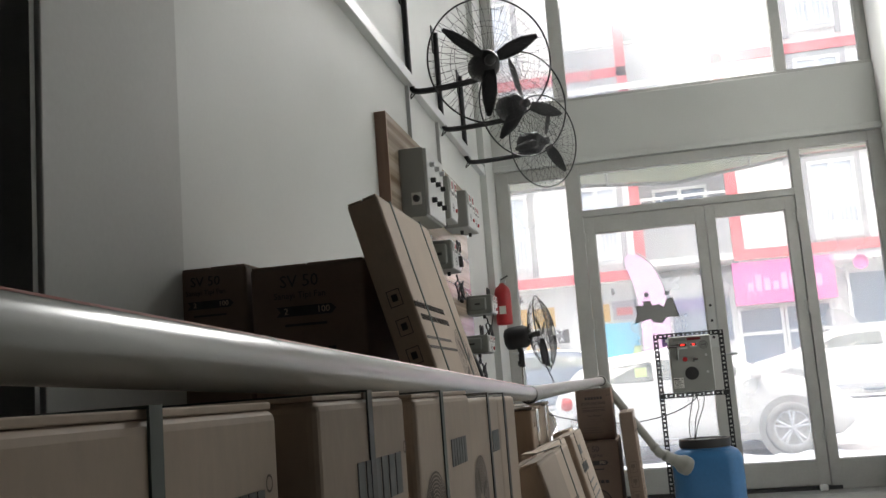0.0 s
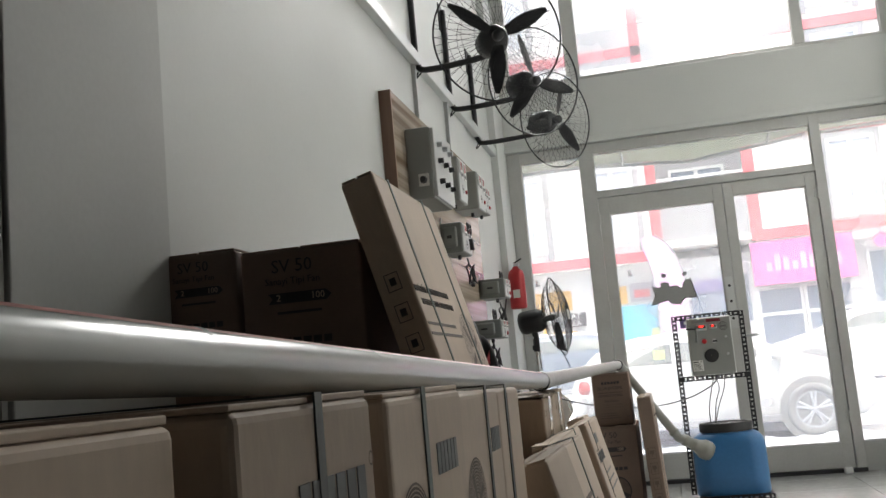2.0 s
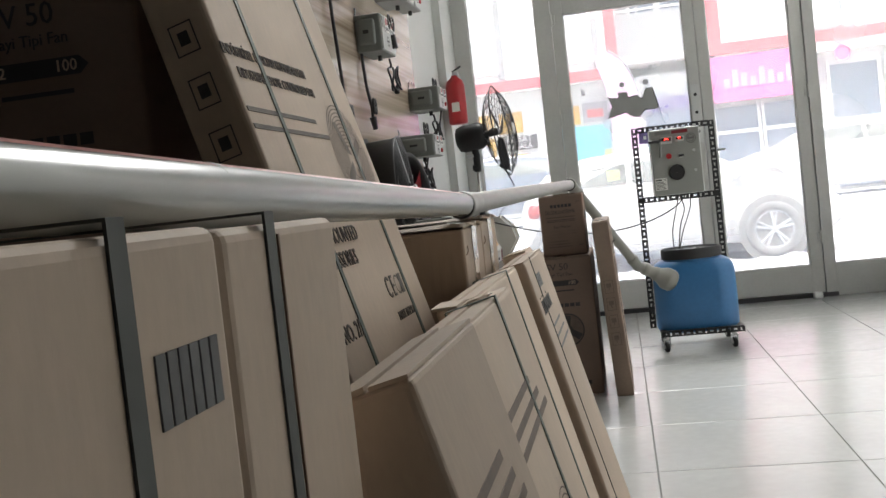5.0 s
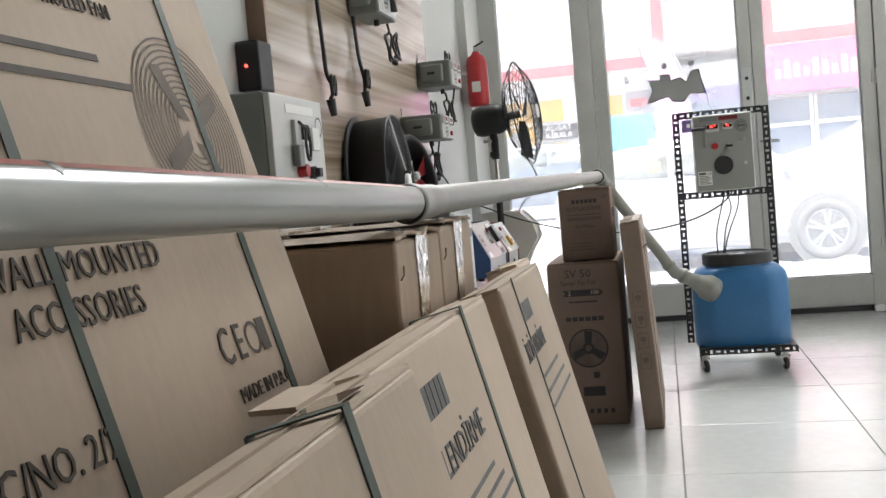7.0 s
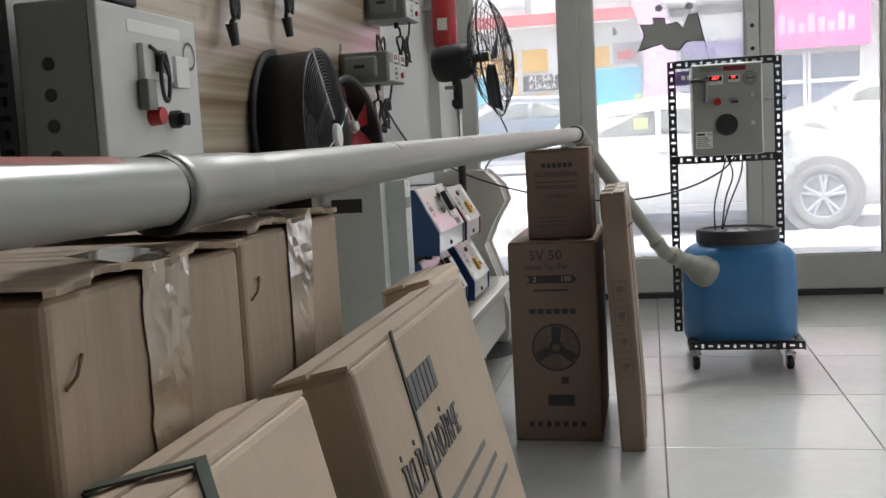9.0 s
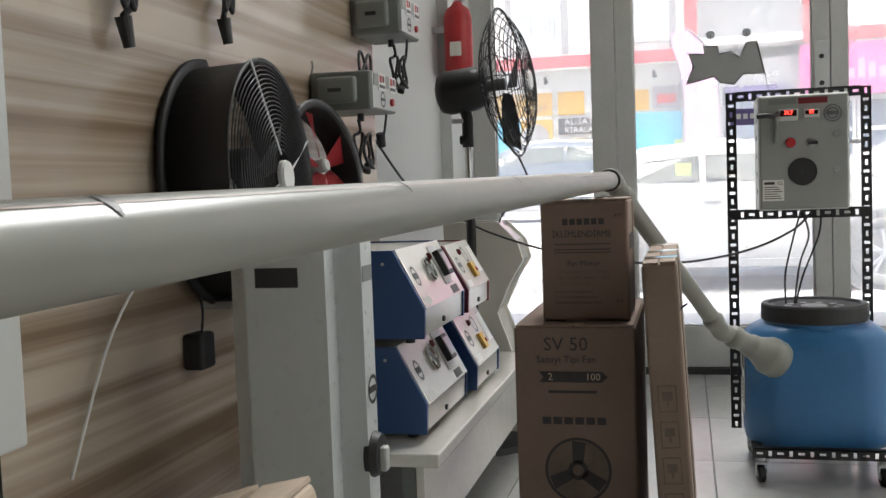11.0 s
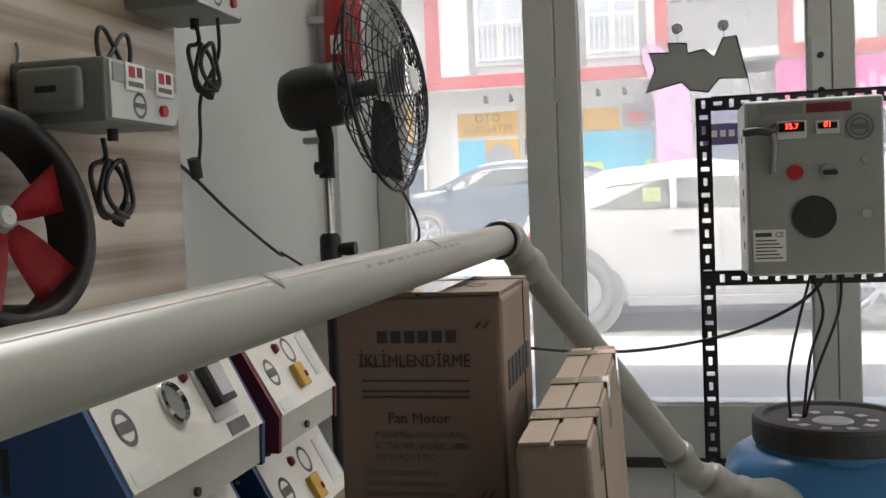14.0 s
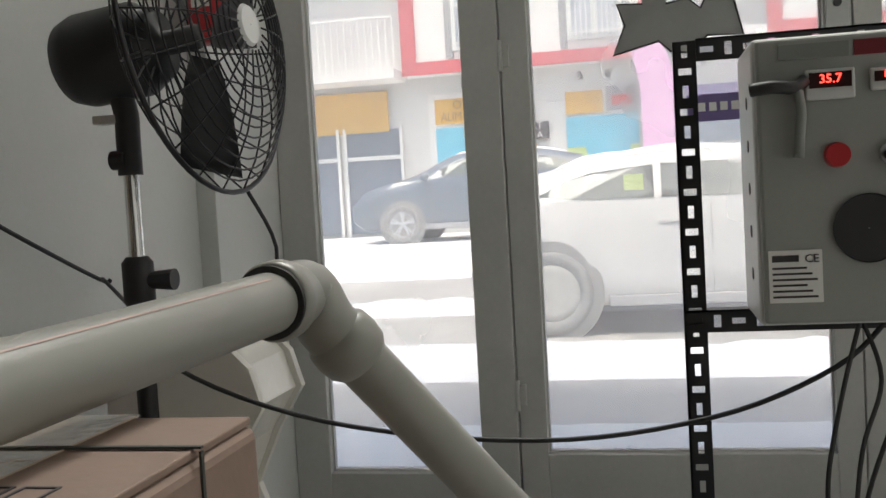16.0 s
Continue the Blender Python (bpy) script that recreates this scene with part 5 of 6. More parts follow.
part("cable", tube([(0.03, 0.03, 0.072), (0.032, 0.035, 0.13), (0.02, 0.02, 0.22), (0.012, -0.05, 0.30)], 0.003, 6, smooth_steps=5), M_BLACKM, ad, "thin black cable", smooth=True)
part("cable", tube([(0.02, -0.01, 0.30), (0.03, -0.12, 0.26), (0.02, -0.28, 0.12), (0.02, -0.42, -0.10)], 0.003, 6, smooth_steps=5), M_PAPER, ad, "thin white cable", smooth=True)

# white air cooler cabinet
ac = thing("air_cooler", (-0.765, 4.665, 0.0), label="white upright air cooler with carrying slots beside the devices", category="air cooler")
bm = box(0.015, 0.265, -0.02, 0.140, 0.02, 0.83, 0.0)
bmesh.ops.bevel(bm, geom=[e for e in bm.edges if abs(e.verts[0].co.z - e.verts[1].co.z) > 0.1], offset=0.05, segments=10, affect="EDGES")
part("body", bm, M_COOLER, ac, "white glossy housing", smooth=False)
part("top", box(0.06, 0.21, 0.02, 0.10, 0.83, 0.845, 0.006), M_GREYBOX, ac, "grey top plate")
part("handle_slot", box(0.085, 0.165, -0.022, -0.016, 0.755, 0.79, 0.0), M_BLACKM, ac, "dark carrying slot")
part("handle_slot", box(0.261, 0.2665, 0.034, 0.086, 0.758, 0.786, 0.0), M_GREYBOX_D, ac, "dark carrying slot")
part("logo", lathe([(0.020, 0.0), (0.027, 0.0)], (0.2665, 0.065, 0.56), (1, 0, 0), 28), M_INK, ac, "round black badge")
part("logo", box(0.2655, 0.2670, 0.048, 0.082, 0.554, 0.566), M_INK, ac)
part("knob", lathe([(0.001, 0.012), (0.036, 0.012), (0.042, 0.0), (0.042, -0.01)], (0.267, 0.065, 0.44), (1, 0, 0), 32), M_BLACKM, ac, "round black dial")
part("knob", box(0.277, 0.291, 0.053, 0.077, 0.41, 0.455, 0.004), M_PANEL, ac, "pale tap lever")
part("bracket", box(0.12, 0.165, 0.05, 0.095, 0.845, 0.925, 0.003), M_GREYBOX, ac, "grey top bracket")
part("bracket", box(0.165, 0.225, 0.06, 0.085, 0.90, 0.918, 0.003), M_GREYBOX, ac, "grey top handle")
part("base", box(0.05, 0.23, 0.01, 0.11, 0.0, 0.02), M_BLACKM, ac)

# table with four humidifier units
tb = thing("display_table", (-0.98, 5.12, 0.0), label="white display table under the blue and white units", category="table")
part("tabletop", box(0, 0.50, 0, 1.36, 0.30, 0.332, 0.004), M_WHITE, tb)
part("front_panel", box(0.44, 0.46, 0.02, 1.34, 0.10, 0.30, 0.003), M_WHITE, tb, "white front apron")
for x, y in ((0.03, 0.04), (0.40, 0.04), (0.03, 1.28), (0.36, 1.17)):
    part("leg", box(x, x + 0.035, y, y + 0.035, 0.0, 0.30, 0.003), M_GREYBOX_D, tb)


def humidifier(y0, w, z0, h, m_side, label, gauge=True, lamp=None, xs=0.0):
    th = thing("humidifier", (-0.93 + xs, y0, z0), label=label, category="humidifier", group="humidifier units")
    poly = [(0, 0), (0.395, 0), (0.398, h * 0.33), (0.325, h), (0, h)]
    part("side_panel", prism(poly, 0.0, 0.012), m_side, th, "powder-coated side panel")
    part("side_panel", prism(poly, w - 0.012, w), m_side, th, "powder-coated side panel")
    part("body", prism([(0, 0.004), (0.391, 0.004), (0.393, h * 0.33), (0.320, h - 0.004), (0, h - 0.004)], 0.012, w - 0.012), M_WHITE, th, "white front and top")
    f0, f1 = Vector((0.398, 0, h * 0.33)), Vector((0.325, 0, h))
    up = (f1 - f0).normalized()
    nrm = Vector((up.z, 0, -up.x))
    ln = (f1 - f0).length

    def at(v, y):
        return f0 + up * (v * ln) + Vector((0, y, 0))

    fm = Matrix(((0, up.x, nrm.x, 0), (1, 0, 0, 0), (0, up.z, nrm.z, 0), (0, 0, 0, 1)))
    part("face", prism([(0.0125, -0.0), (w - 0.0125, 0), (w - 0.0125, ln), (0.0125, ln)], -0.002, 0.0022, "z"), M_WHITE, th, "glossy white sloping face").matrix_basis = Matrix.Translation(f0) @ fm
    fp = new("face_fittings")
    fp.parent = th
    fp.matrix_basis = Matrix.Translation(f0) @ fm @ Matrix.Diagonal((w / (0.52 if gauge else 0.375), 1, 1, 1))
    part("badge", lathe([(0.020, 0.0028), (0.027, 0.0028)], (0.075, ln * 0.52, 0), (0, 0, 1), 30), M_INK3, fp, "round printed badge")
    part("badge", box(0.053, 0.097, ln * 0.47, ln * 0.57, 0.0026, 0.0034), M_INK3, fp)
    if gauge:
        part("gauge", lathe([(0.001, 0.006), (0.026, 0.006), (0.030, 0.012), (0.033, 0.008), (0.033, 0.0)], (0.235, ln * 0.55, 0), (0, 0, 1), 36), M_CHROME, fp, "round chrome gauge", smooth=False)
        part("dial", lathe([(0.001, 0.0068), (0.0255, 0.0068)], (0.235, ln * 0.55, 0), (0, 0, 1), 30), M_GREYBOX_D, fp, "grey dial")
        part("lamp", lathe([(0.001, 0.012), (0.007, 0.011), (0.010, 0.004), (0.010, 0.0)], (0.305, ln * 0.75, 0), (0, 0, 1), 20), M_DKRED, fp, "dark red lamp")
        part("meter_plate", box(0.335, 0.435, ln * 0.22, ln * 0.92, 0.002, 0.005, 0.001), M_PANEL, fp, "screwed meter plate")
        part("meter", box(0.352, 0.418, ln * 0.35, ln * 0.80, 0.005, 0.022, 0.002), M_BLACKM, fp, "black timer block")
        part("screen", box(0.362, 0.412, ln * 0.42, ln * 0.74, 0.022, 0.0235), M_LAMP, fp, "grey timer dial")
        part("label", box(0.37, 0.45, ln * 0.03, ln * 0.17, 0.0024, 0.0032), M_INK3, fp, "small printed label")
    else:
        part("lamp", lathe([(0.001, 0.012), (0.007, 0.011), (0.010, 0.004), (0.010, 0.0)], (0.15, ln * 0.78, 0), (0, 0, 1), 20), M_DKRED, fp, "dark red lamp")
        part("badge", lathe([(0.020, 0.0028), (0.027, 0.0028)], (0.215, ln * 0.7, 0), (0, 0, 1), 30), M_INK3, fp, "round printed badge")
        part("switch", box(0.17, 0.215, ln * 0.18, ln * 0.50, 0.002, 0.014, 0.002), lamp or M_YELLOW, fp, "orange switch plate")
        part("switch", box(0.20, 0.207, ln * 0.28, ln * 0.36, 0.014, 0.018, 0.001), M_RED, fp)
        part("label", box(0.29, 0.35, ln * 0.25, ln * 0.85, 0.0024, 0.0034), M_PAPER, fp, "white instruction label")
    part("label", box(0.03, 0.10, ln * 0.04, ln * 0.18, 0.0024, 0.0032), M_PAPER, fp, "white rating label")
    b = bmesh.new()
    for k in range(9):
        box(0.05 + 0.022 * k, 0.060 + 0.022 * k, -0.0012, 0.0005, h * 0.34, h * 0.62, 0, b)
    part("louvre", b, M_BLACKM, th, "dark ventilation slots")
    for x, z in ((0.30, 0.85), (0.20, 0.12), (0.02, 0.12)):
        part("screw", cyl((x, -0.002, h * z), (x, 0.001, h * z), 0.004, seg=10), M_STEEL, th)
    part("drain", cyl((0.396, w * 0.42, h * 0.12), (0.402, w * 0.42, h * 0.12), 0.007, seg=12), M_BLACKM, th, "dark drain hole")
    for x, y in ((0.04, 0.04), (0.35, 0.04), (0.04, w - 0.04), (0.35, w - 0.04)):
        part("foot", cyl((x, y, -0.014), (x, y, 0.004), 0.012, seg=12), M_RUBBER, th)
    return th


humidifier(5.232, 0.44, 0.347, 0.205, M_NAVY, "blue and white humidifier with a round gauge on the table")
humidifier(5.240, 0.43, 0.570, 0.208, M_NAVY, "blue and white humidifier stacked on another unit")
humidifier(5.735, 0.34, 0.347, 0.200, M_NAVY, "white humidifier with an orange switch on the table", False, M_YELLOW, 0.015)
humidifier(5.745, 0.31, 0.566, 0.190, M_DKRED, "dark red and white unit stacked on another unit", False, M_YELLOW, -0.005)

# white stand with a wavy edge behind the table
ws = thing("wavy_stand", (0, 0, 0), label="cream floor-standing panel with a wavy front edge", category="display stand")
wave = [(-0.80, 0.0), (-0.53, 0.0), (-0.51, 0.16), (-0.56, 0.32), (-0.61, 0.46), (-0.56, 0.57), (-0.51, 0.65), (-0.53, 0.72), (-0.60, 0.79), (-0.80, 0.79)]
part("panel", prism(wave, 6.55, 6.57), M_CREAM, ws, "cream side panel")
part("panel", prism(wave, 6.75, 6.77), M_CREAM, ws, "cream side panel")
part("front", prism([(-0.80, 0.0)] + [(x - 0.012, z) for x, z in wave[1:9]] + [(-0.80, 0.785)], 6.57, 6.75), M_WHITE, ws, "white wavy front")

# pedestal fan
pf = thing("pedestal_fan", (-0.66, 6.475, 0.0), label="tall black pedestal fan with a wire cage on a chrome pole", category="fan")
part("base", lathe([(0.001, 0.045), (0.03, 0.04), (0.19, 0.02), (0.20, 0.0), (0.001, 0.0)], (-0.02, 0, 0), (0, 0, 1), 40), M_BLACK, pf, "round black base", smooth=False)
part("pole", cyl((-0.02, 0, 0.03), (-0.02, 0, 0.90), 0.017, seg=20, caps=False), M_BLACK, pf, "black lower pole", smooth=True)
part("collar", lathe([(0.018, 0.84), (0.026, 0.85), (0.026, 0.915), (0.018, 0.925)], (-0.02, 0, 0), (0, 0, 1), 24), M_BLACKM, pf, "black clamp collar", smooth=True)
part("knob", cyl((0.0, 0.0, 0.885), (0.045, 0.0, 0.885), 0.014, 0.018, seg=14), M_BLACKM, pf, "black clamp knob")
part("pole", cyl((-0.02, 0, 0.89), (-0.02, 0, 1.09), 0.0125, seg=20, caps=False), M_CHROME, pf, "chrome upper pole", smooth=True)
part("neck", tube([(-0.02, 0, 1.06), (-0.02, 0, 1.12), (-0.02, 0.0, 1.16), (-0.03, 0.0, 1.20)], 0.02, 14, smooth_steps=3), M_BLACKM, pf, "black tilting neck", smooth=True)
part("knob", cyl((-0.045, -0.01, 1.085), (-0.02, -0.01, 1.085), 0.016, seg=14), M_BLACKM, pf, "black tilt knob")
FA = Vector((0.985, -0.06, 0.10)).normalized()
FC = Vector((0.0, 0.0, 1.262))
part("motor", lathe([(0.001, -0.125), (0.045, -0.123), (0.068, -0.112), (0.077, -0.085), (0.077, 0.015), (0.055, 0.055), (0.02, 0.06), (0.02, 0.12), (0.001, 0.12)], FC, FA, 36), M_BLACK, pf, "black motor housing", smooth=True)
part("oscillator", box(-0.075, -0.02, -0.015, 0.015, 1.145, 1.16, 0.003), M_STEEL, pf, "steel tilt plate")
fan_grille(pf, FC + FA * 0.138, FA, 0.255, 0.075, 13, 22, 0.0017)
fan_grille(pf, FC + FA * 0.138, -FA, 0.255, 0.085, 4, 22, 0.0017)
part("guard_ring", tube([Matrix.Translation(FC + FA * 0.138) @ rot_to(FA) @ Vector((0.256 * math.cos(2 * math.pi * j / 48), 0.256 * math.sin(2 * math.pi * j / 48), 0)) for j in range(48)], 0.0045, 6, closed=True), M_WIRE, pf, "dark guard rim", smooth=True)
fan_blades(pf, FC + FA * 0.128, FA, 0.235, 3, M_BLACKM, 26, 0.6)
part("badge", lathe([(0.001, 0.214), (0.030, 0.214), (0.034, 0.208)], FC, FA, 28), M_PAPER, pf, "pale round badge")
part("cable", tube([FC + FA * 0.08 + Vector((0.06, 0.10, -0.24)), FC + Vector((0.17, 0.14, -0.36)), Vector((0.06, 0.15, 0.80)), Vector((0.0, 0.1, 0.55))], 0.0035, 8, smooth_steps=6), M_BLACKM, pf, "thin black cable", smooth=True)

# fire extinguisher
fe = thing("fire_extinguisher", (-0.885, 7.30, 1.405), label="red fire extinguisher hung on the white wall", category="fire extinguisher")
part("cylinder", lathe([(0.001, 0.0), (0.055, 0.002), (0.062, 0.015), (0.062, 0.25), (0.052, 0.285), (0.025, 0.305), (0.018, 0.32), (0.001, 0.32)], (0, 0, 0), (0, 0, 1), 32), M_RED, fe, "red steel cylinder", smooth=True)
part("bracket", box(-0.115, -0.055, -0.015, 0.015, 0.19, 0.215, 0.002), M_STEEL, fe, "steel wall bracket")
part("valve", box(-0.012, 0.03, -0.012, 0.012, 0.32, 0.345, 0.003), M_STEEL, fe, "metal valve")
part("handle", tube([(-0.01, 0, 0.345), (0.02, 0, 0.36), (0.05, 0, 0.375)], 0.006, 8, smooth_steps=3), M_BLACKM, fe, "black squeeze handle")
part("label", prism([(-0.025, 0.08), (0.025, 0.08), (0.025, 0.14), (-0.025, 0.14)], -0.0635, -0.0625), M_CREAM, fe, "small pale label")

# three wall fans high up
for k, (hy, hx, hz, r, yaw) in enumerate(((4.72, -0.508, 2.60, 0.325, 22), (5.60, -0.455, 2.608, 0.315, 42), (6.45, -0.43, 2.58, 0.315, 50))):
    wf = thing("wall_fan", (-1.0, hy, hz), label="black wall fan with wire guard on a bent pipe arm", category="fan", group="wall fans")
    ax = Vector((math.sin(radians(yaw)), -math.cos(radians(yaw)), -0.12)).normalized()
    c = Vector((hx + 1.0, 0, 0))
    part("arm", tube([(0.02, 0.24, 0.62), (0.02, 0.24, 0.10), (0.03, 0.235, 0.0), (0.10, 0.22, -0.035), (c.x - 0.10, 0.17, -0.03), (c.x - 0.02, 0.14, 0.0)], 0.017, 12, smooth_steps=5), M_BLACK, wf, "bent black pipe arm", smooth=True)
    part("wall_plate", box(0.0, 0.008, 0.19, 0.29, 0.48, 0.66, 0.003), M_BLACK, wf, "black wall plate")
    part("motor", lathe([(0.001, -0.17), (0.05, -0.165), (0.075, -0.14), (0.078, -0.03), (0.06, 0.0), (0.001, 0.0)], c - ax * 0.0, ax, 32), M_BLACK, wf, "black motor housing", smooth=True)
    fan_grille(wf, c + ax * 0.05, ax, r, 0.06, 4, 48, 0.0010)
    fan_grille(wf, c + ax * 0.05, -ax, r, 0.08, 2, 30, 0.0011)
    part("guard_ring", tube([Matrix.Translation(c + ax * 0.05) @ rot_to(ax) @ Vector((r * math.cos(2 * math.pi * j / 56), r * math.sin(2 * math.pi * j / 56), 0)) for j in range(56)], 0.005, 6, closed=True), M_BLACK, wf, "black guard rim", smooth=True)
    fan_blades(wf, c + ax * 0.055, ax, r * 0.93, 3, M_BLACKM, 30, 0.27, leaf=True, turn=2.55 - 0.6 * k)
    part("hub", lathe([(0.001, 0.09), (0.024, 0.088), (0.028, 0.07), (0.028, 0.04)], c, ax, 20), M_BLACKM, wf, "black hub", smooth=True)
    part("cable", tube([(0.02, 0.28, -0.02), (0.0, 0.30, -0.05), (0.06, 0.25, -0.02), (0.10, 0.22, -0.02)], 0.004, 6, smooth_steps=4), M_BLACKM, wf, "black cable")

# card star hanging in the door glass
st = thing("hanging_card", (0.24, 7.80, 1.44), label="grey card cut-out of a starburst hanging in the door glass", category="sign")
star = [(-0.165, -0.085), (-0.13, -0.005), (-0.15, 0.055), (-0.08, 0.05), (-0.085, 0.085), (-0.02, 0.08), (-0.015, 0.045), (0.04, 0.055), (0.075, 0.025), (0.105, 0.09), (0.15, 0.095), (0.185, -0.055), (0.09, -0.05), (0.05, -0.095), (-0.01, -0.085), (-0.04, -0.055)]
part("card", prism(star, -0.002, 0.002), M_STAR, st)
part("outline", tube([(x, -0.003, z) for x, z in star], 0.003, 6, closed=True), M_BLACKM, st, "black outline")
for x in (-0.05, 0.11):
    part("suction_hook", lathe([(0.001, 0.004), (0.018, 0.0), (0.02, 0.006)], (x, 0.045, 0.14), (0, -1, 0), 18), M_LAMP, st, "clear suction cup")
    part("thread", tube([(x, 0.03, 0.14), (x, 0.0, 0.07)], 0.0012, 5), M_BLACKM, st)
part("thread", tube([(0.185, 0, -0.05), (0.20, 0.02, -0.13), (0.215, 0.03, -0.16)], 0.0015, 5, smooth_steps=3), M_BLACKM, st)
sg = thing("window_sign", (0.42, 7.855, 1.20), label="small violet paper sign lying against the door glass", category="sign")
part("sheet", box(-0.15, 0.15, 0, 0.003, -0.04, 0.035), M_PURPLE, sg)
b = bmesh.new()
for k in range(8):
    box(-0.12 + 0.03 * k, -0.10 + 0.03 * k, -0.0012, -0.0002, -0.012, 0.012, 0, b)
part("print", b, M_PAPER, sg)

cr = thing("crate", (1.86, 7.48, 0.0), label="small grey-white plastic crate on the floor by the window", category="crate")
b = bmesh.new()
for z in (0.0, 0.07, 0.14, 0.20):
    box(0, 0.2, 0, 0.012, z, z + 0.03, 0.002, b)
    box(0, 0.2, 0.26, 0.272, z, z + 0.03, 0.002, b)
    box(0, 0.012, 0.012, 0.26, z, z + 0.03, 0.002, b)
    box(0.188, 0.2, 0.012, 0.26, z, z + 0.03, 0.002, b)
box(0.012, 0.188, 0.012, 0.26, 0.0, 0.012, 0, b)
for x in (0.0, 0.188):
    for y in (0, 0.26):
        box(x, x + 0.012, y, y + 0.012, 0, 0.23, 0, b)
part("body", b, M_PANEL, cr)
stp = thing("door_stop", (1.33, 7.72, 0.0), label="small white plastic door stop on the floor", category="door stop")
part("body", box(-0.03, 0.03, 0, 0.05, 0, 0.045, 0.012), M_PAPER, stp)

# ---- outdoors ----
part("ground", box(-60, 60, 8.1, 90, -0.30, -0.10), M_ASPH, None, "wet slushy street with melting snow", category="ground", kind="structure")
part("pavement", box(-12, 12, 8.1, 10.2, -0.098, -0.02, 0.01), M_PAVE, None, "wet grey pavement in front of the shop", category="pavement", kind="structure")


def snow_bank(x0, x1, y0, y1, h, seed, z=-0.10):
    bm = bmesh.new()
    nx, ny = int((x1 - x0) / 0.09), max(4, int((y1 - y0) / 0.09))
    g = []
    for i in range(nx + 1):
        row = []
        for j in range(ny + 1):
            u, v = i / nx, j / ny
            x, y = x0 + (x1 - x0) * u, y0 + (y1 - y0) * v
            e = math.sin(math.pi * v) ** 0.7 * min(1, 8 * u, 8 * (1 - u))
            k = noise.noise(Vector((x * 1.6, y * 2.2, seed))) * 0.5 + 0.55 + 0.25 * noise.noise(Vector((x * 6, y * 6, seed + 3)))
            row.append(bm.verts.new((x, y, z + max(0, h * e * k))))
        g.append(row)
    for a, b in zip(g, g[1:]):
        for j in range(ny):
            bm.faces.new((a[j], a[j + 1], b[j + 1], b[j]))
    return part("snow_bank", bm, M_SNOW, None, "lumpy bank of dirty white snow along the kerb", smooth=True, category="snow", kind="stuff")


snow_bank(-9, 9, 10.4, 11.5, 0.16, 1.0)
snow_bank(-9, 9, 13.7, 14.3, 0.20, 5.0)
snow_bank(-9, 0.5, 11.0, 12.0, 0.10, 9.0)
snow_bank(-12, 12, 17.6, 19.4, 0.42, 15.0)
snow_bank(-6, 6, 8.5, 9.3, 0.05, 22.0, -0.03)


def smooth_line(points, x):
    """Height of a broken line at x, with eased corners."""
    for (x0, z0), (x1, z1) in zip(points, points[1:]):
        if x <= x1:
            u = max(0.0, (x - x0) / (x1 - x0))
            return z0 + (z1 - z0) * (0.5 * u + 0.5 * u * u * (3 - 2 * u))
    return points[-1][1]


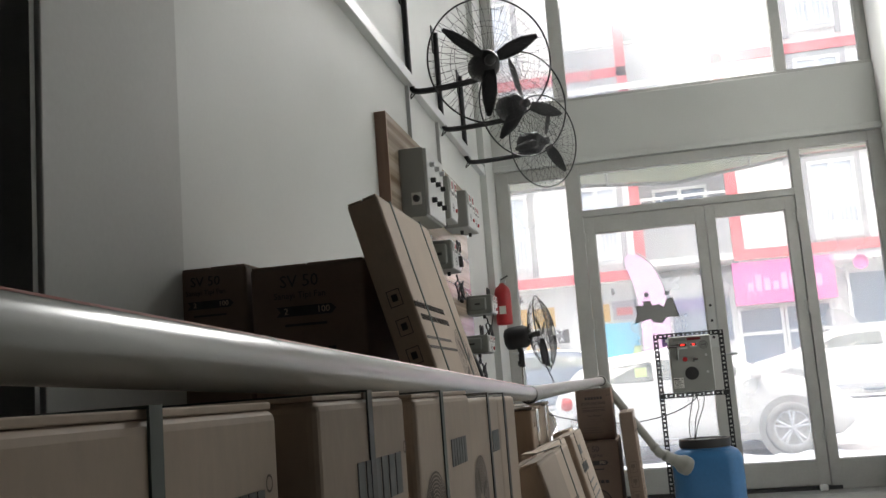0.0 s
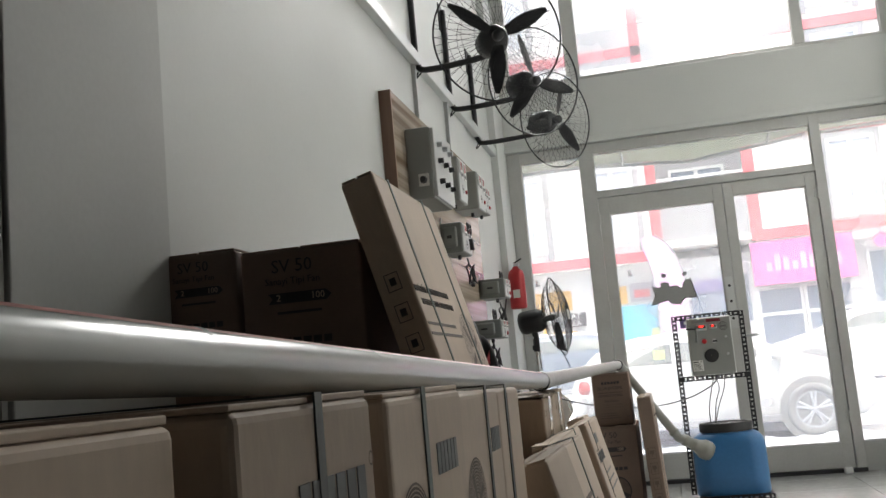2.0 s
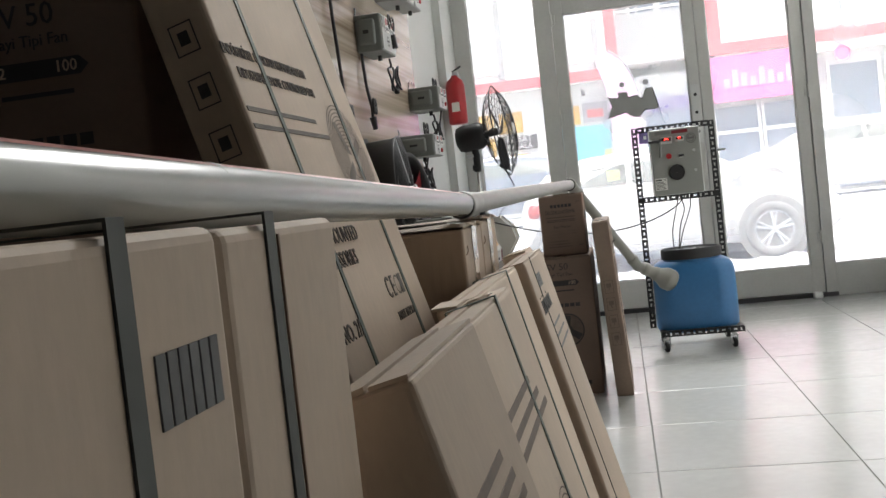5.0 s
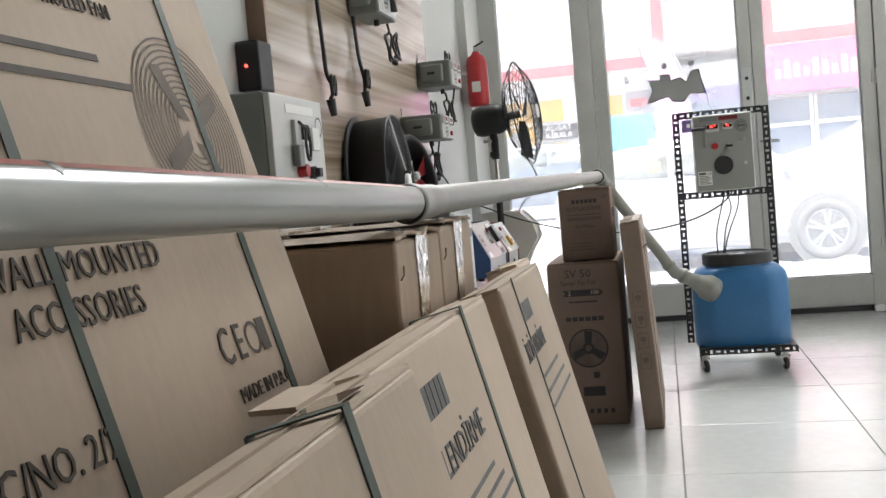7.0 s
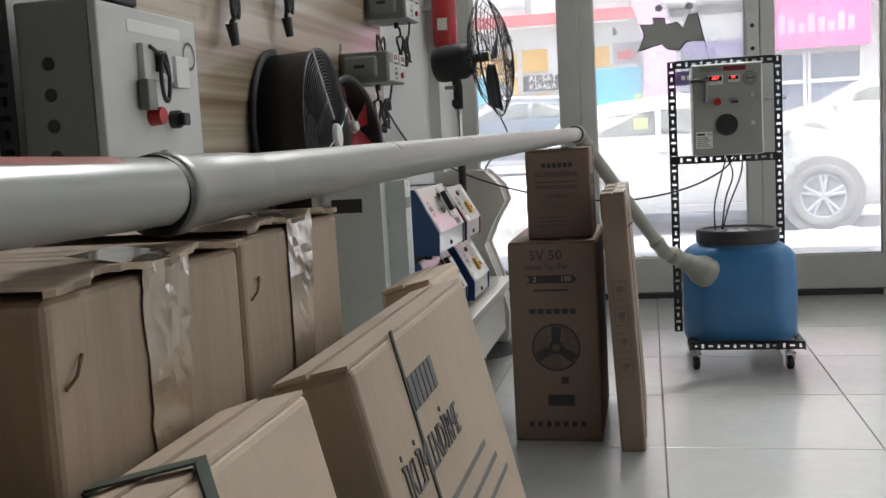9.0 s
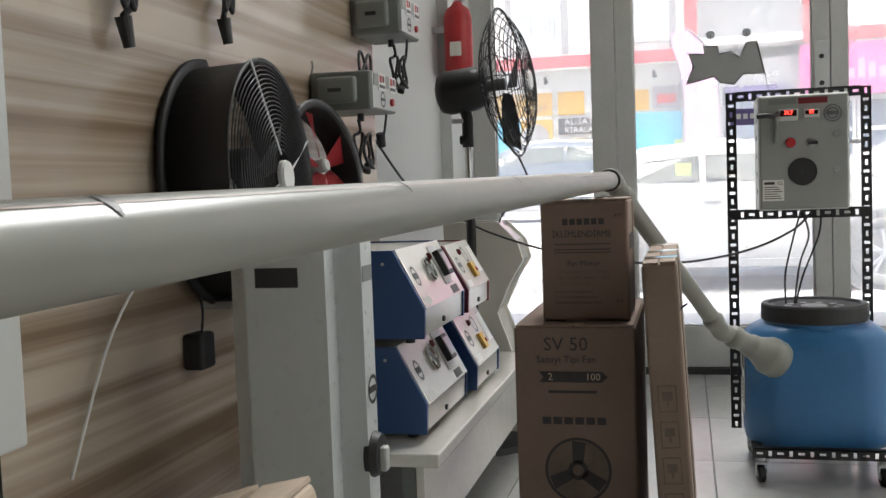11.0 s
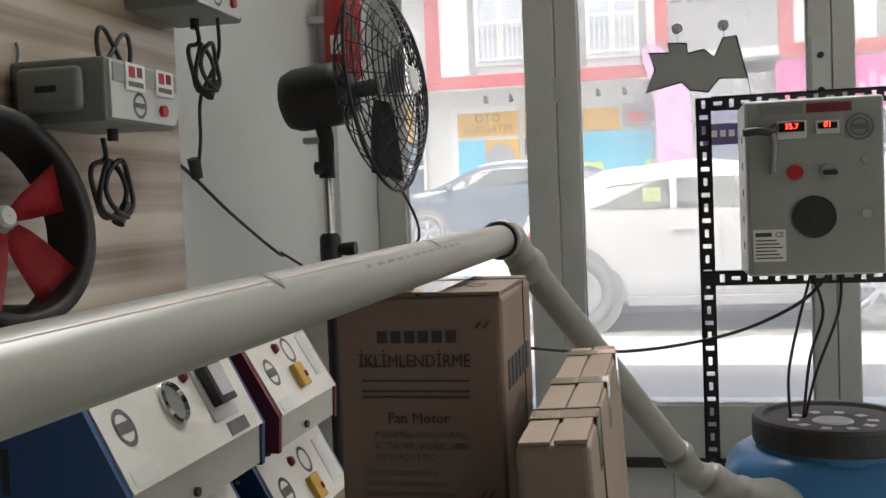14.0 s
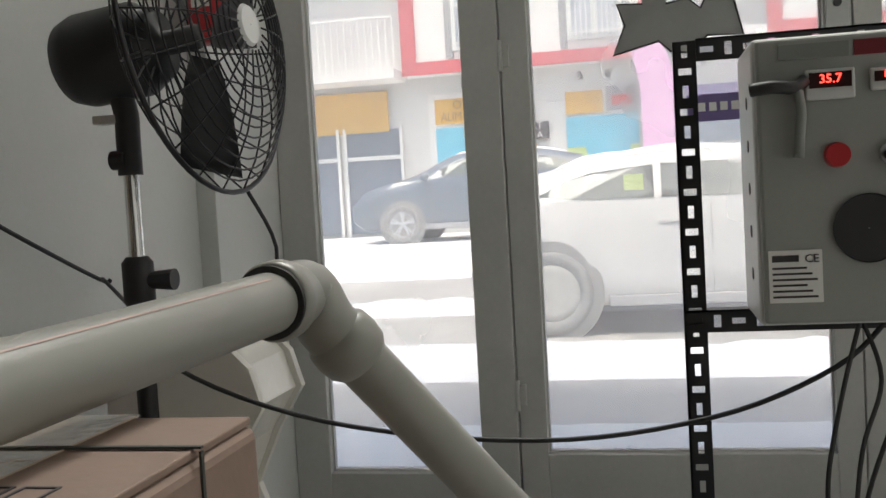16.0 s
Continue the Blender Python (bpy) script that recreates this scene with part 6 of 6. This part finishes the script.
def car(x, y, z, length, height, width, m_body, flip, label, snow=True, caked=True):
    """A parked hatchback, side on; its nose to +x (flip: to -x)."""
    th = thing("car", (x, y, z), (0, 0, 180 if flip else 0), label, "car", "parked cars")
    L, H, W = length / 2, height, width / 2
    top = [(-L, 0.60 * H), (-L * 0.97, 0.72 * H), (-L * 0.80, 0.90 * H), (-L * 0.52, 0.975 * H), (-L * 0.15, H), (L * 0.12, 0.975 * H), (L * 0.56, 0.72 * H), (L * 0.86, 0.62 * H), (L, 0.46 * H)]
    low = [(-L, 0.26 * H), (-L * 0.93, 0.17 * H), (-L * 0.3, 0.14 * H), (L * 0.9, 0.15 * H), (L, 0.24 * H)]

    def belt(px):
        return min(0.70 * H - 0.03 * px / L * H, smooth_line(top, px) - 0.02)

    def half(px):
        return W * (1 - 0.16 * max(0.0, abs(px) / L - 0.72) / 0.28)

    def side_y(px, pz):
        zt, zb = smooth_line(top, px), belt(px)
        u = max(0.0, min(1.0, (pz - zb) / max(0.02, zt - 0.05 - zb)))
        return half(px) * (0.975 - 0.20 * u)

    bm = bmesh.new()
    rows_ = []
    n = 44
    for i in range(n + 1):
        px = -L + 2 * L * i / n
        zt, zl, zb, hw = smooth_line(top, px), smooth_line(low, px), belt(px), half(px)
        half_sec = [(hw * 0.86, zl), (hw * 0.97, zl + 0.05), (hw, zl + 0.4 * (zb - zl)), (hw * 0.995, zl + 0.72 * (zb - zl)), (hw * 0.975, zb)]
        up = zt - zb
        half_sec += [(hw * 0.955, zb + 0.12 * up), (hw * 0.86, zb + 0.55 * up), (hw * 0.775, zb + 0.88 * up), (hw * 0.66, zb + 0.985 * up), (hw * 0.30, zt)]
        sec = [(-a, b) for a, b in half_sec] + [(a, b) for a, b in reversed(half_sec)]
        rows_.append([bm.verts.new((px, a, b)) for a, b in sec])
    m_ = len(rows_[0])
    for r0, r1 in zip(rows_, rows_[1:]):
        for j in range(m_):
            bm.faces.new((r0[j], r0[(j + 1) % m_], r1[(j + 1) % m_], r1[j]))
    bm.faces.new(rows_[0])
    bm.faces.new(rows_[-1])
    part("body", bm, m_body, th, smooth=True)
    for sgn in (-1, 1):
        for poly in ([(-L * 0.78, 0.765), (-L * 0.70, 0.835), (-L * 0.56, 0.885), (-L * 0.30, 0.915), (-L * 0.30, 0.735), (-L * 0.60, 0.74)], [(-L * 0.27, 0.735), (-L * 0.27, 0.918), (L * 0.00, 0.915), (L * 0.13, 0.885), (L * 0.40, 0.725)]):
            b = bmesh.new()
            ring = []
            for (x0, z0), (x1, z1) in zip(poly, poly[1:] + poly[:1]):
                for k in range(4):
                    px, pz = x0 + (x1 - x0) * k / 4, (z0 + (z1 - z0) * k / 4) * H
                    ring.append(b.verts.new((px, sgn * (side_y(px, pz) + 0.014), pz)))
            b.faces.new(ring)
            bmesh.ops.solidify(b, geom=b.faces[:], thickness=0.012)
            part("side_window", b, M_CARGLASS, th, "grey car side glass")
        part("mirror", lathe([(0.001, -0.07), (0.05, -0.06), (0.065, 0.0), (0.05, 0.06), (0.001, 0.07)], (L * 0.38, sgn * (W + 0.05), 0.73 * H), (1, 0, 0), 14), m_body, th, "door mirror", smooth=True)
        for dx in (-L * 0.24, L * 0.16):
            part("door_handle", box(dx - 0.08, dx + 0.08, sgn * W - 0.012, sgn * W + 0.014, 0.60 * H, 0.62 * H, 0.006), m_body, th)
            part("door_gap", box(dx + 0.16 * L, dx + 0.16 * L + 0.008, sgn * W * 0.985 - 0.01, sgn * W + 0.001, 0.22 * H, 0.69 * H), M_GREYREND, th, "narrow gap between the doors")
        part("headlight", lathe([(0.001, 0.06), (0.08, 0.04), (0.13, -0.04), (0.10, -0.12)], (L * 0.86, sgn * W * 0.80, 0.50 * H), (0.75, sgn * 0.6, 0.15), 20), M_LAMP, th, "glass headlight", smooth=True)
        part("tail_light", lathe([(0.001, 0.05), (0.07, 0.035), (0.11, -0.03), (0.09, -0.10)], (-L * 0.93, sgn * W * 0.84, 0.58 * H), (-0.75, sgn * 0.6, 0.1), 20), M_TAIL, th, "red tail light", smooth=True)
        part("sill_trim", box(-L * 0.50, L * 0.42, sgn * W * 0.985 - 0.012, sgn * W * 0.985 + 0.012, 0.15 * H, 0.21 * H, 0.01), M_GREYREND, th, "grey sill trim")
        for wx, back in ((-L * 0.735, True), (L * 0.577, False)):
            wh = new("wheel")
            wh.parent = th
            wh.location = (wx, sgn * (half(wx) - 0.09), 0.31)
            part("arch", lathe([(0.375, -0.03), (0.385, 0.0), (0.30, 0.006), (0.001, 0.004)], (0, sgn * 0.094, 0), (0, sgn, 0), 36), M_TYRE, wh, "dirty wheel arch")
            part("tyre", lathe([(0.21, 0.0), (0.21, 0.11), (0.27, 0.125), (0.305, 0.11), (0.312, 0.05), (0.312, 0.0)], (0, 0, 0), (0, sgn, 0), 40), M_TYRE, wh, smooth=True)
            if back and caked:
                part("rim", lathe([(0.001, 0.105), (0.05, 0.112), (0.15, 0.104), (0.208, 0.112), (0.215, 0.09)], (0, 0, 0), (0, sgn, 0), 30), M_SLUSH, wh, "rim caked with grey slush", smooth=True)
                continue
            part("disc", lathe([(0.001, 0.075), (0.20, 0.075)], (0, 0, 0), (0, sgn, 0), 30), M_TYRE, wh, "dark brake disc")
            rim = lathe([(0.19, 0.095), (0.208, 0.116), (0.216, 0.095)], (0, 0, 0), (0, sgn, 0), 40)
            lathe([(0.001, 0.116), (0.045, 0.112), (0.05, 0.09)], (0, 0, 0), (0, sgn, 0), 20, rim)
            for k in range(5):
                for off in (-0.16, 0.16):
                    a = 2 * math.pi * k / 5 + 0.3
                    p0 = Vector((0.03 * math.cos(a), sgn * 0.105, 0.03 * math.sin(a)))
                    p1 = Vector((0.20 * math.cos(a + off), sgn * 0.10, 0.20 * math.sin(a + off)))
                    tube([p0, p1], 0.017, 6, rim)
            part("rim", rim, M_LAMP, wh, "silver five-spoke rim", smooth=False)
    if snow:
        bm = bmesh.new()
        nx, ny = 34, 14
        g = []
        for i in range(nx + 1):
            row = []
            for j in range(ny + 1):
                u, v = i / nx, j / ny
                px = -L * 0.74 + L * 0.95 * u
                py = (-0.5 + v) * 1.36 * W
                e = max(0.0, min(1, 7 * u, 7 * (1 - u), 5 * v, 5 * (1 - v)))
                row.append(bm.verts.new((px, py, smooth_line(top, px) - 0.035 + 0.07 * e ** 0.5 + 0.02 * noise.noise(Vector((px * 5, py * 5, 2))))))
            g.append(row)
        for a, b in zip(g, g[1:]):
            for j in range(ny):
                bm.faces.new((a[j], a[j + 1], b[j + 1], b[j]))
        part("snow_cover", bm, M_SNOW, th, "snow lying on the roof", smooth=True)
    return th


c1 = car(0.72, 13.05, -0.085, 3.52, 1.33, 1.62, M_CARWHITE, False, "white hatchback with snow on the roof parked outside the door")
part("sticker", box(-0.74, -0.60, -0.758, -0.748, 1.03, 1.15), M_LIME, c1, "pale lime sheet behind the glass")
part("verge", box(-16, 16, 19.2, 23.9, -0.10, 0.24, 0.05), M_SNOW, None, "raised snow-covered verge before the house", category="pavement", kind="structure")
car(-2.55, 21.3, 0.24, 4.1, 1.44, 1.65, M_CARDARK, True, "grey-blue car with a snow-covered roof by the far kerb", caked=False)
car(4.1, 21.3, 0.24, 4.2, 1.40, 1.65, M_CARWHITE, True, "white car with a snow-covered roof by the far kerb", caked=False)

# awning over the shop front
aw = thing("awning", (0, 0, 0), label="pale green canvas awning over the shop front", category="awning")
xs = [-1.6, -0.37, 0.57, 1.58, 2.6]
fz = [2.80, 2.79, 2.715, 2.83, 2.85]
bm = bmesh.new()
top = [bm.verts.new((x, 8.14, 3.10)) for x in xs]
bot = [bm.verts.new((x, 9.2, z + 0.02)) for x, z in zip(xs, fz)]
for k in range(4):
    bm.faces.new((top[k], top[k + 1], bot[k + 1], bot[k]))
bmesh.ops.solidify(bm, geom=bm.faces[:], thickness=0.006)
part("canvas", bm, M_AWN, aw)
part("front_tube", tube([(x, 9.2, z) for x, z in zip(xs, fz)], 0.016, 10), M_GREYBOX, aw, "grey front tube")
for x, z in ((-0.05, 2.76), (1.25, 2.80)):
    part("rib", tube([(x, 8.14, 3.09), (x, 9.18, z)], 0.012, 8), M_GREYBOX, aw, "grey awning rib")

# house across the street
BY = 24.0
hs = thing("apartment_house", (0, 0, 0), label="white apartment house with red bands, balconies and shops below", category="building")
part("wall", box(-14, -4.3, BY, BY + 8, 3.3, 13.0), M_RENDER, hs, "white rendered wall")
part("wall", box(-4.3, 0.28, BY - 0.25, BY + 8, 3.3, 13.0), M_RENDER, hs, "white rendered bay")
part("wall", box(0.28, 2.45, BY + 0.9, BY + 8, 3.3, 13.0), M_GREYREND, hs, "recessed balcony wall")
part("wall", box(2.45, 14, BY - 0.25, BY + 8, 3.3, 13.0), M_RENDER, hs, "white rendered bay")
part("wall", box(-14, 14, BY + 0.15, BY + 8, -0.1, 3.3), M_SHOP, hs, "pale shop front cladding")
part("roof", box(-14.3, 14.3, BY - 0.5, BY + 8.4, 13.0, 13.4), M_GREYREND, hs, "grey flat roof edge")


def band(x0, x1, z0, z1):
    part("band", box(x0, x1, BY - 0.31, BY - 0.25, z0, z1), M_REDBAND, hs, "red painted band")


for z in (3.30, 5.80, 8.30):
    band(-4.38, 0.36, z, z + 0.24)
    band(2.36, 9.0, z + (0.2 if z < 4 else 0), z + 0.24 + (0.2 if z < 4 else 0))
band(-4.38, -4.10, 3.54, 11.0)
band(0.12, 0.36, 3.54, 11.0)
band(2.36, 2.62, 3.74, 11.0)


def far_window(x0, x1, z0, z1, curtain=True, rail=True, y=BY - 0.25):
    w = new("window")
    w.parent = hs
    tagged(w, "white framed window with a low rail")
    part("glass", box(x0, x1, y - 0.02, y - 0.005, z0, z1), M_CURTAIN if curtain else M_WINGL, w, "window glass with net curtains")
    b = bmesh.new()
    t = 0.07
    for a in ((x0 - t, x0, z0 - t, z1 + t), (x1, x1 + t, z0 - t, z1 + t), (x0, x1, z1, z1 + t), (x0, x1, z0 - t, z0), ((x0 + x1) / 2 - 0.05, (x0 + x1) / 2 + 0.05, z0, z1)):
        box(a[0], a[1], y - 0.06, y - 0.001, a[2], a[3], 0, b)
    part("frame", b, M_PAPER, w, "white window frame")
    b = bmesh.new()
    t = 0.14
    for a in ((x0 - 0.07 - t, x0 - 0.07, z0 - 0.2, z1 + 0.2), (x1 + 0.07, x1 + 0.07 + t, z0 - 0.2, z1 + 0.2), (x0 - 0.07, x1 + 0.07, z1 + 0.07, z1 + 0.2)):
        box(a[0], a[1], y - 0.04, y - 0.001, a[2], a[3], 0, b)
    part("surround", b, M_GREYREND, w, "grey painted surround")
    if rail:
        b = bmesh.new()
        zr = z0 + (z1 - z0) * 0.42
        box(x0, x1, y - 0.13, y - 0.09, zr, zr + 0.05, 0, b)
        box(x0, x1, y - 0.13, y - 0.09, z0 + 0.04, z0 + 0.08, 0, b)
        n = 9
        for k in range(n + 1):
            xx = x0 + (x1 - x0) * k / n
            box(xx - 0.012, xx + 0.012, y - 0.12, y - 0.10, z0, zr, 0, b)
        part("rail", b, M_PAPER, w, "white window rail")


for z in (3.78, 6.28, 8.78):
    far_window(-3.30, -2.42, z, z + 1.75)
    if z < 8:
        far_window(-1.12, -0.25, z, z + 1.75, True)
    far_window(4.30, 5.20, z + 0.1, z + 1.8)
    far_window(7.0, 7.9, z + 0.1, z + 1.8)
    far_window(-8.6, -7.7, z, z + 1.75, True, True, BY)
    if z < 8:
        far_window(0.75, 1.95, z + 0.75, z + 1.75, False, False, BY + 0.9)


def balcony(x0, x1, z, label, top=1.5):
    bl = new("balcony")
    bl.parent = hs
    tagged(bl, label)
    part("slab", box(x0, x1, BY - 0.35, BY + 0.9, z - 0.15, z, 0.0), M_RENDER, bl, "pale balcony slab")
    part("parapet", box(x0, x1, BY - 0.30, BY - 0.18, z, z + 0.95), M_GREYREND, bl, "grey rendered parapet")
    b = bmesh.new()
    box(x0, x1, BY - 0.27, BY - 0.21, z + top - 0.05, z + top + 0.01, 0, b)
    box(x0, x1, BY - 0.27, BY - 0.21, z + 1.02, z + 1.06, 0, b)
    n = int((x1 - x0) / 0.42)
    for k in range(n + 1):
        xx = x0 + (x1 - x0) * k / n
        box(xx - 0.02, xx + 0.02, BY - 0.26, BY - 0.22, z + 0.95, z + top, 0, b)
    part("rail", b, M_PAPER, bl, "white metal balcony rail")


for z, xl in ((3.70, 0.37), (8.10, -1.1)):
    balcony(xl, 2.35, z, "balcony with a grey parapet and white rail", 1.5 if z < 5 else 2.3)
for z in (3.40, 6.10, 8.9):
    bl = new("balcony")
    bl.parent = hs
    tagged(bl, "narrow balcony with an open white rail")
    part("slab", box(-7.2, -4.4, BY - 0.9, BY, z - 0.18, z), M_RENDER, bl)
    b = bmesh.new()
    box(-7.2, -4.4, BY - 0.88, BY - 0.84, z + 0.95, z + 1.0, 0, b)
    for k in range(22):
        xx = -7.2 + 2.8 * k / 21
        box(xx - 0.012, xx + 0.012, BY - 0.87, BY - 0.85, z, z + 0.95, 0, b)
    part("rail", b, M_PAPER, bl, "white bar rail")

# shops on the ground floor
sh = thing("shop_fronts", (0, 0, 0), label="row of small shops with yellow, blue and pink posters", category="shop front")
FYS = BY + 0.14


def panel(x0, x1, z0, z1, m, name="poster", y=FYS, label=""):
    return part(name, box(x0, x1, y - 0.03, y, z0, z1), m, sh, label)


panel(-4.0, -2.65, 1.2, 2.95, M_PAPER, "poster_board", label="white poster board")
p = panel(-3.86, -2.62, 2.36, 2.84, M_YELLOW, y=FYS - 0.035, label="yellow poster with dark lettering")
words("print", "OTO", 0.24, on_my(-3.24, FYS - 0.067, 2.71), M_INK, p)
words("print", "ALIM-SATIM", 0.24, on_my(-3.24, FYS - 0.067, 2.49), M_INK, p, squeeze=0.8)
panel(-3.86, -3.30, 1.5, 2.28, M_CYAN, y=FYS - 0.035, label="blue car poster")
panel(-3.30, -2.62, 1.5, 2.28, M_YELLOW, y=FYS - 0.035, label="yellow car poster")
b = lathe([(0.001, 0.0), (0.30, 0.0)], (-3.0, FYS - 0.07, 1.9), (0, -1, 0), 20)
part("picture", b, M_GREYREND, sh, "printed car picture")
panel(-2.50, -1.95, 2.36, 2.84, M_YELLOW, label="yellow poster")
p = panel(-2.50, -1.65, 1.95, 2.28, M_INK, y=FYS - 0.035, label="black poster with white lettering")
words("print", "AL-SAT", 0.19, on_my(-2.07, FYS - 0.067, 2.20), M_PAPER, p)
words("print", "K\u0130RALA", 0.17, on_my(-2.07, FYS - 0.067, 2.03), M_PAPER, p)
panel(-2.50, -1.9, 1.35, 1.85, M_YELLOW, label="yellow poster")
panel(-1.32, -0.62, 2.38, 2.80, M_YELLOW, label="yellow poster")
panel(-0.55, 0.02, 2.40, 2.85, M_GREYREND, label="poster of a red car")
panel(-0.45, -0.08, 2.50, 2.68, M_REDFAN, "picture", FYS - 0.035)
panel(-1.32, 0.03, 1.75, 2.32, M_CYAN, label="turquoise car poster")
panel(-1.32, 0.03, 1.2, 1.74, M_LIME, label="lime car poster")
b = lathe([(0.001, 0.0), (0.42, 0.0)], (-0.55, FYS - 0.04, 1.75), (0, -1, 0), 24)
part("picture", b, M_CYAN, sh, "blue car picture")
flag = [(0.10, 0.4), (0.74, 0.4), (0.74, 2.6), (0.70, 2.95), (0.58, 3.35), (0.40, 3.65), (0.18, 3.85), (-0.02, 3.90), (-0.14, 3.80), (-0.12, 3.55), (0.0, 3.2), (0.08, 2.8), (0.10, 2.3)]
part("banner", prism(flag, BY - 0.42, BY - 0.40), M_PINK2, sh, "tall pale pink feather flag")
part("banner_pole", tube([(0.76, BY - 0.41, 0.2), (0.76, BY - 0.41, 2.6), (0.72, BY - 0.41, 2.98), (0.59, BY - 0.41, 3.40), (0.40, BY - 0.41, 3.70), (0.16, BY - 0.41, 3.90)], 0.02, 8, smooth_steps=3), M_GREYREND, sh, "thin grey flag pole")
panel(0.85, 2.2, 1.7, 2.75, M_WINGL, "shop_window", FYS, "dark shop window")
p = panel(0.9, 2.1, 2.45, 2.75, M_PURPLE, "sign", FYS - 0.04, "violet shop sign")
p = part("sign", box(2.30, 4.55, BY - 0.28, BY - 0.06, 2.45, 3.45), M_PINK, sh, "large pink shop sign")
b = bmesh.new()
for k in range(9):
    box(2.6 + 0.19 * k, 2.72 + 0.19 * k, BY - 0.295, BY - 0.281, 2.75, 2.95 + 0.09 * ((k * 5) % 3), 0, b)
part("lettering", b, M_PINK2, p, "pale sign lettering as plain bars")
for x0, x1 in ((2.4, 3.3), (3.45, 4.4), (4.9, 5.9), (6.1, 7.2), (-6.9, -5.9), (-5.7, -4.6)):
    panel(x0, x1, 0.3, 2.35 if x0 < 4.5 else 3.0, M_WINGL, "shop_window", FYS, "dark shop window")
    b = bmesh.new()
    for a in ((x0 - 0.06, x0, 0.2, 3.06 if x0 > 4.5 else 2.4), (x1, x1 + 0.06, 0.2, 3.06 if x0 > 4.5 else 2.4), (x0, x1, 1.75, 1.83)):
        box(a[0], a[1], FYS - 0.08, FYS - 0.031, a[2], a[3], 0, b)
    part("frame", b, M_PAPER, sh, "white shop window frame")
panel(-7.0, -4.8, 2.3, 3.1, M_YELLOW, "sign", FYS - 0.04, "yellow shop sign")
for x in (-3.2, -2.7, -1.0, -0.5):
    part("lamp", lathe([(0.03, 0.0), (0.05, 0.14), (0.001, 0.14)], (x, BY - 0.35, 3.12), (0.2, -0.3, -1), 12), M_BLACKM, sh, "small black sign lamp")
part("awning_lamp", lathe([(0.001, 0), (0.14, 0.0), (0.17, 0.05)], (5.1, BY - 0.35, 3.2), (0, -1, 0), 20), M_PINK, sh, "round pink sign")
part("backdrop", box(-70, 70, 60, 61, -0.1, 9), M_RENDER, None, "pale houses far down the street", category="backdrop", kind="structure")

# ---- floor tiles ----
tile_me = mesh_from("tile", box(0, 0.596, 0, 0.596, -0.012, 0.0, 0.0015), M_TILE)
X0, Y0 = 0.132, 5.128
for i in range(-6, 4):
    for j in range(-12, 5):
        x, y = X0 + 0.6 * i, Y0 + 0.6 * j
        if x > EAST_X - 0.01 or y > 7.8 or y < -2.4 or (x < -1.15 and y > 1.4):
            continue
        t = new("tile", tile_me)
        t.parent = floor
        t.location = (x + 0.002, y + 0.002, 0)
